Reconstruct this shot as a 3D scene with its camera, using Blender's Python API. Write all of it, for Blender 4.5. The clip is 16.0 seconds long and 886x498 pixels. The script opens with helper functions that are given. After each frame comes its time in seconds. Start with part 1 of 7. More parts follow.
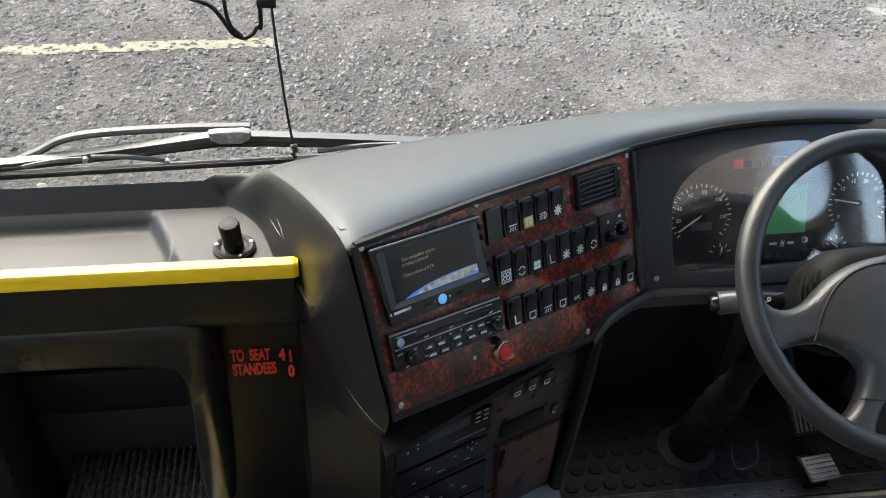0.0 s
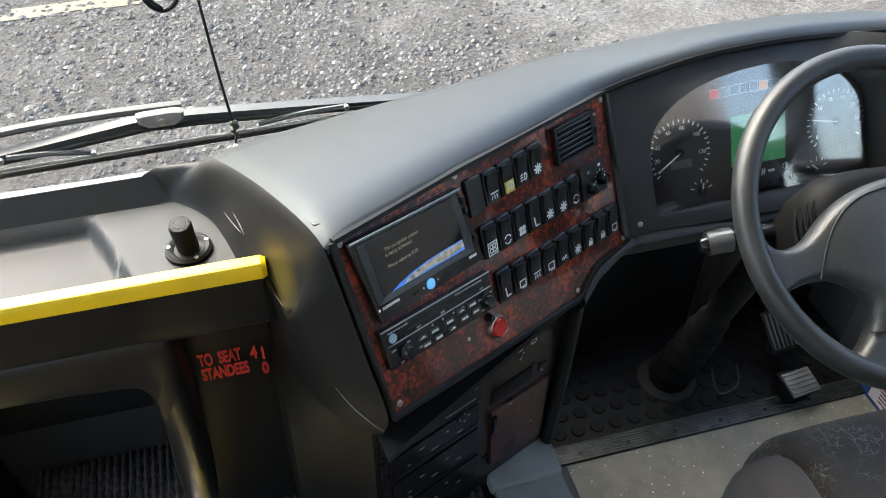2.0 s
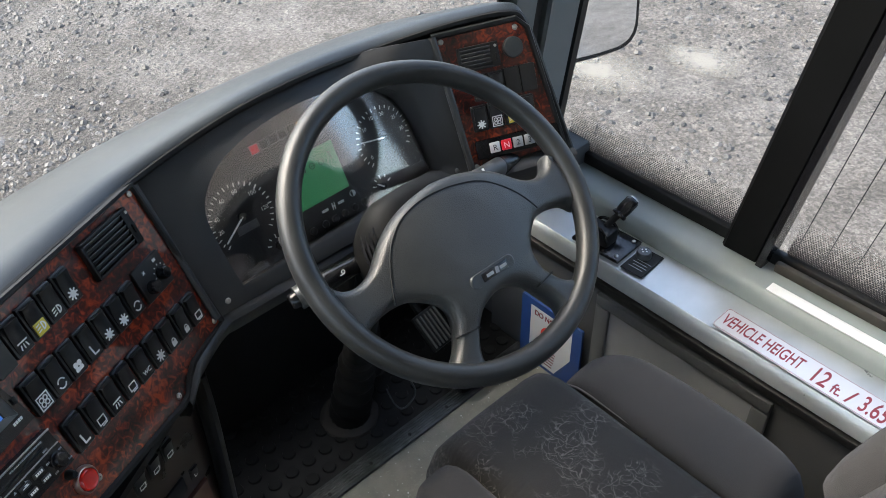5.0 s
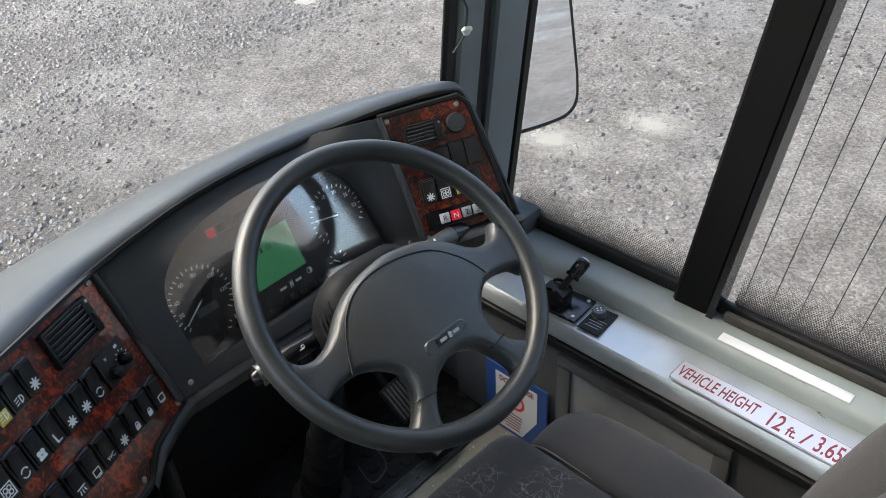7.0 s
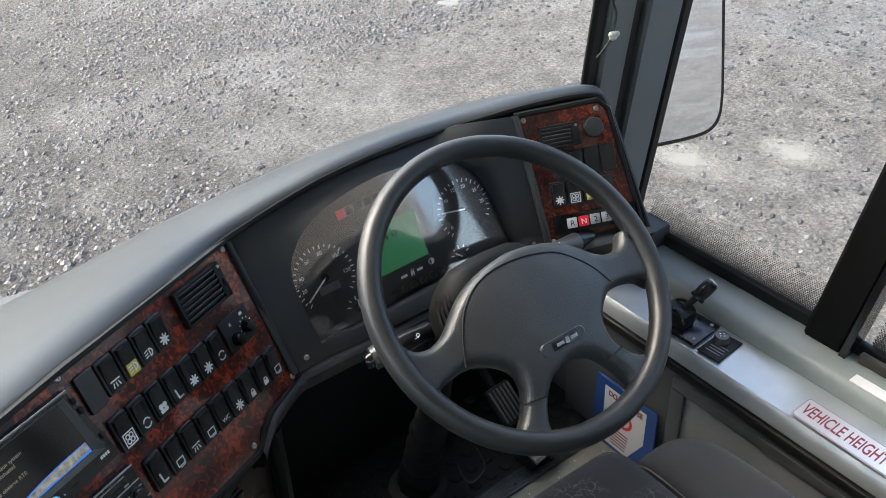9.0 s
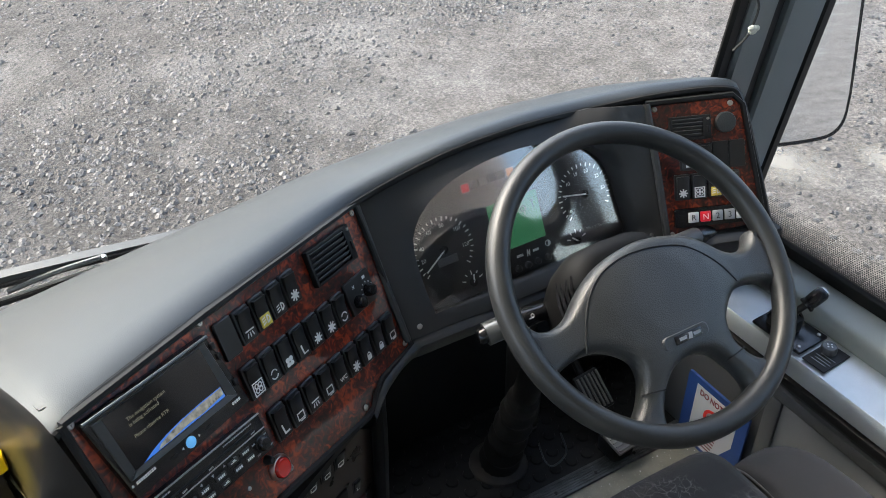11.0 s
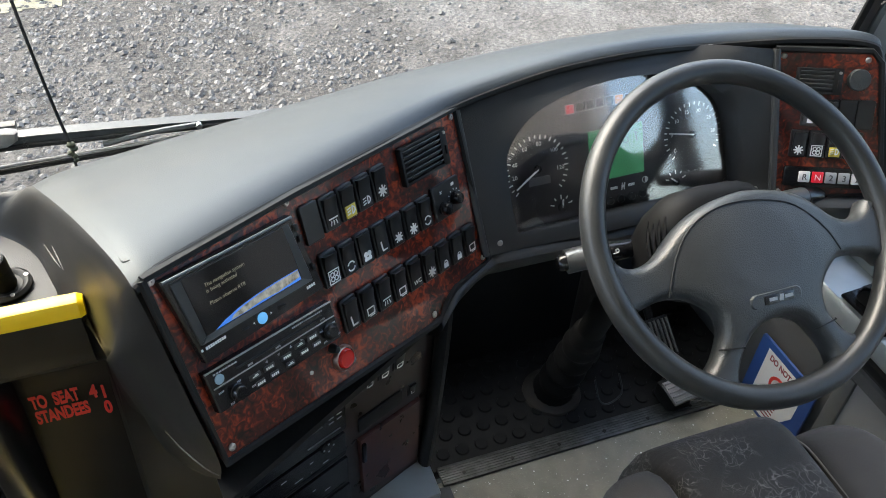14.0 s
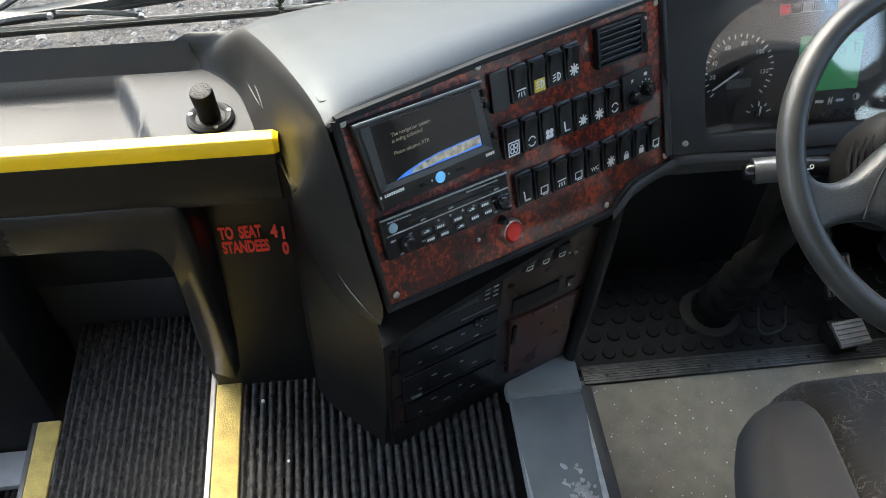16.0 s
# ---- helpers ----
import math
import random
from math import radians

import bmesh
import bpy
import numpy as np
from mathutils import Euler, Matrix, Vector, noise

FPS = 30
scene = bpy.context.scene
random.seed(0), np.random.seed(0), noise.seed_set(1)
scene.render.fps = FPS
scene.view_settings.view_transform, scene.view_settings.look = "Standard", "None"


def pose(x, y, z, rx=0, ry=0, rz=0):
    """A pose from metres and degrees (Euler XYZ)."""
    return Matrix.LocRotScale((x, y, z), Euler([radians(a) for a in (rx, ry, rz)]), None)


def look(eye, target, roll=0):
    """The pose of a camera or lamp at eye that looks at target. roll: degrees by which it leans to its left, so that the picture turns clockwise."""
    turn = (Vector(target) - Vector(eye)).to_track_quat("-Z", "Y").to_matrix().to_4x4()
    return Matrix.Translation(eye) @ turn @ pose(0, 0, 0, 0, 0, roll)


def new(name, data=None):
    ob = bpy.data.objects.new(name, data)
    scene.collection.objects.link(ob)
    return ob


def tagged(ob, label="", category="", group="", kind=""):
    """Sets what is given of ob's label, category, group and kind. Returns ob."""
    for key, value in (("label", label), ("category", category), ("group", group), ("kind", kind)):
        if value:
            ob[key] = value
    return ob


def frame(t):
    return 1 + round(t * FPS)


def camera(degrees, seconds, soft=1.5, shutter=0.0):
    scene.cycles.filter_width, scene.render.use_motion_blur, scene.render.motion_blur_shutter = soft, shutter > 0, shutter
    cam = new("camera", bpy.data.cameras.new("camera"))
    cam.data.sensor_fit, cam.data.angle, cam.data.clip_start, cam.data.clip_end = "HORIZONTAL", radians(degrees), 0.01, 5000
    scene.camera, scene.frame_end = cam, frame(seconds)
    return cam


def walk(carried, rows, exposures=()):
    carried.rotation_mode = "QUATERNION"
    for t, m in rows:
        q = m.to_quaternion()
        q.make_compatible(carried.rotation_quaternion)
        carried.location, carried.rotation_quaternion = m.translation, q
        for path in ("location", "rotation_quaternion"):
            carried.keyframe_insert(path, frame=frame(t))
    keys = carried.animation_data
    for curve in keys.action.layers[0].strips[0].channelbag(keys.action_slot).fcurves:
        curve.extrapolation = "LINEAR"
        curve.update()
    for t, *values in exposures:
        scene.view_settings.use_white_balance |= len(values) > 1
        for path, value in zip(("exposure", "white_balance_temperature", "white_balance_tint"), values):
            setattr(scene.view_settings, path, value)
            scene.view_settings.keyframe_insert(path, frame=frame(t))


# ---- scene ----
import functools

from mathutils import geometry

cam = camera(55.0, 16.0, 0.9)
PATH = [
    (0, (0.113, -0.002, 1.691), (0.377, 1.547, 0.454), 3.3),
    (0.5, (0.116, -0.021, 1.69), (0.355, 1.432, 0.336), 3.9),
    (1, (0.119, -0.019, 1.696), (0.352, 1.408, 0.314), 3.2),
    (1.5, (0.114, 0.036, 1.689), (0.415, 1.466, 0.324), 1.0),
    (2, (0.076, 0.115, 1.675), (0.475, 1.529, 0.319), 0.6),
    (2.5, (0.099, 0.128, 1.664), (0.523, 1.537, 0.309), 1.2),
    (3, (0.168, 0.132, 1.672), (0.675, 1.54, 0.345), -0.3),
    (3.5, (0.252, 0.124, 1.694), (0.889, 1.497, 0.386), -4.3),
    (4, (0.262, 0.127, 1.684), (1.092, 1.394, 0.377), -2.3),
    (4.5, (0.269, 0.118, 1.674), (1.186, 1.319, 0.364), -2.0),
    (5, (0.278, 0.111, 1.68), (1.273, 1.241, 0.363), -1.9),
    (5.2, (0.288, 0.105, 1.683), (1.301, 1.216, 0.365), -2.4),
    (7.3, (0.269, 0.063, 1.702), (1.397, 1.23, 0.533), -3.8),
    (7.5, (0.27, 0.063, 1.701), (1.378, 1.251, 0.534), -4.0),
    (8, (0.268, 0.068, 1.696), (1.338, 1.3, 0.541), -4.1),
    (8.5, (0.269, 0.072, 1.691), (1.278, 1.356, 0.538), -3.9),
    (9, (0.26, 0.074, 1.685), (1.188, 1.416, 0.527), -3.3),
    (9.5, (0.246, 0.081, 1.687), (1.106, 1.462, 0.523), -2.7),
    (9.7, (0.251, 0.069, 1.701), (1.064, 1.467, 0.523), -3.5),
    (11.8, (0.162, 0.138, 1.682), (0.924, 1.532, 0.467), 0.1),
    (12, (0.166, 0.136, 1.687), (0.916, 1.527, 0.46), 0.5),
    (12.5, (0.175, 0.137, 1.682), (0.876, 1.537, 0.438), 0.6),
    (13, (0.212, 0.124, 1.684), (0.957, 1.505, 0.444), -1.8),
    (13.5, (0.194, 0.135, 1.675), (0.942, 1.501, 0.421), 0.5),
    (14, (0.181, 0.137, 1.665), (0.759, 1.501, 0.322), 3.9),
    (14.5, (0.164, 0.126, 1.638), (0.497, 1.448, 0.175), 3.3),
    (15, (0.169, 0.117, 1.638), (0.457, 1.438, 0.164), 3.0),
    (15.5, (0.168, 0.113, 1.636), (0.388, 1.436, 0.152), 1.4),
    (16, (0.16, 0.109, 1.639), (0.343, 1.415, 0.135), 1.4),
]
walk(cam, [(t, look(eye, target, roll)) for t, eye, target, roll in PATH],
     [(0, 2.52, 6600, 3), (0.6, 2.68, 6550, 3), (1.5, 2.76, 6450, 3), (3, 2.85, 6400, 5), (4.5, 2.62, 6400, 5), (8.5, 2.5, 6400, 5), (9.5, 2.52, 6400, 5), (12.5, 2.55, 6420, 5), (14.5, 2.82, 6400, 3), (16, 2.85, 6350, 3)])
# world: overcast daylight
world = bpy.data.worlds.new("overcast_sky")
scene.world = world
world.use_nodes = True
wn, wl = world.node_tree.nodes, world.node_tree.links
sky = wn.new("ShaderNodeTexSky")
sky.sky_type = "NISHITA"
sky.sun_disc = False
sky.sun_elevation, sky.sun_rotation = radians(48), radians(-30)
sky.air_density, sky.dust_density, sky.ozone_density = 1.0, 5.0, 1.0
wn["Background"].inputs["Strength"].default_value = 0.15
wl.new(sky.outputs["Color"], wn["Background"].inputs["Color"])
sun_data = bpy.data.lights.new("sun", "SUN")
sun_data.energy, sun_data.angle, sun_data.color = 0.5, radians(60), (0.90, 0.97, 1.0)
sun = new("sun", sun_data)
sun.matrix_basis = look((-3, 6, 8), (0, 0.8, 0.5))


# ---- materials ----
def mat(name, col, rough=0.5, metal=0.0, spec=0.5, grain=0.0, grain_size=400.0, vary=0.0, vary_size=6.0, coat=0.0, emit=None, power=0.0, wear=None):
    """Principled material with fine grain relief and a broad colour and gloss variation."""
    m = bpy.data.materials.new(name)
    m.use_nodes = True
    n, l = m.node_tree.nodes, m.node_tree.links
    b = n["Principled BSDF"]
    b.inputs["Base Color"].default_value = (*col, 1)
    b.inputs["Roughness"].default_value = rough
    b.inputs["Metallic"].default_value = metal
    b.inputs["Specular IOR Level"].default_value = spec
    b.inputs["Coat Weight"].default_value = coat
    b.inputs["Coat Roughness"].default_value = 0.08
    if emit:
        b.inputs["Emission Color"].default_value = (*emit, 1)
        b.inputs["Emission Strength"].default_value = power
    geo = n.new("ShaderNodeNewGeometry")
    if vary:
        t = n.new("ShaderNodeTexNoise")
        t.inputs["Scale"].default_value, t.inputs["Detail"].default_value = vary_size, 6
        l.new(geo.outputs["Position"], t.inputs["Vector"])
        ramp = n.new("ShaderNodeValToRGB")
        lo, hi = [max(0, c * (1 - vary)) for c in col], [min(1, c * (1 + vary)) for c in col]
        ramp.color_ramp.elements[0].position, ramp.color_ramp.elements[1].position = 0.3, 0.7
        ramp.color_ramp.elements[0].color, ramp.color_ramp.elements[1].color = (*lo, 1), (*hi, 1)
        l.new(t.outputs["Fac"], ramp.inputs["Fac"])
        colour = ramp.outputs["Color"]
        if wear:
            s = n.new("ShaderNodeTexNoise")
            s.inputs["Scale"].default_value, s.inputs["Detail"].default_value = vary_size * 9, 8
            l.new(geo.outputs["Position"], s.inputs["Vector"])
            r2 = n.new("ShaderNodeValToRGB")
            r2.color_ramp.elements[0].position, r2.color_ramp.elements[1].position = 0.60, 0.72
            l.new(s.outputs["Fac"], r2.inputs["Fac"])
            mix = n.new("ShaderNodeMixRGB")
            mix.inputs["Color2"].default_value = (*wear, 1)
            l.new(r2.outputs["Color"], mix.inputs["Fac"])
            l.new(colour, mix.inputs["Color1"])
            colour = mix.outputs["Color"]
        l.new(colour, b.inputs["Base Color"])
        mr = n.new("ShaderNodeMapRange")
        mr.inputs["To Min"].default_value, mr.inputs["To Max"].default_value = max(0.02, rough - 0.1), min(1, rough + 0.1)
        l.new(t.outputs["Fac"], mr.inputs["Value"])
        l.new(mr.outputs["Result"], b.inputs["Roughness"])
    if grain:
        g = n.new("ShaderNodeTexVoronoi")
        g.inputs["Scale"].default_value = grain_size
        l.new(geo.outputs["Position"], g.inputs["Vector"])
        bump = n.new("ShaderNodeBump")
        bump.inputs["Strength"].default_value, bump.inputs["Distance"].default_value = grain, 0.001
        l.new(g.outputs["Distance"], bump.inputs["Height"])
        l.new(bump.outputs["Normal"], b.inputs["Normal"])
    return m


def burl_mat():
    m = mat("burl_walnut", (0.1, 0.02, 0.01), 0.35, spec=0.3, coat=1.0)
    n, l = m.node_tree.nodes, m.node_tree.links
    b = n["Principled BSDF"]
    b.inputs["Coat IOR"].default_value, b.inputs["Coat Roughness"].default_value = 1.5, 0.05
    geo = n.new("ShaderNodeNewGeometry")
    t1 = n.new("ShaderNodeTexNoise")
    t1.inputs["Scale"].default_value, t1.inputs["Detail"].default_value, t1.inputs["Distortion"].default_value = 88, 9, 1.5
    t2 = n.new("ShaderNodeTexNoise")
    t2.inputs["Scale"].default_value, t2.inputs["Detail"].default_value = 14, 4
    mixv = n.new("ShaderNodeMath")
    mixv.operation = "MULTIPLY_ADD"
    mixv.inputs[1].default_value = 0.65
    sc = n.new("ShaderNodeMath")
    sc.operation = "MULTIPLY"
    sc.inputs[1].default_value = 0.4
    for t in (t1, t2):
        l.new(geo.outputs["Position"], t.inputs["Vector"])
    l.new(t2.outputs["Fac"], sc.inputs[0])
    l.new(t1.outputs["Fac"], mixv.inputs[0])
    l.new(sc.outputs[0], mixv.inputs[2])
    ramp = n.new("ShaderNodeValToRGB")
    e = ramp.color_ramp.elements
    e[0].position, e[0].color = 0.40, (0.006, 0.0013, 0.001, 1)
    e[1].position, e[1].color = 0.66, (0.34, 0.042, 0.009, 1)
    k = e.new(0.53)
    k.color = (0.070, 0.007, 0.003, 1)
    l.new(mixv.outputs[0], ramp.inputs["Fac"])
    l.new(ramp.outputs["Color"], b.inputs["Base Color"])
    return m


def fabric_mat(name, base, line, amount):
    """Woven plush with thin pale scribbles."""
    m = mat(name, base, 0.95, spec=0.15, grain=0.5, grain_size=900)
    n, l = m.node_tree.nodes, m.node_tree.links
    b = n["Principled BSDF"]
    b.inputs["Sheen Weight"].default_value = 0.10
    geo = n.new("ShaderNodeNewGeometry")
    warp = n.new("ShaderNodeTexNoise")
    warp.inputs["Scale"].default_value, warp.inputs["Detail"].default_value = 30, 3
    l.new(geo.outputs["Position"], warp.inputs["Vector"])
    add = n.new("ShaderNodeMixRGB")
    add.blend_type = "ADD"
    add.inputs["Fac"].default_value = 0.04
    l.new(geo.outputs["Position"], add.inputs["Color1"])
    l.new(warp.outputs["Color"], add.inputs["Color2"])
    strands = None
    for turn, scale in ((0.3, 17), (1.35, 23), (2.3, 14), (2.9, 27)):
        mp, wv, r = n.new("ShaderNodeMapping"), n.new("ShaderNodeTexWave"), n.new("ShaderNodeValToRGB")
        mp.inputs["Rotation"].default_value = (0, 0, turn)
        wv.inputs["Scale"].default_value, wv.inputs["Distortion"].default_value, wv.inputs["Detail"].default_value, wv.inputs["Detail Scale"].default_value = scale, 9.0, 2.0, 1.2
        l.new(add.outputs["Color"], mp.inputs["Vector"])
        l.new(mp.outputs["Vector"], wv.inputs["Vector"])
        r.color_ramp.elements[0].position, r.color_ramp.elements[1].position = 0.985, 1.0
        l.new(wv.outputs["Fac"], r.inputs["Fac"])
        if strands is None:
            strands = r.outputs["Color"]
        else:
            top = n.new("ShaderNodeMixRGB")
            top.blend_type, top.inputs["Fac"].default_value = "LIGHTEN", 1.0
            l.new(strands, top.inputs["Color1"])
            l.new(r.outputs["Color"], top.inputs["Color2"])
            strands = top.outputs["Color"]
    patch = n.new("ShaderNodeTexNoise")
    patch.inputs["Scale"].default_value = 15
    l.new(geo.outputs["Position"], patch.inputs["Vector"])
    pr = n.new("ShaderNodeValToRGB")
    pr.color_ramp.elements[0].position, pr.color_ramp.elements[1].position = 0.46, 0.56
    l.new(patch.outputs["Fac"], pr.inputs["Fac"])
    mul = n.new("ShaderNodeMixRGB")
    mul.blend_type, mul.inputs["Fac"].default_value = "MULTIPLY", 1.0
    l.new(strands, mul.inputs["Color1"])
    l.new(pr.outputs["Color"], mul.inputs["Color2"])
    sc = n.new("ShaderNodeMath")
    sc.operation, sc.inputs[1].default_value = "MULTIPLY", amount
    l.new(mul.outputs["Color"], sc.inputs[0])
    mix = n.new("ShaderNodeMixRGB")
    mix.inputs["Color1"].default_value, mix.inputs["Color2"].default_value = (*base, 1), (*line, 1)
    l.new(sc.outputs[0], mix.inputs["Fac"])
    l.new(mix.outputs["Color"], b.inputs["Base Color"])
    return m


def glass_mat(name, tint=(1, 1, 1), rough=0.0, ior=1.25, sheen=(1, 1, 1)):
    m = bpy.data.materials.new(name)
    m.use_nodes = True
    n, l = m.node_tree.nodes, m.node_tree.links
    n.remove(n["Principled BSDF"])
    tr, gl, mix, fr, pw, ma = n.new("ShaderNodeBsdfTransparent"), n.new("ShaderNodeBsdfGlossy"), n.new("ShaderNodeMixShader"), n.new("ShaderNodeLayerWeight"), n.new("ShaderNodeMath"), n.new("ShaderNodeMath")
    tr.inputs["Color"].default_value = (*tint, 1)
    gl.inputs["Roughness"].default_value = rough
    gl.inputs["Color"].default_value = (*sheen, 1)
    f0 = ((ior - 1) / (ior + 1)) ** 2
    pw.operation, ma.operation = "POWER", "MULTIPLY_ADD"
    pw.inputs[1].default_value, ma.inputs[1].default_value, ma.inputs[2].default_value = 5.0, 1 - f0, f0
    l.new(fr.outputs["Facing"], pw.inputs[0])
    l.new(pw.outputs[0], ma.inputs[0])
    l.new(ma.outputs[0], mix.inputs["Fac"])
    l.new(tr.outputs[0], mix.inputs[1])
    l.new(gl.outputs[0], mix.inputs[2])
    l.new(mix.outputs[0], n["Material Output"].inputs["Surface"])
    return m


def island_mat():
    """Each stone with its own grey."""
    m = mat("wet_pebbles", (0.1, 0.1, 0.1), 0.55)
    n, l = m.node_tree.nodes, m.node_tree.links
    g, r = n.new("ShaderNodeNewGeometry"), n.new("ShaderNodeValToRGB")
    e = r.color_ramp.elements
    e[0].position, e[0].color = 0.0, (0.011, 0.0107, 0.010, 1)
    e[1].position, e[1].color = 1.0, (0.095, 0.091, 0.084, 1)
    k = e.new(0.6)
    k.color = (0.040, 0.0388, 0.0362, 1)
    l.new(g.outputs["Random Per Island"], r.inputs["Fac"])
    l.new(r.outputs["Color"], n["Principled BSDF"].inputs["Base Color"])
    return m


def stained(m, name, centre, radius, colour):
    """A copy of m with one soft sprayed stain."""
    m = m.copy()
    m.name = name
    n, l = m.node_tree.nodes, m.node_tree.links
    b = n["Principled BSDF"]
    src = b.inputs["Base Color"].links[0].from_socket
    geo, dist, mr, mix, no = n.new("ShaderNodeNewGeometry"), n.new("ShaderNodeVectorMath"), n.new("ShaderNodeMapRange"), n.new("ShaderNodeMixRGB"), n.new("ShaderNodeTexNoise")
    dist.operation = "DISTANCE"
    dist.inputs[1].default_value = centre
    no.inputs["Scale"].default_value = 60
    mr.inputs["From Min"].default_value, mr.inputs["From Max"].default_value = radius, radius * 0.25
    mr.inputs["To Min"].default_value, mr.inputs["To Max"].default_value = 0.0, 0.35
    l.new(geo.outputs["Position"], dist.inputs[0])
    l.new(dist.outputs["Value"], mr.inputs["Value"])
    l.new(mr.outputs["Result"], mix.inputs["Fac"])
    l.new(src, mix.inputs["Color1"])
    mix.inputs["Color2"].default_value = (*colour, 1)
    l.new(mix.outputs["Color"], b.inputs["Base Color"])
    return m


def gravel_mat():
    m = mat("wet_gravel", (0.2, 0.19, 0.18), 0.8, spec=0.3)
    n, l = m.node_tree.nodes, m.node_tree.links
    b = n["Principled BSDF"]
    geo = n.new("ShaderNodeNewGeometry")

    def noise_tex(scale, detail, rough=0.6):
        t = n.new("ShaderNodeTexNoise")
        t.inputs["Scale"].default_value, t.inputs["Detail"].default_value, t.inputs["Roughness"].default_value = scale, detail, rough
        l.new(geo.outputs["Position"], t.inputs["Vector"])
        return t

    big, mid, fine = noise_tex(0.55, 4), noise_tex(4.5, 12, 0.82), noise_tex(60, 10, 0.85)
    ramp = n.new("ShaderNodeValToRGB")
    e = ramp.color_ramp.elements
    e[0].position, e[0].color = 0.30, (0.022, 0.021, 0.0185, 1)
    e[1].position, e[1].color = 0.68, (0.126, 0.117, 0.106, 1)
    k = e.new(0.5)
    k.color = (0.076, 0.070, 0.063, 1)
    l.new(fine.outputs["Fac"], ramp.inputs["Fac"])
    r2 = n.new("ShaderNodeValToRGB")
    r2.color_ramp.elements[0].position, r2.color_ramp.elements[0].color = 0.38, (0.50, 0.49, 0.47, 1)
    r2.color_ramp.elements[1].position, r2.color_ramp.elements[1].color = 0.62, (1.35, 1.34, 1.33, 1)
    l.new(mid.outputs["Fac"], r2.inputs["Fac"])
    mul = n.new("ShaderNodeMixRGB")
    mul.blend_type, mul.inputs["Fac"].default_value = "MULTIPLY", 0.8
    l.new(ramp.outputs["Color"], mul.inputs["Color1"])
    l.new(r2.outputs["Color"], mul.inputs["Color2"])
    # ground colour grows paler to the right, broken up by broad noise
    sep, x_tone, tone = n.new("ShaderNodeSeparateXYZ"), n.new("ShaderNodeMath"), n.new("ShaderNodeMapRange")
    l.new(geo.outputs["Position"], sep.inputs[0])
    x_tone.operation, x_tone.inputs[1].default_value = "MULTIPLY_ADD", 7.0
    l.new(big.outputs["Fac"], x_tone.inputs[0])
    l.new(sep.outputs["X"], x_tone.inputs[2])
    tone.inputs["From Min"].default_value, tone.inputs["From Max"].default_value = 4.2, 8.0
    tone.inputs["To Min"].default_value, tone.inputs["To Max"].default_value = 0.80, 1.38
    l.new(x_tone.outputs[0], tone.inputs["Value"])
    pale = n.new("ShaderNodeVectorMath")
    pale.operation = "SCALE"
    grit, grey = n.new("ShaderNodeTexVoronoi"), n.new("ShaderNodeMapRange")
    grit.inputs["Scale"].default_value = 75
    l.new(geo.outputs["Position"], grit.inputs["Vector"])
    lum = n.new("ShaderNodeSeparateXYZ")
    l.new(grit.outputs["Color"], lum.inputs[0])
    grey.inputs["To Min"].default_value, grey.inputs["To Max"].default_value = 0.58, 1.34
    l.new(lum.outputs["X"], grey.inputs["Value"])
    stones = n.new("ShaderNodeVectorMath")
    stones.operation = "SCALE"
    l.new(mul.outputs["Color"], stones.inputs[0])
    l.new(grey.outputs["Result"], stones.inputs["Scale"])
    l.new(stones.outputs["Vector"], pale.inputs[0])
    l.new(tone.outputs["Result"], pale.inputs["Scale"])
    l.new(pale.outputs["Vector"], b.inputs["Base Color"])
    wet = n.new("ShaderNodeValToRGB")
    wet.color_ramp.elements[0].position, wet.color_ramp.elements[0].color = 0.50, (0.85, 0.85, 0.85, 1)
    wet.color_ramp.elements[1].position, wet.color_ramp.elements[1].color = 0.66, (0.50, 0.50, 0.50, 1)
    l.new(big.outputs["Fac"], wet.inputs["Fac"])
    l.new(wet.outputs["Color"], b.inputs["Roughness"])
    v = n.new("ShaderNodeTexVoronoi")
    v.inputs["Scale"].default_value = 28
    l.new(geo.outputs["Position"], v.inputs["Vector"])
    mx = n.new("ShaderNodeMath")
    mx.operation = "ADD"
    l.new(v.outputs["Distance"], mx.inputs[0])
    l.new(fine.outputs["Fac"], mx.inputs[1])
    bump = n.new("ShaderNodeBump")
    bump.inputs["Strength"].default_value, bump.inputs["Distance"].default_value = 0.9, 0.013
    l.new(mx.outputs[0], bump.inputs["Height"])
    l.new(bump.outputs["Normal"], b.inputs["Normal"])
    return m



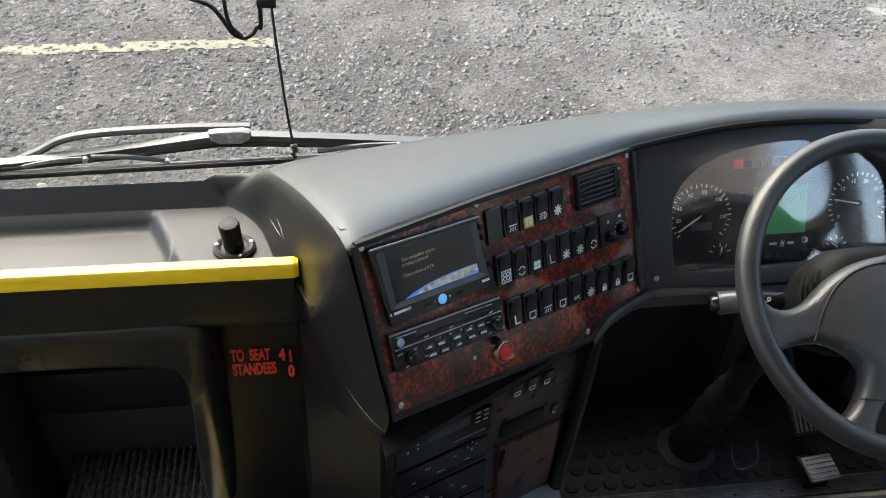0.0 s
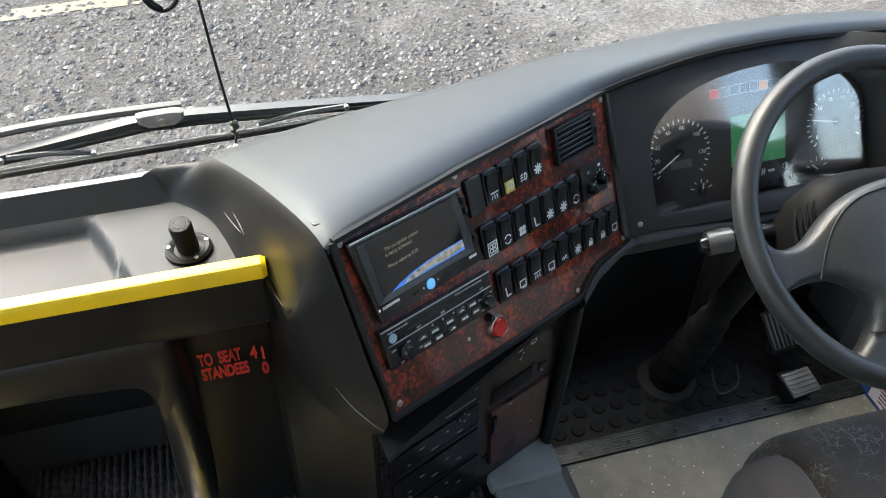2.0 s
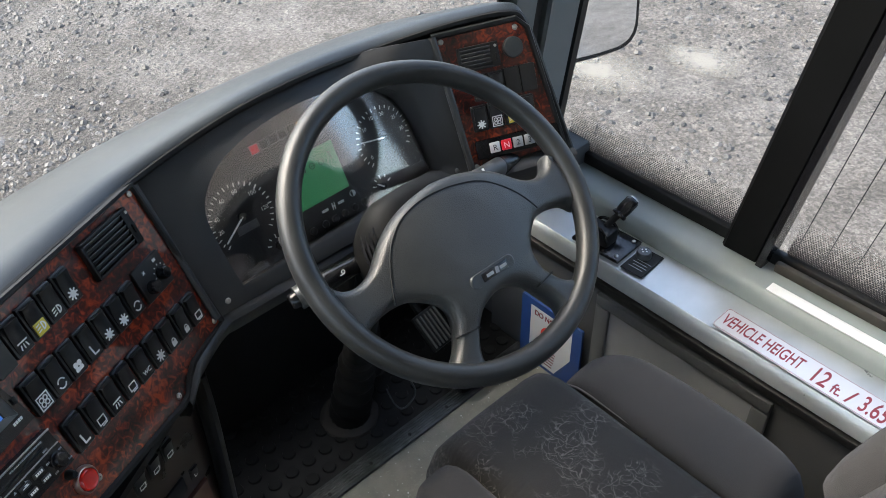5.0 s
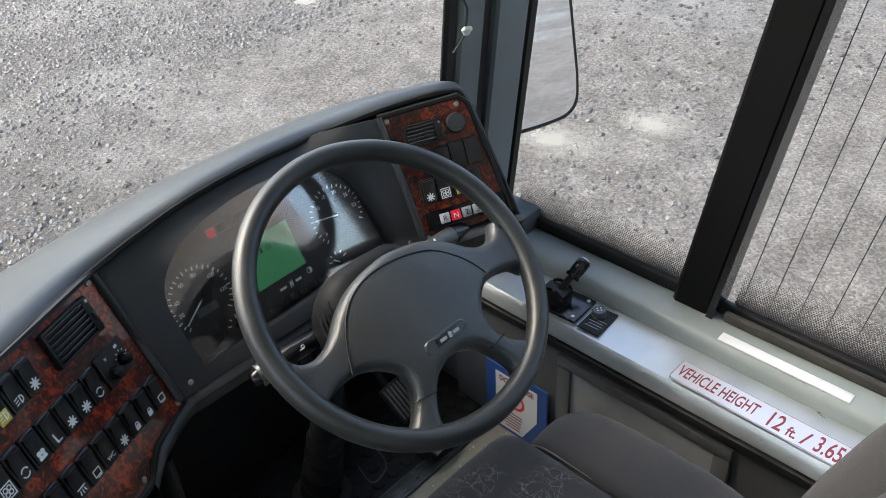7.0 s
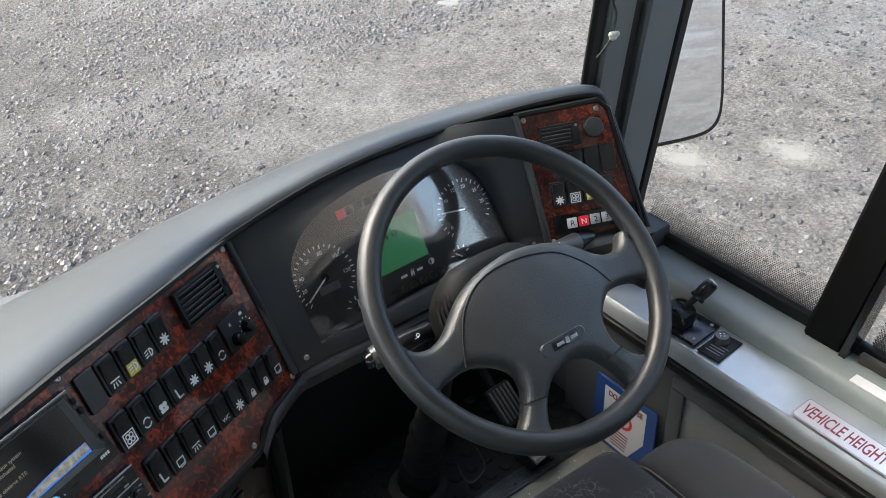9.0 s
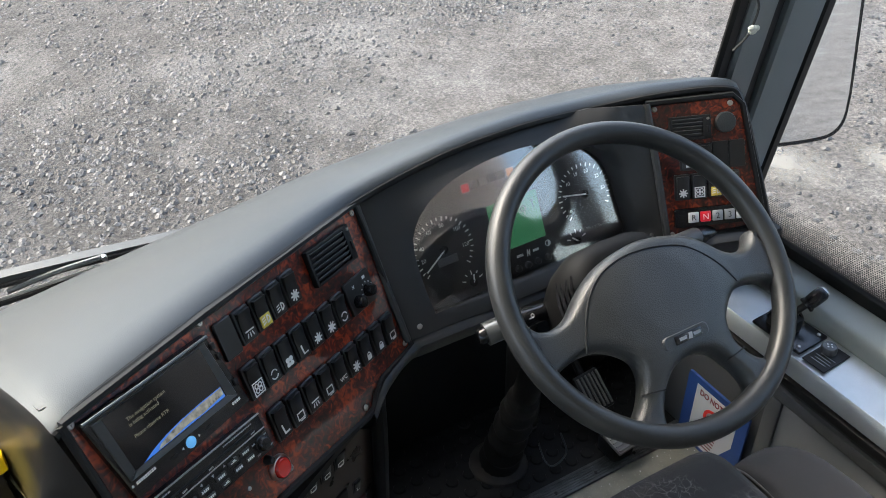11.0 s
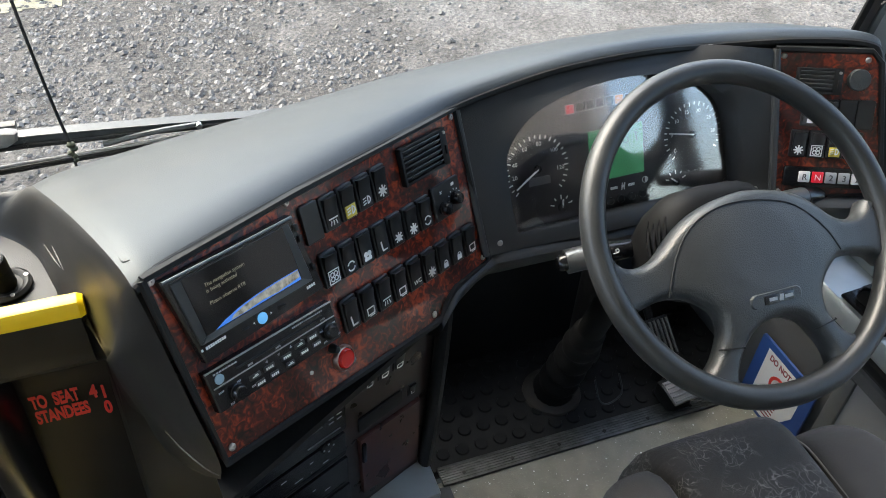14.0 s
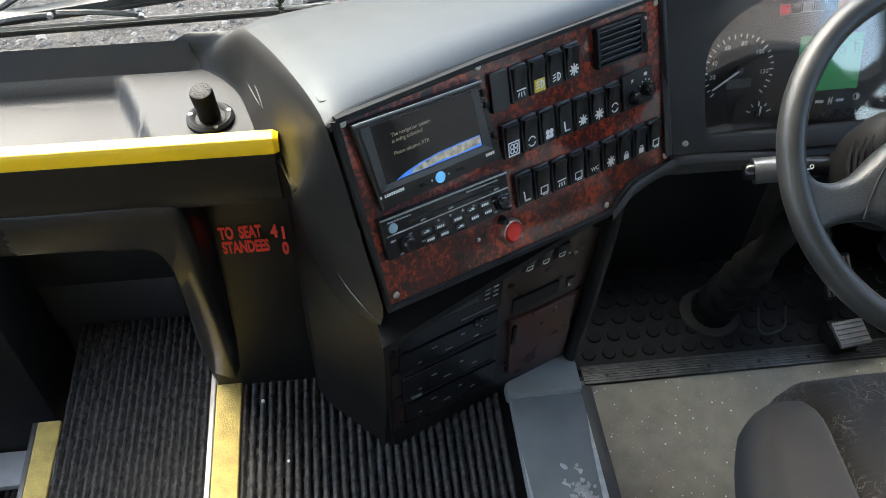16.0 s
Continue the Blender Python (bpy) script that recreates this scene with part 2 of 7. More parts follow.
def puddle_glare_mat():
    """Murky pale patch that thins out at its rim, for shallow water and painted window glare."""
    m = mat("puddle_and_glare", (0.20, 0.185, 0.155), 0.4, spec=0.3)
    n, l = m.node_tree.nodes, m.node_tree.links
    tc, sub, ln, no, ad, mr, tr, mix = n.new("ShaderNodeTexCoord"), n.new("ShaderNodeVectorMath"), n.new("ShaderNodeVectorMath"), n.new("ShaderNodeTexNoise"), n.new("ShaderNodeMath"), n.new("ShaderNodeMapRange"), n.new("ShaderNodeBsdfTransparent"), n.new("ShaderNodeMixShader")
    sub.operation, ln.operation, ad.operation = "MULTIPLY_ADD", "LENGTH", "MULTIPLY_ADD"
    sub.inputs[1].default_value, sub.inputs[2].default_value = (2, 2, 0), (-1, -1, 0)
    geo = n.new("ShaderNodeNewGeometry")
    no.inputs["Scale"].default_value, no.inputs["Detail"].default_value = 9, 8
    l.new(geo.outputs["Position"], no.inputs["Vector"])
    l.new(tc.outputs["Generated"], sub.inputs[0])
    l.new(sub.outputs["Vector"], ln.inputs[0])
    l.new(no.outputs["Fac"], ad.inputs[0])
    ad.inputs[1].default_value = 1.1
    l.new(ln.outputs["Value"], ad.inputs[2])
    mr.inputs["From Min"].default_value, mr.inputs["From Max"].default_value = 0.72, 1.50
    mr.inputs["To Min"].default_value, mr.inputs["To Max"].default_value = 0.25, 1.0
    l.new(ad.outputs[0], mr.inputs["Value"])
    l.new(mr.outputs["Result"], mix.inputs["Fac"])
    l.new(n["Principled BSDF"].outputs[0], mix.inputs[1])
    l.new(tr.outputs[0], mix.inputs[2])
    l.new(mix.outputs[0], n["Material Output"].inputs["Surface"])
    return m


HOOD = mat("soft_dash_plastic", (0.0105, 0.0125, 0.0150), 0.45, spec=0.42, grain=0.12, grain_size=900, vary=0.2, vary_size=9)
HOOD.node_tree.nodes["Principled BSDF"].inputs["Specular Tint"].default_value = (0.82, 0.93, 1.0, 1)
DARK = mat("black_moulded_plastic", (0.0060, 0.0056, 0.0053), 0.42, spec=0.36, grain=0.10, grain_size=800, vary=0.25, vary_size=9)
FLANKBASE = mat("black_flank_plastic", (0.0066, 0.0063, 0.006), 0.48, spec=0.28, grain=0.1, grain_size=900, vary=0.2, vary_size=7)
FLANK = stained(FLANKBASE, "sprayed_dash_plastic", (0.085, 0.838, 0.990), 0.060, (0.16, 0.115, 0.008))
TRAY = mat("grey_tray_plastic", (0.020, 0.022, 0.025), 0.46, spec=0.28, grain=0.2, grain_size=800, vary=0.15)
BLACK = mat("black_rubber", (0.006, 0.006, 0.006), 0.55, spec=0.3, vary=0.2, vary_size=20)
GLOSSBLACK = mat("glossy_black_plastic", (0.008, 0.008, 0.009), 0.22, vary=0.2, vary_size=30)
SWITCH = mat("switch_plastic", (0.0085, 0.0085, 0.009), 0.34, vary=0.2, vary_size=40)
BEZEL = mat("cluster_bezel_plastic", (0.030, 0.0305, 0.031), 0.50, grain=0.2, grain_size=800, vary=0.15)
SLAT = mat("vent_slat_plastic", (0.050, 0.050, 0.050), 0.45, vary=0.15)
WOOD = burl_mat()
WHITE = mat("white_print", (0.75, 0.75, 0.73), 0.6)
GREYPRINT = mat("grey_print", (0.30, 0.31, 0.32), 0.6)
STEEL = mat("screw_steel", (0.45, 0.43, 0.40), 0.35, metal=1.0)
WHEEL = mat("wheel_leathergrain", (0.029, 0.0312, 0.0318), 0.38, spec=0.46, grain=0.32, grain_size=560, vary=0.2, vary_size=14)
RIM = mat("wheel_rim_grain", (0.0185, 0.0198, 0.0202), 0.38, spec=0.42, grain=0.10, grain_size=900, vary=0.25, vary_size=20)
YELLOW = mat("yellow_rail_paint", (0.90, 0.57, 0.002), 0.4, coat=0.15, vary=0.05)
REDTXT = mat("red_vinyl", (0.75, 0.04, 0.03), 0.5)
SIGNRED = mat("dark_red_print", (0.20, 0.02, 0.03), 0.6)
LEDGE = mat("silver_textured_ledge", (0.40, 0.425, 0.43), 0.32, metal=0.55, grain=0.22, grain_size=620, vary=0.10, vary_size=14)
SILL = mat("grey_sill_plastic", (0.20, 0.225, 0.222), 0.40, grain=0.15, grain_size=700, vary=0.1)
WALLGREY = mat("dark_grey_panel", (0.055, 0.057, 0.06), 0.5, grain=0.2, vary=0.15)
LIGHTWALL = mat("light_grey_panel", (0.55, 0.56, 0.56), 0.55, grain=0.2, vary=0.1)
PILLAR = mat("grey_pillar_trim", (0.115, 0.127, 0.126), 0.5, grain=0.2, vary=0.12)
CARPET = mat("ribbed_black_carpet", (0.062, 0.059, 0.057), 1.0, spec=0.1, grain=1.0, grain_size=420, vary=0.6, vary_size=75, wear=(0.34, 0.325, 0.31))
LINO = mat("speckled_lino", (0.205, 0.196, 0.155), 0.40, grain=0.5, grain_size=320, vary=0.16, vary_size=22, wear=(0.27, 0.26, 0.215))
RUBBERMAT = mat("black_rubber_mat", (0.0060, 0.0060, 0.0056), 0.58, spec=0.2, vary=0.35, vary_size=12)
NOSING = mat("yellow_grit_nosing", (0.50, 0.38, 0.12), 0.9, grain=0.8, grain_size=350, vary=0.2, vary_size=40)
ALU = mat("aluminium_edge", (0.42, 0.42, 0.42), 0.35, metal=0.9, vary=0.15, vary_size=30)
GREYBOX = mat("worn_grey_paint", (0.26, 0.272, 0.268), 0.42, vary=0.15, vary_size=10)
SCUFF = mat("bare_worn_edge", (0.55, 0.56, 0.56), 0.6, vary=0.25, vary_size=60)
FABRIC = fabric_mat("patterned_plush", (0.034, 0.0325, 0.032), (0.22, 0.205, 0.20), 0.45)
PLUSH = fabric_mat("plain_plush", (0.044, 0.0422, 0.0422), (0.10, 0.098, 0.098), 0.0)
GLASS = glass_mat("window_glass")
LENS = glass_mat("instrument_lens", (0.98, 0.97, 0.965), 0.07, 1.95, (1.0, 0.96, 0.95))
MIRROR = mat("mirror_glass", (0.85, 0.86, 0.87), 0.02, metal=1.0)
GRAVEL = gravel_mat()
PEBBLE = island_mat()
PUDDLE_GLARE = puddle_glare_mat()
ROADPAINT = mat("worn_yellow_line", (0.128, 0.118, 0.076), 0.8, vary=0.35, vary_size=20, wear=(0.10, 0.098, 0.09))
SCREEN = mat("nav_display_off", (0.006, 0.006, 0.007), 0.12)
LCD = mat("green_display", (0.05, 0.17, 0.075), 0.3, emit=(0.05, 0.30, 0.12), power=0.05)
LAMPRED = mat("lit_red_lamp", (0.30, 0.008, 0.015), 0.3, emit=(1.0, 0.02, 0.06), power=0.05)
LAMPAMBER = mat("lit_amber_lamp", (0.30, 0.11, 0.01), 0.3, emit=(1.0, 0.35, 0.02), power=0.05)
REDKNOB = mat("red_translucent_button", (0.55, 0.012, 0.008), 0.25, coat=0.4)
YELLOWKEY = mat("yellow_switch_lens", (0.62, 0.48, 0.06), 0.4)
BLUEKEY = mat("lit_blue_button", (0.10, 0.32, 0.6), 0.3, emit=(0.15, 0.45, 0.85), power=0.10)
NAVTEXT = mat("nav_letters", (0.24, 0.22, 0.16), 0.5, emit=(0.5, 0.42, 0.25), power=0.03)
NAVBLUE = mat("nav_globe_blue", (0.05, 0.15, 0.5), 0.3, emit=(0.05, 0.2, 0.7), power=0.10)
NAVSAND = mat("nav_globe_sand", (0.30, 0.25, 0.17), 0.3, emit=(0.45, 0.42, 0.38), power=0.05, vary=0.75, vary_size=140)
SIGNBLUE = mat("blue_board", (0.02, 0.06, 0.22), 0.45, vary=0.1)
SIGNWHITE = mat("white_label", (0.62, 0.62, 0.62), 0.4, vary=0.05)
SILVERSIGN = mat("silver_sign_plate", (0.55, 0.56, 0.57), 0.33, metal=0.45, vary=0.08)
GAUGEGREY = mat("gauge_face", (0.010, 0.0098, 0.010), 0.45, vary=0.1)
CORD = mat("dark_cord", (0.02, 0.02, 0.018), 0.7)
PALECORD = mat("pale_knotted_cord", (0.45, 0.45, 0.38), 0.8)
ROOF = mat("headliner", (0.82, 0.82, 0.81), 0.9, grain=0.3, vary=0.06)
WIPERGREY = mat("wiper_arm_paint", (0.038, 0.043, 0.045), 0.42, vary=0.15, vary_size=30)


# ---- helpers for building ----
def basis(o, u, n):
    """Pose with local x along u, z along n."""
    n = Vector(n).normalized()
    u = Vector(u)
    u = (u - n * u.dot(n)).normalized()
    v = n.cross(u)
    m = Matrix((u, v, n)).transposed().to_4x4()
    m.translation = Vector(o)
    return m


def mesh_of(name, bm, material, smooth=40):
    me = bpy.data.meshes.new(name)
    bmesh.ops.recalc_face_normals(bm, faces=bm.faces)
    bm.to_mesh(me)
    bm.free()
    for m in (material if isinstance(material, (list, tuple)) else [material]):
        me.materials.append(m)
    if smooth:
        me.shade_smooth()
        me.set_sharp_from_angle(angle=radians(smooth))
    return me


def part(name, bm, material=None, parent=None, label="", m=None, smooth=40):
    """One mesh object; m is its pose in the world, or in its parent part."""
    me = bm if isinstance(bm, bpy.types.Mesh) else mesh_of(name, bm, material, smooth)
    ob = new(name, me)
    if parent is not None:
        ob.parent = parent
        if parent.type == "EMPTY":
            ob.matrix_parent_inverse = Matrix.Translation(-parent.location)
    if m is not None:
        ob.matrix_basis = m
    if label:
        ob["label"] = label
    return ob


def thing(name, base, label, category, group="", kind=""):
    e = new(name)
    e.empty_display_size = 0.05
    e.location = Vector(base)
    return tagged(e, label, category, group, kind)


def thicken(bm, t):
    bm.normal_update()
    bmesh.ops.solidify(bm, geom=bm.faces[:], thickness=t)


def BM():
    return bmesh.new()


def box(bm, c, s, bevel=0.0, m=None, seg=2):
    r = bmesh.ops.create_cube(bm, size=1.0, matrix=Matrix.Translation(c) @ Matrix.Diagonal((*s, 1)))
    vs = r["verts"]
    if bevel:
        es = list({e for v in vs for e in v.link_edges})
        out = bmesh.ops.bevel(bm, geom=es, offset=bevel, segments=seg, profile=0.5, affect="EDGES", clamp_overlap=True)
        vs = list({v for v in out["verts"]} | {v for v in vs if v.is_valid})
    if m is not None:
        bmesh.ops.transform(bm, matrix=m, verts=vs)
    return bm


def cyl(bm, c, r, h, seg=24, r2=None, m=None, cap=True):
    mm = Matrix.Translation(c)
    if m is not None:
        mm = m @ mm
    bmesh.ops.create_cone(bm, cap_ends=cap, segments=seg, radius1=r, radius2=r if r2 is None else r2, depth=h, matrix=mm)
    return bm


def lathe(bm, prof, seg=32, m=None):
    rings = []
    for r, z in prof:
        rings.append([bm.verts.new((r * math.cos(2 * math.pi * i / seg), r * math.sin(2 * math.pi * i / seg), z)) for i in range(seg)])
    for a, b in zip(rings, rings[1:]):
        for i in range(seg):
            bm.faces.new((a[i], a[(i + 1) % seg], b[(i + 1) % seg], b[i]))
    bm.faces.new(rings[-1])
    bm.faces.new(list(reversed(rings[0])))
    if m is not None:
        bmesh.ops.transform(bm, matrix=m, verts=[v for r in rings for v in r])
    return bm


def prism(bm, pts, z0, z1, m=None, top_in=0.0):
    """Outline in local xy, from z0 to z1; top_in chamfers the top edge."""
    c = sum((Vector((*p, 0)) for p in pts), Vector()) / len(pts)
    rings = [[Vector((*p, z0)) for p in pts]]
    if top_in:
        rings.append([Vector((*p, z1 - top_in)) for p in pts])
        rings.append([Vector((p[0] + (c.x - p[0]) / max(1e-6, (Vector((*p, 0)) - c).length) * top_in, p[1] + (c.y - p[1]) / max(1e-6, (Vector((*p, 0)) - c).length) * top_in, z1)) for p in pts])
    else:
        rings.append([Vector((*p, z1)) for p in pts])
    rings = [[bm.verts.new(m @ v if m is not None else v) for v in r] for r in rings]
    k = len(pts)
    for a, b in zip(rings, rings[1:]):
        for i in range(k):
            bm.faces.new((a[i], a[(i + 1) % k], b[(i + 1) % k], b[i]))
    bm.faces.new(rings[-1])
    bm.faces.new(list(reversed(rings[0])))
    return bm


def spline(pts, per=6, closed=False):
    """Catmull-Rom through points."""
    pts = [Vector(p) for p in pts]
    n, out = len(pts), []
    for i in range(n if closed else n - 1):
        p0 = pts[(i - 1) % n] if closed or i else pts[0] * 2 - pts[1]
        p1, p2 = pts[i], pts[(i + 1) % n]
        p3 = pts[(i + 2) % n] if closed or i + 2 < n else pts[-1] * 2 - pts[-2]
        for k in range(per):
            t = k / per
            out.append(0.5 * ((2 * p1) + (p2 - p0) * t + (2 * p0 - 5 * p1 + 4 * p2 - p3) * t * t + (3 * p1 - p0 - 3 * p2 + p3) * t ** 3))
    if not closed:
        out.append(pts[-1])
    return out


def loft(bm, rows, closed_row=False, caps=False):
    vs = [[bm.verts.new(p) for p in r] for r in rows]
    for a, b in zip(vs, vs[1:]):
        k = len(a)
        for i in range(k if closed_row else k - 1):
            bm.faces.new((a[i], a[(i + 1) % k], b[(i + 1) % k], b[i]))
    if caps:
        bm.faces.new(vs[0])
        bm.faces.new(list(reversed(vs[-1])))
    return vs


def tube(bm, pts, r, seg=10, flat=1.0, caps=True):
    pts = [Vector(p) for p in pts]
    rs = r if isinstance(r, (list, tuple)) else [r] * len(pts)
    rows, prev = [], None
    for i, p in enumerate(pts):
        d = (pts[min(i + 1, len(pts) - 1)] - pts[max(i - 1, 0)]).normalized()
        if prev is None:
            a = d.cross(Vector((0, 0, 1)) if abs(d.z) < 0.9 else Vector((1, 0, 0))).normalized()
        else:
            a = (prev - d * prev.dot(d)).normalized()
        prev = a
        b = d.cross(a)
        rows.append([p + (a * math.cos(2 * math.pi * k / seg) + b * math.sin(2 * math.pi * k / seg) * flat) * rs[i] for k in range(seg)])
    loft(bm, rows, closed_row=True, caps=caps)
    return bm


def text_mesh(name, body, size, material, depth=0.0004, align="LEFT", stretch=1.0, bold=0.0):
    cu = bpy.data.curves.new(name, "FONT")
    cu.body, cu.size, cu.extrude, cu.align_x, cu.offset = body, size, depth, align, bold
    ob = bpy.data.objects.new(name, cu)
    scene.collection.objects.link(ob)
    me = bpy.data.meshes.new_from_object(ob.evaluated_get(bpy.context.evaluated_depsgraph_get()))
    bpy.data.objects.remove(ob)
    bpy.data.curves.remove(cu)
    for v in me.vertices:
        v.co.x *= stretch
    me.materials.clear()
    me.materials.append(material)
    me.name = name
    return me


def rrect(w, h, r, k=4, cx=0.0, cy=0.0):
    out = []
    for sx, sy, a0 in ((1, 1, 0), (-1, 1, 90), (-1, -1, 180), (1, -1, 270)):
        for i in range(k + 1):
            a = radians(a0 + 90 * i / k)
            out.append((cx + sx * (w / 2 - r) + r * math.cos(a), cy + sy * (h / 2 - r) + r * math.sin(a)))
    return out


# pose of each main panel: local x to the right, y up the panel, z out of it
FA = basis((0.149, 0.766, 1.084), (0.844, 0.522, -0.122), (0.526, -0.762, 0.377))
FB = basis((0.616, 0.955, 0.848), (1.0, 0.009, 0.02), (0.0, -0.907, 0.421))
FC = basis((1.069, 1.001, 1.059), (0.904, -0.425, 0.048), (-0.4, -0.799, 0.449))
FL = basis((0.275, 0.881, 0.621), (0.917, 0.4, 0.0), (0.4, -0.917, 0.0))
FW = basis((0.852, 0.750, 0.986), (1, 0, 0), (0, -math.cos(0.925), math.sin(0.925)))


def on(f, a, b, c=0.0):
    return f @ Vector((a, b, c))


FLOOR, LANDING, GROUND = 0.13, 0.28, -0.85

# ---- the setting ----
def swell(x, y):
    """Gentle humps of the yard."""
    return 0.03 * noise.noise((x * 0.35, y * 0.35, 3)) + 0.012 * noise.noise((x * 1.3, y * 1.3, 8))


@functools.lru_cache(None)
def knot(i, j):
    return swell(i * 0.5, j * 0.5)


def ground_z(x, y):
    """Height of the ground sheet, between its half-metre knots."""
    i, j = math.floor(x * 2), math.floor(y * 2)
    u, v = x * 2 - i, y * 2 - j
    return GROUND + (knot(i, j) * (1 - u) + knot(i + 1, j) * u) * (1 - v) + (knot(i, j + 1) * (1 - u) + knot(i + 1, j + 1) * u) * v


def ground_sheet():
    bm = BM()
    # finer near the vehicle, reaching the horizon
    xs = [-900, -200, -60, -25] + [-12 + i * 0.5 for i in range(61)] + [30, 60, 200, 900]
    ys = [-900, -200, -40, -12] + [-6 + i * 0.5 for i in range(55)] + [35, 80, 250, 900]
    rows = []
    for y in ys:
        rows.append([Vector((x, y, GROUND + (swell(x, y) if abs(x) < 24 and abs(y) < 30 else 0.0))) for x in xs])
    loft(bm, rows)
    ob = part("ground", bm, GRAVEL, smooth=180)
    return tagged(ob, "wet grey gravel and tarmac yard with small stones", "ground", kind="structure")


ground_sheet()


def pebbles():
    rnd = random.Random(4)
    verts, faces = [], []
    shape = [Vector(p) for p in ((1, 0, 0), (-1, 0, 0), (0, 1, 0), (0, -1, 0), (0, 0, 1), (0.6, 0.6, 0.5), (-0.6, 0.55, 0.5), (-0.5, -0.6, 0.55), (0.6, -0.6, 0.45))]
    tris = ((0, 5, 2), (2, 6, 1), (1, 7, 3), (3, 8, 0), (5, 4, 2), (2, 4, 6), (6, 4, 1), (1, 4, 7), (7, 4, 3), (3, 4, 8), (8, 4, 0), (0, 4, 5))
    for i in range(150000):
        x, y = rnd.uniform(-4.5, 7.5), rnd.uniform(1.6, 8.8)
        if x > 2.6 and y < 5.5 and rnd.random() < 0.72:
            continue
        if noise.noise((x * 0.55, y * 0.55, 1)) + 0.5 * noise.noise((x * 1.7, y * 1.7, 5)) < rnd.uniform(-0.75, 0.40):
            continue
        r = 0.005 + 0.022 * rnd.random() ** 3
        a, sq, fl = rnd.uniform(0, 6.28), rnd.uniform(0.6, 1.2), rnd.uniform(0.4, 0.8)
        z = ground_z(x, y) - 0.001
        k = len(verts)
        for p in shape:
            px, py = p.x * r, p.y * r * sq
            verts.append((x + px * math.cos(a) - py * math.sin(a), y + px * math.sin(a) + py * math.cos(a), z + p.z * r * fl))
        faces += [tuple(k + j for j in t) for t in tris]
    me = bpy.data.meshes.new("loose_stones")
    me.from_pydata(verts, [], faces)
    me.materials.append(PEBBLE)
    tagged(new("loose_stones", me), "small loose grey stones scattered over the yard", "stones", kind="stuff")


pebbles()


def blob(cx, cy, rx, ry, turn, seed, k=40):
    out = []
    for i in range(k):
        a = 2 * math.pi * i / k
        r = 1 + 0.3 * noise.noise((math.cos(a) * 1.4 + seed, math.sin(a) * 1.4, seed * 3.1)) + 0.1 * noise.noise((math.cos(a) * 5, math.sin(a) * 5, seed))
        x, y = rx * r * math.cos(a), ry * r * math.sin(a)
        out.append((cx + x * math.cos(turn) - y * math.sin(turn), cy + x * math.sin(turn) + y * math.cos(turn)))
    return out


# the last two patches paint window glare on the ground as pale water
for i, (cx, cy, rx, ry, turn) in enumerate(((4.55, 5.95, 0.26, 0.20, 0.4), (3.92, 2.78, 0.25, 0.36, 0.6), (4.42, 2.45, 0.21, 0.28, 0.5))):
    bm = BM()
    prism(bm, blob(cx, cy, rx, ry, turn, i + 2, 60), GROUND - 0.03, ground_z(cx, cy) + 0.006)
    tagged(part("puddle", bm, PUDDLE_GLARE), "pale patch on the yard, as a puddle and painted window glare", "puddle", "puddles", "structure")

# painted line, worn into patches
verts, faces = [], []
for i in range(240):
    for j in range(8):
        x, v = -6.2 + i * 0.025, (j - 3.5) / 4
        y = 5.48 + (x + 1.0) * 0.04 + v * 0.075
        if noise.noise((x * 6, y * 14, 2)) + 0.5 * noise.noise((x * 25, y * 30, 7)) < -0.42 + 0.55 * v ** 4:
            continue
        k = len(verts)
        verts += [(x + a, y + b, ground_z(x + a, y + b) + 0.004) for a, b in ((0, 0), (0.026, 0), (0.026, 0.0195), (0, 0.0195))]
        faces.append((k, k + 1, k + 2, k + 3))
me = bpy.data.meshes.new("painted_line")
me.from_pydata(verts, [], faces)
me.materials.append(ROADPAINT)
tagged(new("painted_line", me), "faded yellow line painted across the yard", "road line", kind="structure")

# vehicle shell around the camera; roof and rear are unseen and shape the light
bm = BM()
box(bm, (0.15, -1.2, 2.33), (2.86, 5.2, 0.06))
tagged(part("ceiling", bm, ROOF), "unseen pale grey headliner closing the coach", "ceiling", kind="structure")
bm = BM()
box(bm, (0.15, -3.8, 1.1), (2.86, 0.06, 2.5))
tagged(part("wall_rear", bm, LIGHTWALL), "unseen plain grey bulkhead closing the coach", "wall", kind="structure")
# unseen wall, added pale so the instrument lens reflects pinkish grey
bm = BM()
box(bm, (1.565, -2.075, 1.155), (0.07, 3.45, 2.31), 0.004)
box(bm, (1.565, 0.38, 2.2), (0.07, 1.46, 0.22), 0.004)
tagged(part("wall_right", bm, mat("beige_reflected_wall", (0.78, 0.75, 0.745), 0.8, grain=0.2, vary=0.15)), "unseen pinkish grey wall behind the driver, added for the lens reflection", "wall", kind="structure")
# unseen post, added for a dark band in the lens reflection
bm = BM()
box(bm, (1.575, 0.03, 1.3), (0.05, 0.075, 1.8), 0.006)
tagged(part("reflection_post", bm, BLACK), "unseen black post added to darken a band of the lens reflection", "pillar", kind="structure")
# unseen wall, its solid part raised to keep sky light off the footwell
bm = BM()
box(bm, (-1.265, -2.0, 0.58), (0.07, 3.6, 1.56), 0.004)
box(bm, (-1.265, -1.2, 2.2), (0.07, 5.1, 0.22), 0.004)
for y in (-3.72, -2.5, -1.2, -0.1):
    box(bm, (-1.265, y, 1.4), (0.07, 0.12, 1.0))
tagged(part("wall_left", bm, LIGHTWALL), "unseen grey side wall with open window bays, raised to dim the footwell", "wall", kind="structure")
bm = BM()
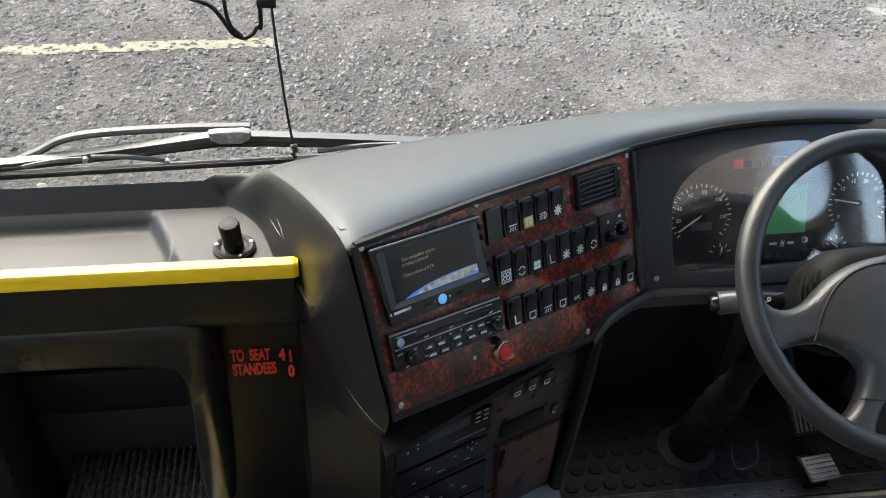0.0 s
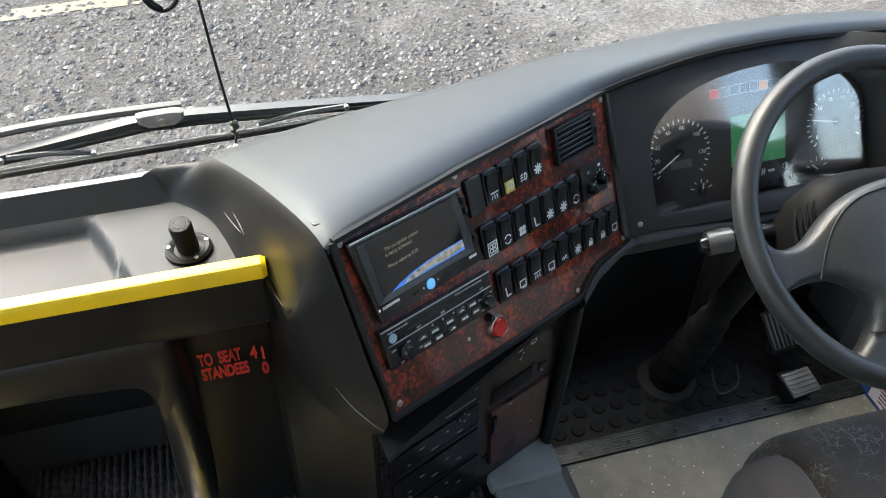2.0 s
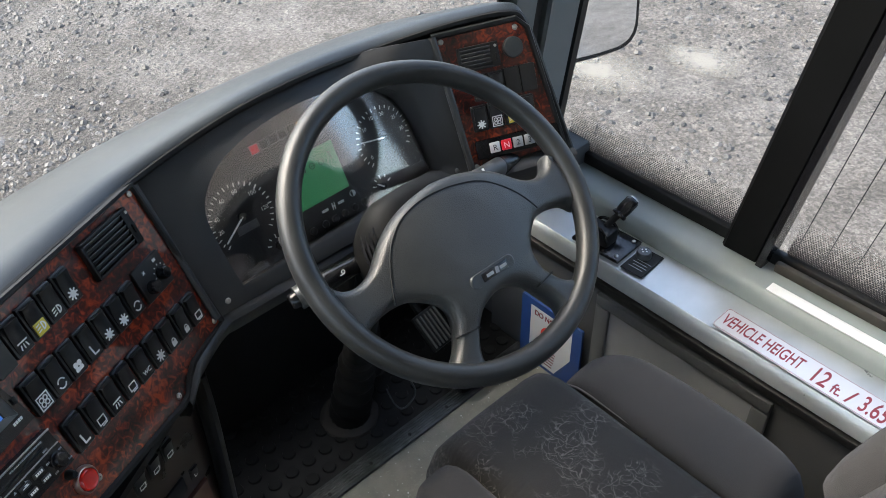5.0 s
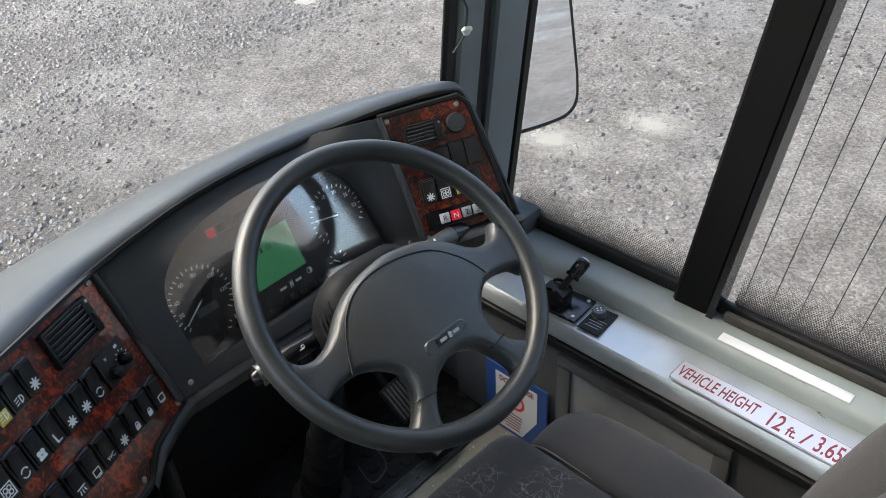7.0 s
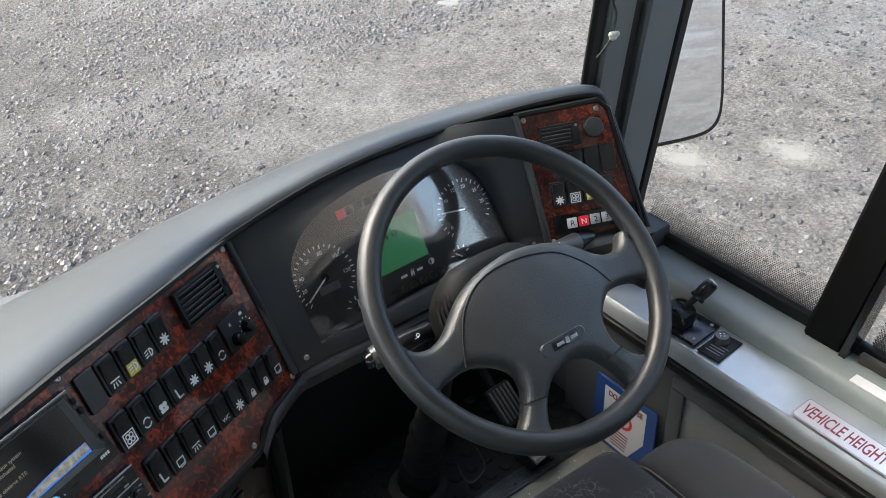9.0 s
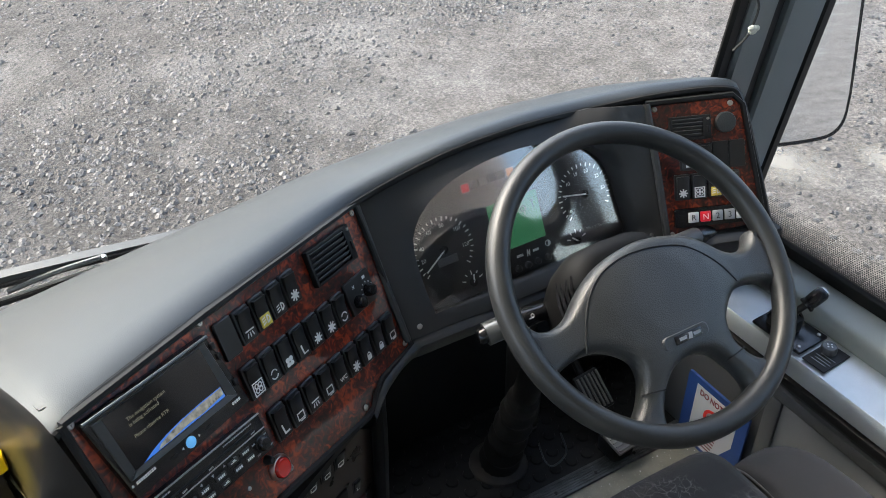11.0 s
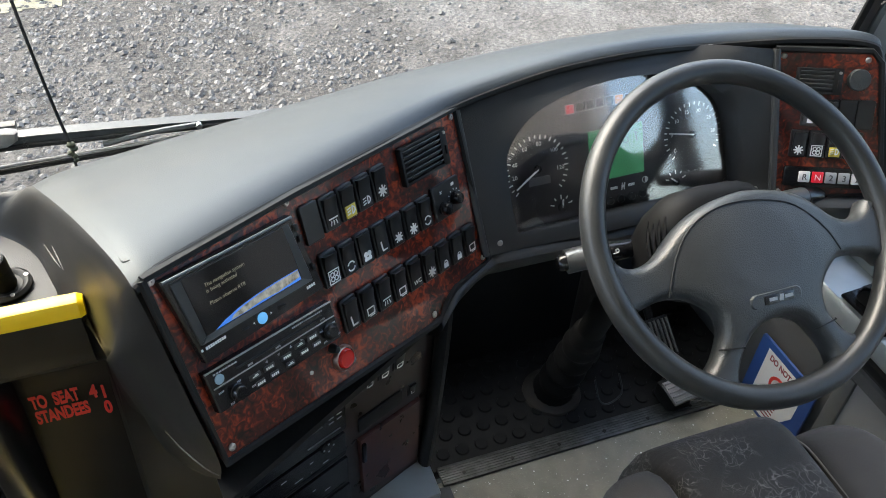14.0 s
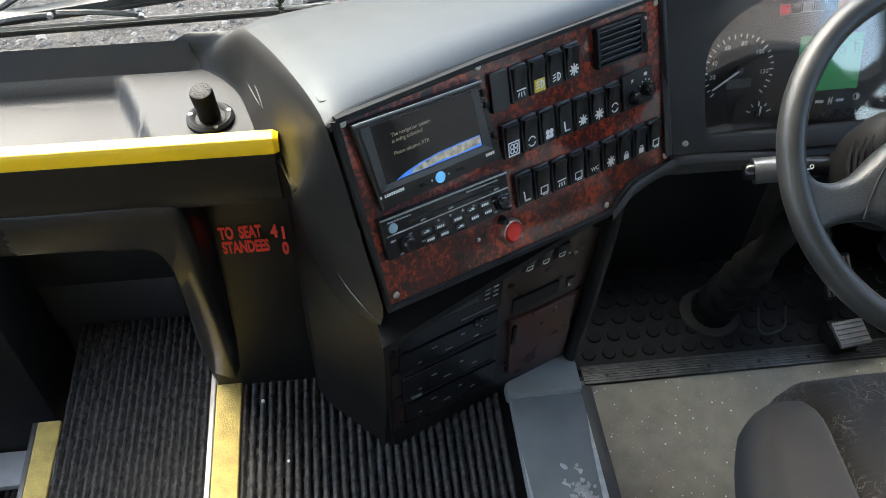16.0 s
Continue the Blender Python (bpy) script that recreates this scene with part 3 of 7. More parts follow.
box(bm, (0.95, 1.325, 0.33), (1.24, 0.03, 0.84), 0.004)
tagged(part("firewall", bm, BLACK), "black firewall in front of the footwell", "wall", kind="structure")
bm = BM()
box(bm, (1.46, 1.19, 0.30), (0.18, 0.28, 0.66), 0.01)
tagged(part("corner_box", bm, WALLGREY), "dark grey corner box beside the pedals", "wall", kind="structure")
bm = BM()
box(bm, (0.05, 1.36, 0.14), (2.7, 0.05, 1.26), 0.004)
tagged(part("wall_front", bm, WALLGREY), "dark grey inner front panel below the windscreen", "wall", kind="structure")
bm = BM()
box(bm, (0.02, 1.04, 2.22), (2.6, 0.08, 0.18), 0.01)
tagged(part("header_rail", bm, PILLAR), "grey header rail over the windscreen", "trim", kind="structure")

# windscreen
ws = thing("windscreen", (0.1, 1.33, 0.78), "large raked laminated windscreen of the coach", "windscreen", kind="structure")
bm = BM()
rows = []
for k in range(9):
    z = 0.78 + k * 0.15
    rows.append([Vector((-1.2 + i * 0.155, 1.335 - (z - 0.78) * 0.22 - 0.07 * ((i - 8) / 8) ** 2, z)) for i in range(17)])
loft(bm, rows)
thicken(bm, 0.006)
pane = part("pane", bm, GLASS, ws)
pane.visible_shadow = False

# right front corner pillar: seal strips and grey trim, leaning with the windscreen
def corner_strip(name, x0, x1, y_near, depth, material, label, lo=0.55, hi=2.25, kind="structure"):
    """Strip across from x0 to x1 (at height 1.1) that leans back as it rises."""
    bm = BM()
    rows = []
    for k in range(8):
        z = lo + (hi - lo) * k / 7
        dy, dx = -(z - 1.1) * 0.16, -(z - 1.1) * 0.03
        a, b = x0 + dx, x1 + dx
        r = min(0.006, (b - a) / 3)
        y = y_near + dy
        rows.append([Vector(p) for p in ((a, y + depth, z), (a, y + r, z), (a + r, y, z), (b - r, y, z), (b, y + r, z), (b, y + depth, z))])
    loft(bm, rows, closed_row=True, caps=True)
    return part(name, bm, material), label


apil = thing("corner_pillar", (1.42, 1.08, 0.55), "grey plastic corner pillar between windscreen and side window with black rubber seals", "pillar", kind="structure")
for nm, x0, x1, y, d, mt in (("seal", 1.290, 1.322, 1.075, 0.010, BLACK), ("trim_panel", 1.320, 1.388, 1.068, 0.016, PILLAR), ("groove", 1.388, 1.424, 1.082, 0.05, BLACK),
                             ("trim_panel", 1.424, 1.522, 1.070, 0.08, PILLAR), ("seal", 1.522, 1.552, 1.070, 0.09, BLACK)):
    ob, _ = corner_strip(nm, x0, x1, y, d, mt, "")
    ob.parent = apil
    ob.matrix_parent_inverse = Matrix.Translation(-apil.location)

# pale tie knotted on the pillar trim
tie = thing("knotted_tie", (1.305, 1.05, 1.11), "short pale string knotted on the corner pillar", "string")
bm = BM()
tube(bm, spline([(1.29, 1.058, 1.085), (1.297, 1.05, 1.10), (1.306, 1.044, 1.118), (1.313, 1.046, 1.13), (1.317, 1.045, 1.16), (1.312, 1.05, 1.19), (1.316, 1.04, 1.26)], 4), 0.0022, 6)
part("string", bm, CORD, tie)
bm = BM()
for dx, dz in ((0, 0), (0.006, 0.004), (-0.003, 0.006)):
    bmesh.ops.create_icosphere(bm, subdivisions=2, radius=0.007, matrix=Matrix.Translation((1.308 + dx, 1.040, 1.122 + dz)) @ Matrix.Diagonal((1.2, 0.8, 0.8, 1)))
part("knot", bm, PALECORD, tie)

# driver's side: lower wall, ledge and sill
bm = BM()
box(bm, (1.37, -0.2, 0.31), (0.05, 2.7, 0.42), 0.004)
tagged(part("side_wall", bm, WALLGREY), "dark grey lower side wall of the driver's area", "wall", kind="structure")
lg = thing("side_ledge", (1.40, 0.3, 0.52), "silver textured ledge along the driver's window", "ledge", kind="structure")
bm = BM()
prof = [(1.335, 0.50), (1.336, 0.528), (1.345, 0.538), (1.438, 0.541), (1.445, 0.541), (1.445, 0.50)]
loft(bm, [[Vector((x, y, z)) for x, z in prof] for y in (-1.2, -0.4, 0.3, 0.9, 1.16)], closed_row=True, caps=True)
part("ledge_top", bm, LEDGE, lg)
bm = BM()
prof = [(1.446, 0.50), (1.446, 0.560), (1.452, 0.574), (1.462, 0.580), (1.525, 0.582), (1.545, 0.575), (1.545, 0.50)]
loft(bm, [[Vector((x, y, z)) for x, z in prof] for y in (-1.2, -0.4, 0.3, 0.9, 1.16)], closed_row=True, caps=True)
part("sill", bm, SILL, lg, "grey moulded window sill")
bm = BM()
box(bm, (1.338, -0.15, 0.485), (0.02, 2.6, 0.02), 0.004)
part("lip", bm, BLACK, lg)

# inset locker panel on the side wall
lk = thing("side_locker", (1.34, 0.4, 0.2), "grey locker flap with a dark frame in the side wall", "locker", kind="structure")
bm = BM()
for c, s in (((1.342, 0.64, 0.44), (0.014, 0.40, 0.03)), ((1.342, 0.64, 0.17), (0.014, 0.40, 0.03)), ((1.342, 0.8225, 0.305), (0.014, 0.035, 0.24)), ((1.342, 0.4575, 0.305), (0.014, 0.035, 0.24))):
    box(bm, c, s, 0.004)
part("frame", bm, mat("locker_frame_grey", (0.10, 0.105, 0.108), 0.45, grain=0.2, vary=0.15), lk)
bm = BM()
box(bm, (1.346, 0.64, 0.305), (0.008, 0.34, 0.24), 0.003)
part("flap", bm, mat("locker_grey", (0.30, 0.31, 0.32), 0.55, grain=0.2, vary=0.1), lk, "light grey flap")


# side windows
def side_window(name, y0, y1, lean, label, wires):
    w = thing(name, (1.53, (y0 + y1) / 2, 0.58), label, "window", kind="structure")
    bm = BM()
    box(bm, (1.537, (y0 + y1) / 2, 0.592), (0.02, abs(y1 - y0), 0.03), 0.005)
    part("bottom_seal", bm, BLACK, w)
    bm = BM()
    rows = [[Vector((1.545, y0 - lean * (z - 0.58), z)), Vector((1.545, y1 - lean * (z - 0.58), z))] for z in (0.6, 1.0, 1.5, 2.0)]
    loft(bm, rows)
    thicken(bm, 0.005)
    p = part("pane", bm, GLASS, w)
    p.visible_shadow = False
    if wires:
        for k in range(wires):
            y = y1 - 0.04 - k * 0.052
            bm = BM()
            tube(bm, [(1.538, y, 0.60), (1.538, y - lean * 0.5, 1.1), (1.538, y - lean, 1.6), (1.538, y - lean * 1.4, 2.0)], 0.0009, 5)
            part("heating_wire", bm, BLACK, w)
    return w


win_a = side_window("window_1", 0.66, 1.14, 0.15, "fixed driver's side window with a dotted black edge", 0)
win_b = side_window("window_2", -0.34, 0.60, 0.15, "driver's side window with fine vertical heating wires", 14)

# division bar between the side windows
bm = BM()
rows = []
for z in (0.55, 0.9, 1.3, 1.7, 2.1):
    y = 0.648 - 0.15 * (z - 0.55)
    rows.append([Vector(p) for p in ((1.555, y + 0.045, z), (1.512, y + 0.043, z), (1.506, y + 0.036, z), (1.506, y - 0.030, z), (1.512, y - 0.036, z), (1.555, y - 0.037, z))])
loft(bm, rows, closed_row=True, caps=True)
tagged(part("window_bar", bm, mat("matt_black_bar", (0.0035, 0.0035, 0.0035), 0.55, spec=0.15, vary=0.2)), "matt black upright bar between the side windows", "pillar", kind="structure")
bm = BM()
rows = [[Vector((1.50, 0.608 - 0.15 * (z - 0.58), z)), Vector((1.55, 0.608 - 0.15 * (z - 0.58), z)), Vector((1.55, 0.594 - 0.15 * (z - 0.58), z)), Vector((1.50, 0.594 - 0.15 * (z - 0.58), z))] for z in (0.58, 1.2, 2.0)]
loft(bm, rows, closed_row=True, caps=True)
tagged(part("slide_channel", bm, GLOSSBLACK), "black sliding window channel", "trim", kind="structure")
bm = BM()
box(bm, (1.515, 0.1, 0.592), (0.014, 0.95, 0.022), 0.004)
tagged(part("slide_rail", bm, mat("weathered_rail", (0.025, 0.022, 0.018), 0.6, vary=0.4, vary_size=30)), "weathered brown sliding rail at the window foot", "trim", kind="structure")


def frit(y0, y1, rows_n, lean, parent):
    """Printed dots that shrink upwards."""
    verts, faces = [], []
    pitch = 0.0052
    for j in range(rows_n):
        z = 0.609 + j * pitch * 0.86
        r = pitch * 0.56 * (1 - 0.72 * j / rows_n)
        k = int((y1 - y0) / pitch)
        for i in range(k):
            y = y0 + (i + 0.5 * (j % 2)) * pitch - lean * (z - 0.58)
            b = len(verts)
            for a in range(6):
                verts.append((1.5405, y + r * math.cos(a * math.pi / 3), z + r * math.sin(a * math.pi / 3)))
            faces.append(tuple(range(b, b + 6)))
    me = bpy.data.meshes.new("dotted_edge")
    me.from_pydata(verts, [], faces)
    me.materials.append(BLACK)
    ob = part("dotted_edge", me, parent=parent)
    ob["kind"] = "stuff"


frit(0.66, 1.12, 19, 0.15, win_a)
frit(-0.12, 0.58, 19, 0.15, win_b)

# floor of the driver's area
bm = BM()
box(bm, (0.98, 0.0, FLOOR - 0.02), (0.80, 2.05, 0.04))
tagged(part("floor", bm, LINO), "worn grey-green speckled lino floor", "floor", kind="structure")
rnd = random.Random(11)
verts, faces = [], []
for i in range(900):
    x, y, r = rnd.uniform(0.605, 1.32), rnd.uniform(0.2, 1.005), 0.0006 + 0.0016 * rnd.random() ** 2
    a, k = rnd.uniform(0, 3), len(verts)
    verts += [(x + r * math.cos(a + j * 1.257), y + r * math.sin(a + j * 1.257), FLOOR + 0.0002) for j in range(5)] + [(x, y, FLOOR + r * 0.6)]
    faces += [(k + j, k + (j + 1) % 5, k + 5) for j in range(5)]
me = bpy.data.meshes.new("grit_flecks")
me.from_pydata(verts, [], faces)
me.materials.append(WHITE)
tagged(new("grit_flecks", me), "pale flecks of grit strewn over the lino", "grit", kind="stuff")
mt_ = thing("rubber_mat", (1.0, 1.18, FLOOR), "black studded rubber mat in the footwell", "mat", kind="structure")
bm = BM()
box(bm, (0.98, 1.195, FLOOR - 0.012), (0.80, 0.29, 0.03), 0.004)
part("sheet", bm, RUBBERMAT, mt_)
bm = BM()
for i in range(17):
    for j in range(6):
        cyl(bm, (0.615 + i * 0.044 + 0.022 * (j % 2), 1.085 + j * 0.044, FLOOR + 0.0045), 0.016, 0.005, 12, 0.0135)
part("studs", bm, RUBBERMAT, mt_)["kind"] = "stuff"
strip = thing("threshold_strip", (0.98, 1.03, FLOOR), "scuffed grey metal strip screwed across the floor edge", "floor strip", kind="structure")
bm = BM()
box(bm, (0.99, 1.035, FLOOR + 0.003), (0.80, 0.045, 0.008), 0.002)
for k in range(6):
    box(bm, (0.99, 1.020 + 0.006 * k, FLOOR + 0.0075), (0.80, 0.0028, 0.003), 0.0008)
part("strip", bm, mat("scuffed_strip", (0.07, 0.073, 0.073), 0.36, metal=0.6, vary=0.4, vary_size=40), strip)
for x in (0.64, 0.75, 0.86, 0.97, 1.08, 1.19):
    part("screw", cyl(BM(), (x, 1.028, FLOOR + 0.008), 0.004, 0.003, 10), BLACK, strip)
bm = BM()
box(bm, (0.587, 0.45, FLOOR + 0.004), (0.028, 1.12, 0.01), 0.002)
tagged(part("edge_trim", bm, mat("dark_trim_strip", (0.05, 0.055, 0.058), 0.5, vary=0.2)), "dark metal edging beside the lino", "trim", kind="structure")

# raised grey sill between landing and floor
bx = thing("floor_sill", (0.47, 0.5, LANDING), "raised grey painted sill with paint worn to bare edges", "sill", kind="structure")
bm = BM()
box(bm, (0.470, 0.36, 0.20), (0.135, 1.10, 0.175), 0.006)
part("body", bm, GREYBOX, bx)
bm = BM()
box(bm, (0.468, 0.965, 0.205), (0.142, 0.115, 0.185), 0.008)
part("end_block", bm, GREYBOX, bx)
bm = BM()
prism(bm, [(0.404, 0.60), (0.404, 0.80), (0.409, 0.72), (0.413, 0.6)], LANDING + 0.0075, LANDING + 0.0085)
prism(bm, [(0.536, 0.55), (0.536, 0.86), (0.530, 0.80), (0.524, 0.66), (0.520, 0.55)], LANDING + 0.0075, LANDING + 0.0085)
for k in range(170):
    rr = random.Random(k)
    x, y = max(0.41, min(0.53, 0.490 + rr.gauss(0, 0.013))), 0.675 + rr.gauss(0, 0.035)
    prism(bm, blob(x, y, 0.002 + 0.006 * rr.random(), 0.0012 + 0.003 * rr.random(), rr.random() * 3, k, 9), LANDING + 0.0072, LANDING + 0.0088 + 0.00002 * k)
part("bare_patch", bm, SCUFF, bx, "pale bare worn patches")


# entrance steps with ribbed carpet
def tread(name, x0, x1, y0, y1, z, label):
    st = thing(name, ((x0 + x1) / 2, (y0 + y1) / 2, z), label, "step", "entrance steps", "structure")
    bm = BM()
    box(bm, ((x0 + x1) / 2, (y0 + y1) / 2, z - 0.11), (x1 - x0, y1 - y0, 0.2))
    part("riser_block", bm, BLACK, st)
    bm = BM()
    pitch, rows = 0.0158, []
    n = int((x1 - x0) / pitch)
    prof = []
    for i in range(n):
        x = x0 + i * pitch
        prof += [(x, -0.004), (x + 0.0022, 0.003), (x + 0.0045, 0.0055), (x + 0.0070, 0.006), (x + 0.0092, 0.004), (x + 0.0110, -0.004)]
    for j in range(150):
        y = y0 + (y1 - y0) * j / 149
        rows.append([Vector((x + 0.0010 * noise.noise((x * 90, y * 60, 1)), y, z - 0.006 + h * (1 + 0.55 * noise.noise((x * 160, y * 110, 5))))) for x, h in prof])
    loft(bm, rows)
    part("ribbed_carpet", bm, CARPET, st, smooth=180)
    return st


def nosing(x, y0, y1, z):
    ns = thing("step_nosing", (x, (y0 + y1) / 2, z), "yellow gritted nosing in an aluminium edge on the step", "step nosing", "step nosings", "structure")
    bm = BM()
    box(bm, (x, (y0 + y1) / 2, z - 0.001), (0.046, y1 - y0, 0.012), 0.003)
    part("grit_strip", bm, NOSING, ns)
    bm = BM()
    box(bm, (x - 0.0285, (y0 + y1) / 2, z - 0.012), (0.011, y1 - y0, 0.034), 0.003)
    part("metal_edge", bm, ALU, ns, "bright aluminium edge")


tread("step_1", -0.085, 0.402, -0.6, 1.33, LANDING, "top entrance step with black ribbed carpet")
nosing(-0.108, -0.6, 1.03, LANDING)
tread("step_2", -0.485, -0.14, -0.6, 1.33, 0.08, "middle entrance step with black ribbed carpet")
nosing(-0.508, -0.6, 1.08, 0.08)
tread("step_3", -0.90, -0.54, -0.6, 1.33, -0.12, "lowest entrance step with black ribbed carpet")
for k, (x, y) in enumerate(((-0.046, 0.955), (0.0, 0.83))):
    bm = BM()
    bmesh.ops.create_icosphere(bm, subdivisions=2, radius=0.0035 - 0.001 * k, matrix=Matrix.Translation((x, y, LANDING + 0.003)))
    tagged(part("grit_speck", bm, WHITE), "small white speck of grit on the carpet", "grit", "specks of grit")
bm = BM()
box(bm, (-0.36, 1.318, 0.22), (0.62, 0.02, 0.24), 0.006)
tagged(part("kick_panel", bm, mat("grey_kick_panel", (0.022, 0.0215, 0.021), 0.6, vary=0.2)), "mid grey kick panel in front of the steps", "panel", kind="structure")
# black band added over the panel's upper part to make it darker
bm = BM()
box(bm, (-0.36, 1.302, 0.31), (0.62, 0.012, 0.12), 0.004)
tagged(part("trim", bm, BLACK), "black band added over the top of the kick panel", "trim", kind="structure")
# unseen floor behind the camera, added to bounce light inside
bm = BM()
box(bm, (0.2, -2.2, 0.25), (2.7, 3.2, 0.06), 0.004)
tagged(part("saloon_floor", bm, LINO), "unseen speckled grey floor added behind the camera", "floor", kind="structure")
bm = BM()
box(bm, (-0.745, 1.23, 0.30), (0.44, 0.20, 0.95), 0.01)
tagged(part("door_pillar", bm, BLACK), "black door pillar casing beside the steps", "pillar", kind="structure")
bm = BM()
box(bm, (-0.98, 0.3, 0.1), (0.04, 1.9, 0.5), 0.01)
tagged(part("door_1", bm, GREYBOX), "light grey lower panel of the entrance door", "door", kind="structure")

bm = BM()
box(bm, (-0.72, 1.085, -0.112), (0.40, 0.085, 0.02), 0.004)
tagged(part("foot_plate", bm, mat("pale_foot_plate", (0.55, 0.56, 0.57), 0.4, vary=0.15, vary_size=12)), "pale grey metal plate at the foot of the door pillar", "plate", kind="structure")


def loft_tray():
    """Tray floor with a deeper recess on its left part, a back wall and a rim."""
    bm = BM()
    xs = [-0.95, -0.6, -0.4, -0.25, -0.165, -0.145, -0.125, -0.11, -0.095, -0.06, -0.03, 0.0, 0.03, 0.05]
    ys = [0.878, 0.888, 0.93, 0.945, 0.965, 1.0, 1.04, 1.06, 1.075, 1.09, 1.10]
    def h(x, y):
        edge = -0.090 - (y - 0.95) * 0.40
        a = max(0, min(1, (edge - x) / 0.022))
        b = max(0, min(1, (1.072 - y) / 0.020)) * max(0, min(1, (y - 0.90) / 0.02))
        a, b = a * a * (3 - 2 * a), b * b * (3 - 2 * b)
        z = 0.932 - 0.020 * a * b
        if y > 1.075 and x < -0.04:
            z += 0.032 * (y - 1.075) / 0.025
        return z
    xs = sorted(set(xs + [-0.2 + 0.006 * i for i in range(26)]))
    ys = sorted(set(ys + [0.90 + 0.008 * i for i in range(26)]))
    loft(bm, [[Vector((x, y + (0.03 * (x + 0.05) * 0.4 if y > 1.02 else 0), h(x, y))) for x in xs] for y in ys])
    thicken(bm, 0.006)
    return bm


# ---- dashboard ----
dash = thing("dashboard", (0.6, 1.0, 0.4), "dark grey moulded coach dashboard with burl wood panels", "dashboard")

lip = [on(FA, -0.020, 0.004), on(FA, 0.02, 0.013), on(FA, 0.19, 0.020), on(FA, 0.34, 0.023), on(FA, 0.475, 0.024), on(FB, 0.035, 0.226, 0.004), on(FB, 0.13, 0.238, 0.008), on(FB, 0.25, 0.240, 0.010),
       on(FB, 0.36, 0.232, 0.008), on(FC, 0.015, 0.027), on(FC, 0.115, 0.027), on(FC, 0.142, 0.004), on(FC, 0.162, -0.09), on(FC, 0.183, -0.206)]
far = [(0.020, 1.085, 0.985), (0.07, 1.093, 0.995), (0.24, 1.125, 1.0), (0.40, 1.158, 1.0), (0.52, 1.184, 1.0), (0.62, 1.198, 1.0), (0.74, 1.212, 1.0), (0.86, 1.217, 1.0),
       (0.98, 1.213, 1.0), (1.10, 1.190, 1.0), (1.285, 1.112, 0.99), (1.30, 1.09, 0.95), (1.315, 1.075, 0.83), (1.33, 1.06, 0.72)]
lip_s, far_s = spline(lip, 6), spline(far, 6)
bm = BM()
rows = []
for a, b in zip(lip_s, far_s):
    a, b = Vector(a), Vector(b)
    d = b - a
    up = Vector((0, 0, 1)) if a.z > 0.95 else Vector((0.8, 0, 0.2))
    w = d.length
    row = [a + up * -0.012 + d.normalized() * 0.006, a, a + d * 0.06 + up * 0.010]
    for t in (0.18, 0.34, 0.5, 0.66, 0.82, 0.93):
        row.append(a + d * t + up * (0.010 + 0.045 * w * math.sin(math.pi * t) * (1 - 0.3 * t)))
    row += [b + up * 0.0, b + Vector((0, 0.012, -0.03)), b + Vector((0, 0.03, -0.25))]
    rows.append(row)
hood_left = rows[0][1:-2]
loft(bm, rows)
hood = part("hood", bm, HOOD, dash, "satin dark grey hood", smooth=60)
bm = BM()
tube(bm, [Vector(p) + Vector((0, 0.002, -0.006)) for p in lip_s], 0.0065, 8)
part("hood_edge", bm, BLACK, dash, "black rubber hood edge")

# left flank of the hood, falling to the tray
foot = [(0.085, 0.80, 0.965), (0.068, 0.86, 0.952), (0.05, 0.90, 0.94), (0.03, 0.955, 0.93), (0.004, 1.03, 0.93), (-0.055, 1.085, 0.93), (-0.12, 1.10, 0.935)]
bm = BM()
rows = []
edge_line = spline(list(hood_left) + [(-0.045, 1.108, 0.970)], 3)
foot_line = spline(foot, 12)
foot_line = [foot_line[round(i * (len(foot_line) - 1) / (len(edge_line) - 1))] for i in range(len(edge_line))]
for a, b in zip(edge_line, foot_line):
    a, b = Vector(a), Vector(b)
    row = []
    for t in (0, 0.12, 0.28, 0.45, 0.62, 0.8, 0.92, 1.0):
        s = t * t * (3 - 2 * t)
        row.append(Vector((a.x + (b.x - a.x) * t, a.y + (b.y - a.y) * t, a.z + (b.z - a.z) * s)))
    rows.append(row)
loft(bm, rows)
flank_edge = rows[0]
flank_bm = bm

# shelf tray beside the hood
tray = part("tray", loft_tray(), TRAY, dash, "shallow moulded grey tray", smooth=50)

# console flank and overhanging corner
bm = flank_bm
K = [on(FA, -0.020, 0.004), on(FA, -0.012, -0.06), on(FA, -0.004, -0.14), on(FA, 0.004, -0.215), (0.172, 0.712, 0.815)]
K2 = [(0.085, 0.800, 0.965), (0.082, 0.83, 0.92), (0.083, 0.86, 0.85), (0.088, 0.89, 0.78), (0.095, 0.91, 0.70)]
K3 = [(0.070, 0.862, 0.965), (0.066, 0.90, 0.92), (0.064, 0.93, 0.85), (0.062, 0.955, 0.78), (0.062, 0.962, 0.70)]
rows = [list(flank_edge)]
for i, (a, b) in enumerate(zip(spline(K, 4)[1:], spline(K2, 4)[1:])):
    g = min(1, (i + 1) / 3)
    row = []
    for t, ref in zip((0, 0.12, 0.28, 0.45, 0.62, 0.8, 0.92, 1.0), flank_edge):
        z = a.z + (b.z - a.z) * (t * g + t * t * (3 - 2 * t) * (1 - g))
        row.append(Vector((a.x + (b.x - a.x) * t, a.y + (b.y - a.y) * t, z)) + Vector((-0.012, -0.009, 0)) * math.sin(math.pi * t) ** 0.7 * g if 0 < t < 1 else Vector(a if t == 0 else b))
    rows.append(row)
loft(bm, rows)
loft(bm, [[b, (b + c) / 2, c] for b, c in zip(spline(K2, 4), spline(K3, 4))])
bmesh.ops.remove_doubles(bm, verts=bm.verts, dist=0.0015)
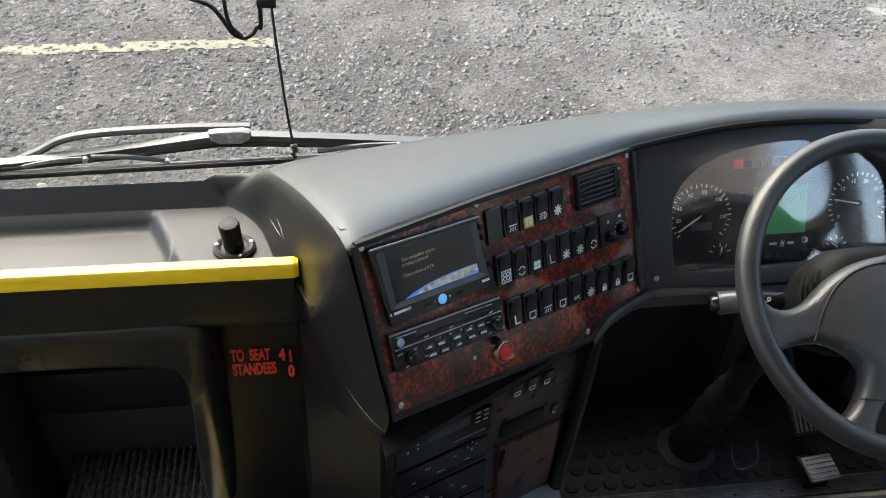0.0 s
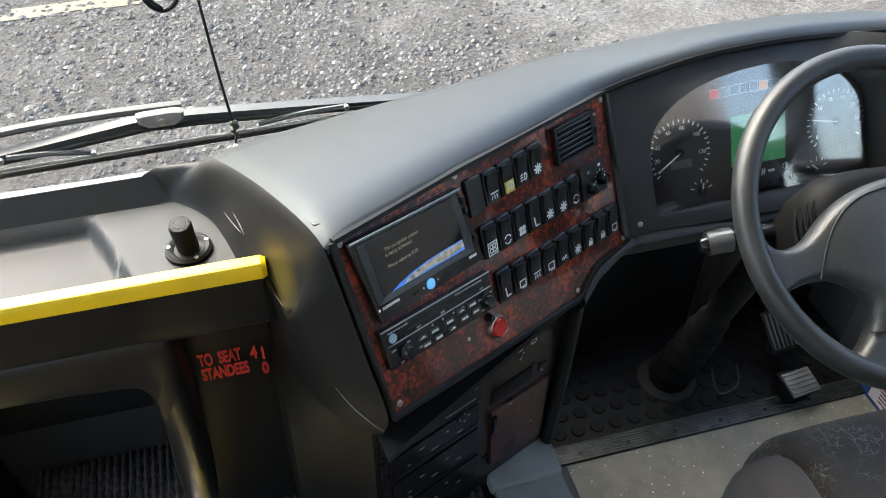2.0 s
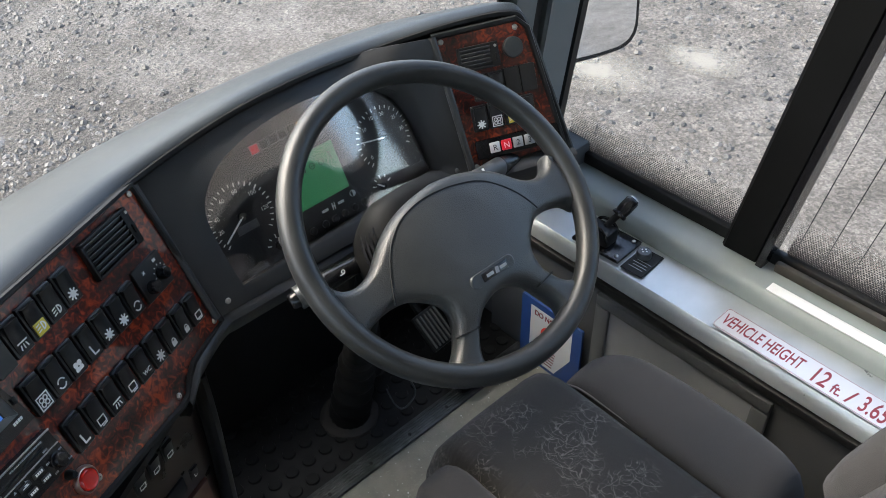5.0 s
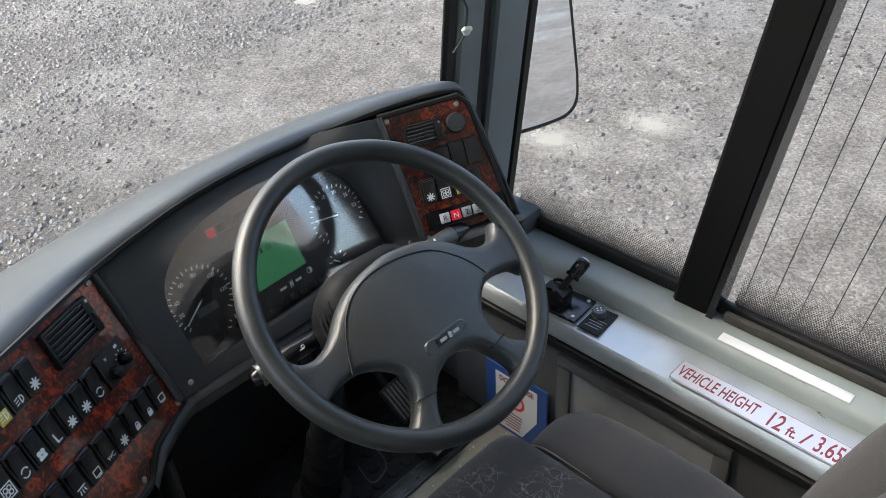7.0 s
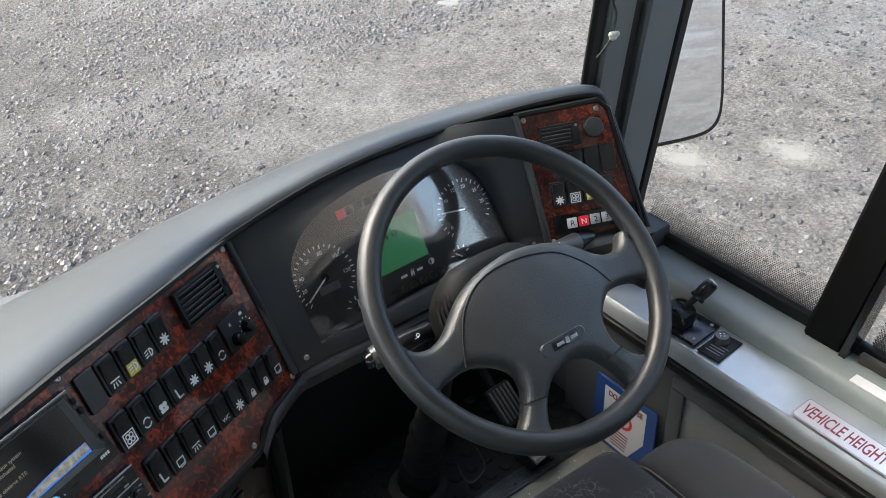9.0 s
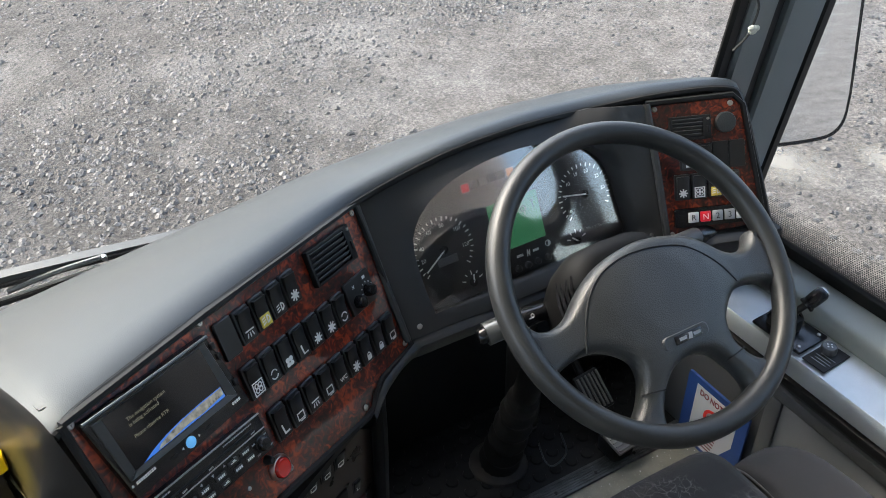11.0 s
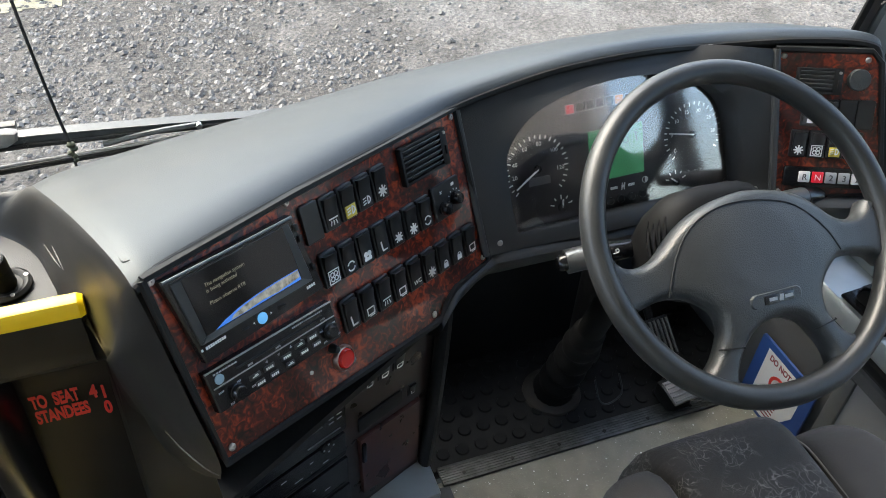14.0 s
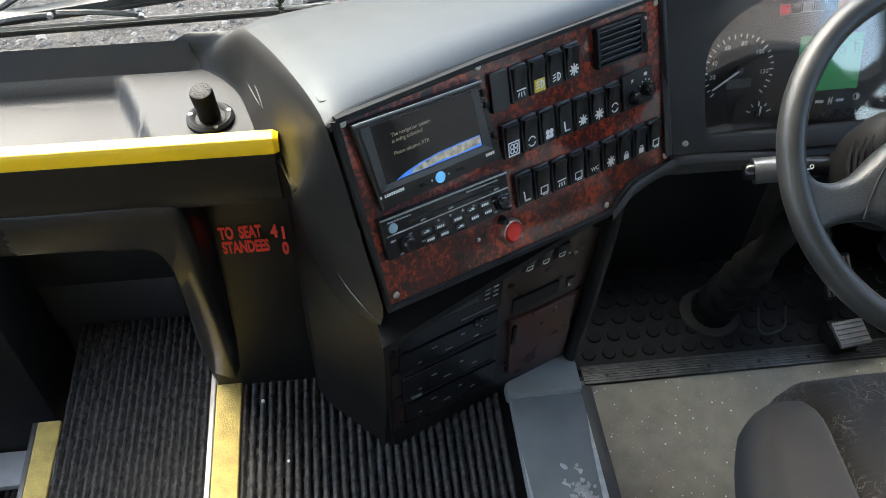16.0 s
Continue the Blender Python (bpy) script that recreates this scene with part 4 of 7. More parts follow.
part("hood_flank", bm, FLANK, dash, "smooth rounded flank with yellow overspray", smooth=180)

# recessed column under the overhang
bm = BM()
top, bot = 0.83, LANDING - 0.01
col_out = [on(FL, -0.108, 0), on(FL, 0.285, 0), on(FL, 0.285, 0, -0.22), on(FL, -0.02, 0, -0.30), Vector((0.05, 0.99, 0)), Vector((0.062, 0.955, 0))]
rows = []
for z in (bot, 0.45, 0.65, top):
    rows.append([Vector((p.x, p.y, z)) for p in col_out])
loft(bm, rows, closed_row=True, caps=True)
bmesh.ops.bevel(bm, geom=[e for e in bm.edges if abs((e.verts[0].co - e.verts[1].co).normalized().z) > 0.9], offset=0.012, segments=3, affect="EDGES")
part("column", bm, DARK, dash)
bm = BM()
tube(bm, spline([on(FL, 0.30, 0.09, 0.01), on(FL, 0.296, -0.02, 0.012), on(FL, 0.284, -0.2, 0.012), on(FL, 0.274, -0.32, 0.01)], 5), 0.016, 10, 0.8)
part("column_edge", bm, DARK, dash)
# underside shelf closing the overhang
bm = BM()
prism(bm, [(p.x, p.y) for p in (on(FA, 0.0, -0.222), on(FA, 0.40, -0.236), on(FL, 0.30, 0, -0.1), on(FL, -0.1, 0, -0.1))], 0.80, 0.812)
part("overhang_base", bm, BLACK, dash)

# text wall and cowl over the stairwell
bm = BM()
rows = []
for z, y in ((0.966, 0.866), (0.93, 0.872), (0.88, 0.879), (0.866, 0.883), (0.859, 0.892), (0.850, 0.915), (0.835, 0.938), (0.80, 0.960), (0.70, 0.978), (0.55, 0.985), (0.40, 0.992), (LANDING - 0.005, 0.998)):
    rows.append([Vector((x, y, z)) for x in (-0.128, -0.09, -0.05, 0.0, 0.04, 0.066, 0.09)])
loft(bm, rows)
thicken(bm, -0.004)
part("front_wall", bm, DARK, dash, smooth=60)
bm = BM()
rows = [[Vector((x, y, z)) for x in (-0.95, -0.6, -0.3, -0.05, 0.064)] for z, y in ((0.966, 0.861), (0.94, 0.863), (0.91, 0.866), (0.885, 0.871), (0.872, 0.878), (0.866, 0.892))]
loft(bm, rows)
thicken(bm, -0.003)
part("apron", bm, DARK, dash, smooth=60)
# rounded cowl over the stairwell, turning down into a leg
cowl = [((-0.95, 0.866, 0.885), (-0.95, 0.800)), ((-0.27, 0.866, 0.890), (-0.27, 0.797)), ((-0.15, 0.866, 0.892), (-0.165, 0.791)), ((-0.095, 0.866, 0.892), (-0.127, 0.788)),
        ((-0.066, 0.867, 0.880), (-0.111, 0.775)), ((-0.057, 0.872, 0.855), (-0.105, 0.745)), ((-0.056, 0.882, 0.800), (-0.107, 0.700)), ((-0.060, 0.905, 0.690), (-0.113, 0.620)),
        ((-0.068, 0.950, 0.489), (-0.130, 0.450)), ((-0.078, 0.998, LANDING - 0.006), (-0.140, LANDING - 0.006))]
outer_edge = spline([o for o, i in cowl], 4)
inner_edge = spline([(i[0], o[1] + 0.014, i[1]) for o, i in cowl], 4)
bm = BM()
rows = []
for o, i in zip(outer_edge, inner_edge):
    w = (i - o).normalized()
    back = Vector((0, 1, 0))
    rows.append([o + back * 0.12, o + back * 0.028, o + w * 0.005 + back * 0.011, o + w * 0.016 + back * 0.003, o.lerp(i, 0.38), i - w * 0.012, i - w * 0.004 + back * 0.004, i + back * 0.012, i + back * 0.11])
loft(bm, rows, closed_row=True, caps=True)
part("cowl", bm, mat("polished_cowl_plastic", (0.0065, 0.0061, 0.0058), 0.30, spec=0.55, grain=0.1, grain_size=800, vary=0.25), dash, "rounded black cowl and leg over the stairwell", smooth=50)

# scuffs and scratches in the moulding
TRAYSCUFF = mat("scraped_plastic", (0.13, 0.13, 0.125), 0.7, vary=0.4, vary_size=200)
for pts in (((0.031, 0.994, 0.966), (0.039, 0.9667, 0.970), (0.0485, 0.9376, 0.975)), ((0.043, 0.9644, 0.987), (0.0485, 0.9436, 0.984), (0.052, 0.9288, 0.9785)),
            ((0.1236, 0.799, 1.0935), (0.1270, 0.7902, 1.0945), (0.1337, 0.7882, 1.0968)), ((0.126, 0.757, 0.8655), (0.1377, 0.739, 0.855), (0.151, 0.7217, 0.847), (0.163, 0.710, 0.8386), (0.1716, 0.7036, 0.835))):
    bm = BM()
    line = spline(pts, 4)
    tube(bm, line, [0.0003 + 0.0006 * math.sin(math.pi * i / (len(line) - 1)) for i in range(len(line))], 5)
    part("scratch", bm, TRAYSCUFF, dash, "pale scratch")

# yellow grab rail
yr = thing("grab_rail", (-0.4, 0.862, 0.985), "bright yellow grab rail along the edge of the tray", "grab rail")
bm = BM()
sec = [(0.852, 0.966), (0.845, 0.972), (0.845, 0.996), (0.850, 1.003), (0.862, 1.006), (0.876, 1.003), (0.880, 0.997), (0.880, 0.966)]
sec = [(0.864 + (y - 0.862) * 0.62, 0.981 + (z - 0.986) * 0.66) for y, z in sec]
rows = [[Vector((x, y, z)) for y, z in sec] for x in (-0.95, -0.5, -0.1, 0.066)]
rows.append([Vector((0.072, 0.862 + (y - 0.862) * 0.8, 0.982 + (z - 0.982) * 0.8)) for y, z in sec])
loft(bm, rows[:4], closed_row=True, caps=True)
part("rail", bm, YELLOW, yr)
bm = BM()
loft(bm, rows[3:], closed_row=True, caps=True)
part("end_cap", bm, YELLOW, yr)

# red capacity lettering
cap = thing("capacity_lettering", (0.0, 0.975, 0.69), "red stencilled lettering about seat numbers on the black dash wall", "lettering")
for body, z, q in (("TO  SEAT", 0.7095, 0.425), ("STANDEES", 0.678, 0.425)):
    part("word_line", text_mesh("word_line", body, 0.034, REDTXT, 0.0003, stretch=q, bold=0.0014), parent=cap, m=pose(-0.048, 0.9690, z, 88, 0, 0))
for body, x, z in (("4", 0.0262, 0.7075), ("1", 0.0390, 0.7025), ("0", 0.0385, 0.669)):
    part("digit", text_mesh("digit", body, 0.034, REDTXT, 0.0003, stretch=0.56, bold=0.0015), parent=cap, m=pose(x, 0.9680, z, 88, 0, 0))

# ---- centre fascia ----
fas_out = [(-0.010, 0.006), (0.19, 0.014), (0.488, 0.018), (0.503, -0.212), (0.42, -0.218), (0.398, -0.228), (0.384, -0.243), (0.366, -0.246), (0.012, -0.222)]
fascia = part("wood_fascia", prism(BM(), fas_out, -0.010, 0.0, top_in=0.001), WOOD, dash, "glossy red-brown burl wood panel", FA)
bm = BM()
tube(bm, [Vector((*p, 0.001)) for p in fas_out + fas_out[:1]], 0.005, 6)
part("fascia_gasket", bm, BLACK, dash, m=FA)


def screw(parent, a, b, f=FA, c=0.001):
    bm = BM()
    lathe(bm, [(0.0045, 0), (0.0045, 0.0012), (0.0030, 0.0026), (0.0012, 0.0026), (0.0010, 0.0012)], 12)
    part("screw", bm, STEEL, parent, m=f @ pose(a, b, c))


for a, b in ((-0.002, 0.001), (0.177, 0.009), (0.478, 0.010), (0.491, -0.203), (0.369, -0.232), (0.023, -0.209), (0.213, -0.2125)):
    screw(dash, a, b)


def ring(bm, r0, r1, z0, z1, seg=20, a0=0, a1=360, c=(0, 0)):
    n = max(2, int(seg * (a1 - a0) / 360))
    pts = [radians(a0 + (a1 - a0) * i / n) for i in range(n + 1)]
    for p, q in zip(pts, pts[1:]):
        prism(bm, [(c[0] + r0 * math.cos(p), c[1] + r0 * math.sin(p)), (c[0] + r1 * math.cos(p), c[1] + r1 * math.sin(p)), (c[0] + r1 * math.cos(q), c[1] + r1 * math.sin(q)), (c[0] + r0 * math.cos(q), c[1] + r0 * math.sin(q))], z0, z1)


def bar(bm, x, y, w, h, turn=0.0, z=0.0004):
    c, s = math.cos(radians(turn)), math.sin(radians(turn))
    prism(bm, [(x + c * dx - s * dy, y + s * dx + c * dy) for dx, dy in ((-w / 2, -h / 2), (w / 2, -h / 2), (w / 2, h / 2), (-w / 2, h / 2))], 0, z)


def symbol(kind):
    """Small white pictogram about 10 mm across."""
    bm = BM()
    if kind == "ring":
        ring(bm, 0.0034, 0.0046, 0, 0.0004, 20, 20, 160)
        ring(bm, 0.0034, 0.0046, 0, 0.0004, 20, 200, 340)
    elif kind == "star":
        for k in range(4):
            bar(bm, 0, 0, 0.0105, 0.0014, 45 * k)
        ring(bm, 0.0016, 0.0030, 0, 0.0005, 14)
    elif kind == "fan":
        for k in range(4):
            ring(bm, 0.0, 0.0024, 0, 0.0004, 10, c=(0.003 * math.cos(radians(45 + 90 * k)), 0.003 * math.sin(radians(45 + 90 * k))))
    elif kind == "grid":
        for k in range(4):
            ring(bm, 0.0014, 0.0024, 0, 0.0004, 10, c=(0.0028 * math.cos(radians(45 + 90 * k)), 0.0028 * math.sin(radians(45 + 90 * k))))
        for d in (-0.0056, 0.0056):
            bar(bm, d, 0, 0.001, 0.012)
            bar(bm, 0, d, 0.012, 0.001)
    elif kind == "lamp":
        ring(bm, 0.0024, 0.0036, 0, 0.0004, 16, -90, 90, (0.0008, 0))
        bar(bm, 0.0008, 0, 0.0011, 0.0072)
        for k in (-0.0024, 0, 0.0024):
            bar(bm, -0.0030, k, 0.0040, 0.0009, 12)
    elif kind == "lock":
        bar(bm, 0, -0.0018, 0.0062, 0.0048)
        ring(bm, 0.0016, 0.0026, 0, 0.0004, 14, 0, 180, (0, 0.0008))
    elif kind == "seat":
        bar(bm, -0.002, 0.001, 0.0016, 0.009, 8)
        bar(bm, 0.0012, -0.0032, 0.006, 0.0016)
    elif kind == "lights":
        bar(bm, 0, 0.002, 0.010, 0.0012)
        for k in (-0.003, 0, 0.003):
            bar(bm, k, -0.0018, 0.0011, 0.004, k * 6000)
    elif kind == "box":
        for d in (-0.003, 0.003):
            bar(bm, 0, d, 0.009, 0.0010)
        for d in (-0.004, 0.004):
            bar(bm, d, 0, 0.0010, 0.006)
        bar(bm, 0.001, -0.0045, 0.006, 0.001)
    else:
        for d in (-0.0024, 0.0024):
            bar(bm, d, 0, 0.001, 0.009, d * 9000)
        bar(bm, 0, 0, 0.009, 0.001)
    return bm


def rocker_meshes(w=0.0265, h=0.043):
    bm = BM()
    prism(bm, rrect(w, h, 0.002, 2), 0.0, 0.0045, top_in=0.001)
    fr = mesh_of("switch_frame", bm, SWITCH)
    bm = BM()
    w2, h2 = w - 0.0065, h - 0.0065
    prof = [(-h2 / 2, 0.0052), (-h2 * 0.15, 0.0066), (h2 * 0.1, 0.0072), (h2 / 2, 0.0105)]
    rows = [[Vector((-w2 / 2, y, 0.003)), Vector((-w2 / 2, y, z - 0.0006)), Vector((-w2 / 2 + 0.0008, y, z)), Vector((w2 / 2 - 0.0008, y, z)), Vector((w2 / 2, y, z - 0.0006)), Vector((w2 / 2, y, 0.003))] for y, z in prof]
    loft(bm, rows, closed_row=True, caps=True)
    rk = mesh_of("rocker", bm, SWITCH)
    return fr, rk


FRAME_ME, ROCK_ME = rocker_meshes()
SYM = {}


def switch(f, a, b, kind, lens=None, tilt=0.0, turn=0.0, s=1.0):
    sw = part("rocker_switch", FRAME_ME, parent=dash, m=f @ pose(a, b, 0.0005, 0, 0, turn) @ Matrix.Diagonal((s, s, s, 1)))
    rk = part("rocker", ROCK_ME, parent=sw, m=pose(0, 0, 0, tilt, 0, 0))
    if kind == "WC":
        part("symbol", text_mesh("wc_letters", "WC", 0.0085, WHITE, 0.0003, "CENTER"), parent=sw, m=pose(0, -0.0135, 0.0066, 6, 0, 0))
        return
    if lens:
        bm = BM()
        box(bm, (0, -0.011, 0.0068), (0.017, 0.015, 0.002), 0.0006)
        part("lens", bm, lens, sw, "yellow translucent lens")
    if kind:
        if kind not in SYM:
            SYM[kind] = mesh_of("symbol", symbol(kind), WHITE, 0)
        part("symbol", SYM[kind], parent=sw, m=pose(0, -0.0100, 0.0068 if not lens else 0.0082, 4, 0, 0) @ Matrix.Diagonal((1.45, 1.45, 1, 1)))


for i, (kind, lens) in enumerate(((None, None), ("lights", None), ("lamp", YELLOWKEY), ("lamp", None), ("star", None))):
    if i == 0:
        part("blanking_plate", prism(BM(), rrect(0.027, 0.047, 0.002, 2), 0, 0.004, top_in=0.001), SWITCH, dash, m=FA @ pose(0.2035, -0.026, 0.0005))
    else:
        switch(FA, 0.2035 + 0.0290 * i, -0.0255 + 0.0008 * i, kind, lens)
for i, kind in enumerate(("grid", "ring", "fan", "seat", "star", "star", "ring")):
    switch(FA, 0.2125 + 0.0292 * i, -0.0870 - 0.0006 * i, kind, tilt=-5 if i in (2, 3, 4) else 0)
for i, kind in enumerate(("seat", "box", "lights", "box", "WC", "star", "lock", "lock", "box")):
    switch(FA, 0.2245 + 0.0302 * i, -0.1535 - 0.0013 * i, kind)
# twin rotary controls
kp = part("control_plate", prism(BM(), rrect(0.058, 0.048, 0.002, 2), 0, 0.004, top_in=0.001), SWITCH, dash, m=FA @ pose(0.4375, -0.0905, 0.0005))
for dx, dy, r in ((-0.012, -0.009, 0.009), (0.014, -0.004, 0.009)):
    bm = BM()
    lathe(bm, [(r, 0), (r, 0.006), (r * 0.8, 0.011), (r * 0.3, 0.0115)], 18)
    part("knob", bm, GLOSSBLACK, kp, m=pose(dx, dy, 0.004))
bm = BM()
for k in range(9):
    bar(bm, 0.014 + 0.0125 * math.cos(radians(-40 + 32 * k)), -0.004 + 0.0125 * math.sin(radians(-40 + 32 * k)), 0.0022, 0.0012, -40 + 32 * k)
bar(bm, -0.012, 0.013, 0.006, 0.001, 45)
bar(bm, -0.012, 0.013, 0.006, 0.001, -45)
bar(bm, 0.014, 0.016, 0.006, 0.004)
part("marks", bm, WHITE, kp, m=pose(0, 0, 0.0041), smooth=0)


def vent(f, a, b, w, h, n, parent=dash):
    v = part("air_vent", prism(BM(), rrect(w, h, 0.003, 3), -0.002, 0.001), BLACK, parent, "black louvred air vent", f @ pose(a, b, 0))
    bm = BM()
    t = 0.004
    for c, s in (((0, h / 2 - t / 2, 0.004), (w, t, 0.009)), ((0, -h / 2 + t / 2, 0.004), (w, t, 0.009)), ((-w / 2 + t / 2, 0, 0.004), (t, h, 0.009)), ((w / 2 - t * 1.6, 0, 0.004), (t * 3.2, h, 0.009))):
        box(bm, c, s, 0.001)
    part("vent_frame", bm, BLACK, v)
    for k in range(n):
        y = -h / 2 + t + (h - 2 * t) * (k + 0.5) / n
        part("slat", box(BM(), (0, 0, 0), (w - 4.4 * t, 0.0011, 0.0075), 0.0003, pose(-t * 1.1, y, 0.0060, -48, 0, 0)), SLAT, v)
    part("thumb_wheel", box(BM(), (w / 2 - t * 1.3, -0.004, 0.009), (0.004, 0.012, 0.004), 0.001), BLACK, v)
    part("stud", cyl(BM(), (w / 2 - t * 1.3, h / 2 - 0.006, 0.0095), 0.0022, 0.002, 10), STEEL, v)


vent(FA, 0.408, -0.0205, 0.092, 0.050, 6)

# navigation display unit
SILVERTRIM = mat("satin_silver", (0.10, 0.102, 0.105), 0.40, metal=0.6)
nav = part("navigation_unit", prism(BM(), [(0.002, -0.001), (0.172, -0.003), (0.193, -0.101), (0.022, -0.103)], 0, 0.010, top_in=0.002), GLOSSBLACK, dash, "navigation display in a black bezel with silver trim", FA)
part("silver_trim", tube(BM(), [(0.003, -0.0030, 0.0105), (0.088, -0.0045, 0.0105), (0.172, -0.0050, 0.0105)], 0.0020, 8), SILVERTRIM, nav, "thin satin silver top edge")
part("screen_frame", prism(BM(), [(0.010, -0.0070), (0.166, -0.0085), (0.179, -0.084), (0.0215, -0.0815)], 0.0095, 0.0112, top_in=0.0012), mat("screen_frame_grey", (0.030, 0.032, 0.034), 0.3, vary=0.1), nav)
part("screen", prism(BM(), [(0.0225, -0.0085), (0.156, -0.0105), (0.164, -0.0755), (0.0305, -0.0745)], 0.0112, 0.0118), SCREEN, nav)
part("frame_ledge", prism(BM(), [(0.0305, -0.0752), (0.165, -0.0762), (0.178, -0.0838), (0.0225, -0.0812)], 0.0112, 0.0122, top_in=0.0008), mat("ledge_silver", (0.10, 0.105, 0.11), 0.35, metal=0.5), nav, "grey sloping lower frame")
part("frame_ledge", prism(BM(), [(0.0105, -0.0080), (0.0220, -0.0090), (0.0300, -0.0745), (0.0220, -0.0808)], 0.0112, 0.0120, top_in=0.0008), mat("side_ledge_grey", (0.045, 0.048, 0.05), 0.35, metal=0.4), nav)
arc = [(0.042, -0.0738), (0.056, -0.0695), (0.076, -0.0655), (0.100, -0.0630), (0.128, -0.0620), (0.1605, -0.0622)]
low = [(0.042, -0.0742), (0.064, -0.0743), (0.086, -0.0745), (0.110, -0.0747), (0.136, -0.0750), (0.1620, -0.0752)]
part("globe_picture", prism(BM(), low + arc[::-1][:-1], 0.0118, 0.0120), NAVBLUE, nav, smooth=0)
land = [(0.062, -0.0735), (0.082, -0.0738), (0.104, -0.0722), (0.128, -0.0738), (0.1605, -0.0715)]
part("land_picture", prism(BM(), land + [(0.1605, -0.0632), (0.130, -0.0632), (0.102, -0.0642), (0.080, -0.0668), (0.067, -0.0698)], 0.0120, 0.0122), NAVSAND, nav, smooth=0)
for body, y in (("The navigation system", -0.0260), ("is being activated", -0.0325), ("Please observe RTR", -0.0460)):
    part("screen_text", text_mesh("screen_text", body, 0.0058, NAVTEXT, 0.0001), parent=nav, m=pose(0.045, y - 0.001, 0.0121, 0, 0, 0.3))
part("blue_button", lathe(BM(), [(0.0064, 0), (0.0064, 0.002), (0.0045, 0.003)], 20), BLUEKEY, nav, "lit blue round button", pose(0.100, -0.0915, 0.0095))
for x, w in ((0.076, 0.010), (0.128, 0.010)):
    part("side_key", box(BM(), (x, -0.0920, 0.0105), (w, 0.0026, 0.0018), 0.0005), BLACK, nav)
for x, turn in ((0.0885, 180), (0.1125, 0)):
    part("arrow_mark", prism(BM(), [(x + 0.0016 * math.cos(radians(turn + k)), -0.0918 + 0.0016 * math.sin(radians(turn + k))) for k in (0, 120, 240)], 0, 0.0004), WHITE, nav, m=pose(0, 0, 0.0101), smooth=0)
bm = BM()
for k in range(9):
    bar(bm, 0.0270 + 0.0029 * k, -0.0872, 0.0022, 0.0033)
bar(bm, 0.0212, -0.0872, 0.0024, 0.0028)
for k in range(4):
    bar(bm, 0.1685 + 0.0034 * k, -0.0895, 0.0026, 0.0034)
part("brand_bars", bm, WHITE, nav, m=pose(0, 0, 0.0101), smooth=0)["kind"] = "stuff"
for a, b in ((0.1735, -0.018), (0.1760, -0.032), (0.1830, -0.070)):
    part("clip", box(BM(), (a, b, 0.0105), (0.0055, 0.008, 0.005), 0.001), BLACK, nav)

# radio
def rad_at(u, v):
    """Place on the radio's front: u along its width, v down from its top edge."""
    return 0.0145 + 0.180 * u + 0.0035 * v / 0.048, -0.1120 - 0.0080 * u - v


rad = part("radio", prism(BM(), [rad_at(0, 0), rad_at(1, 0), rad_at(1, 0.049), rad_at(0, 0.049)], 0, 0.010, top_in=0.0015), GLOSSBLACK, dash, "black car radio with rows of small keys", FA)
DULLSILVER = mat("dull_silver", (0.26, 0.25, 0.24), 0.4, metal=0.8)
part("top_trim", tube(BM(), [(*rad_at(0, 0.0005), 0.0100), (*rad_at(1, 0.0005), 0.0100)], 0.0012, 6), DULLSILVER, rad, "thin silver top edge")
part("middle_trim", tube(BM(), [(*rad_at(0.02, 0.0205), 0.0102), (*rad_at(0.99, 0.0190), 0.0102)], 0.0009, 6), DULLSILVER, rad)
part("cassette_slot", tube(BM(), [(*rad_at(0.20, 0.0125), 0.0100), (*rad_at(0.90, 0.0120), 0.0100)], 0.0015, 6, 0.5), BLACK, rad)
for u, v in ((0.150, 0.0365), (0.915, 0.0335)):
    a, b = rad_at(u, v)
    part("volume_knob", lathe(BM(), [(0.0098, 0), (0.0098, 0.002), (0.0086, 0.0025), (0.0082, 0.0075), (0.0068, 0.0090), (0.002, 0.0092)], 22), GLOSSBLACK, rad, m=pose(a, b, 0.010))
a, b = rad_at(0.075, 0.0125)
part("power_key", lathe(BM(), [(0.0056, 0), (0.0056, 0.0015), (0.004, 0.002)], 16), mat("pale_blue_key", (0.25, 0.36, 0.42), 0.4), rad, m=pose(a, b, 0.010))
for j, (v, us) in enumerate(((0.0318, (0.295, 0.405, 0.545, 0.665, 0.775)), (0.0425, (0.315, 0.425, 0.555, 0.680, 0.790)))):
    for i, u in enumerate(us):
        a, b = rad_at(u, v - 0.004 * (u > 0.6))
        key = part("key", box(BM(), (0, 0, 0), (0.0155 if j == 0 else 0.0125, 0.0062, 0.002), 0.0008), SWITCH, rad, m=pose(a, b, 0.0106, 0, 0, -2.5))
        bm = BM()
        if (i + j) % 3:
            for k in range(4):
                bar(bm, -0.0040 + 0.0027 * k, 0, 0.0019, 0.0028)
        else:
            bar(bm, 0, 0, 0.0085, 0.0010)
            bar(bm, 0.001, 0.0014, 0.004, 0.0010)
        part("key_print", bm, WHITE, key, m=pose(0, 0, 0.0011), smooth=0)
bm = BM()
for u, turn in ((0.405, 180), (0.500, 270), (0.600, 90), (0.690, 0)):
    a, b = rad_at(u, 0.0245)
    prism(bm, [(a + 0.0021 * math.cos(radians(turn + k)), b + 0.0021 * math.sin(radians(turn + k))) for k in (0, 120, 240)], 0, 0.0004)
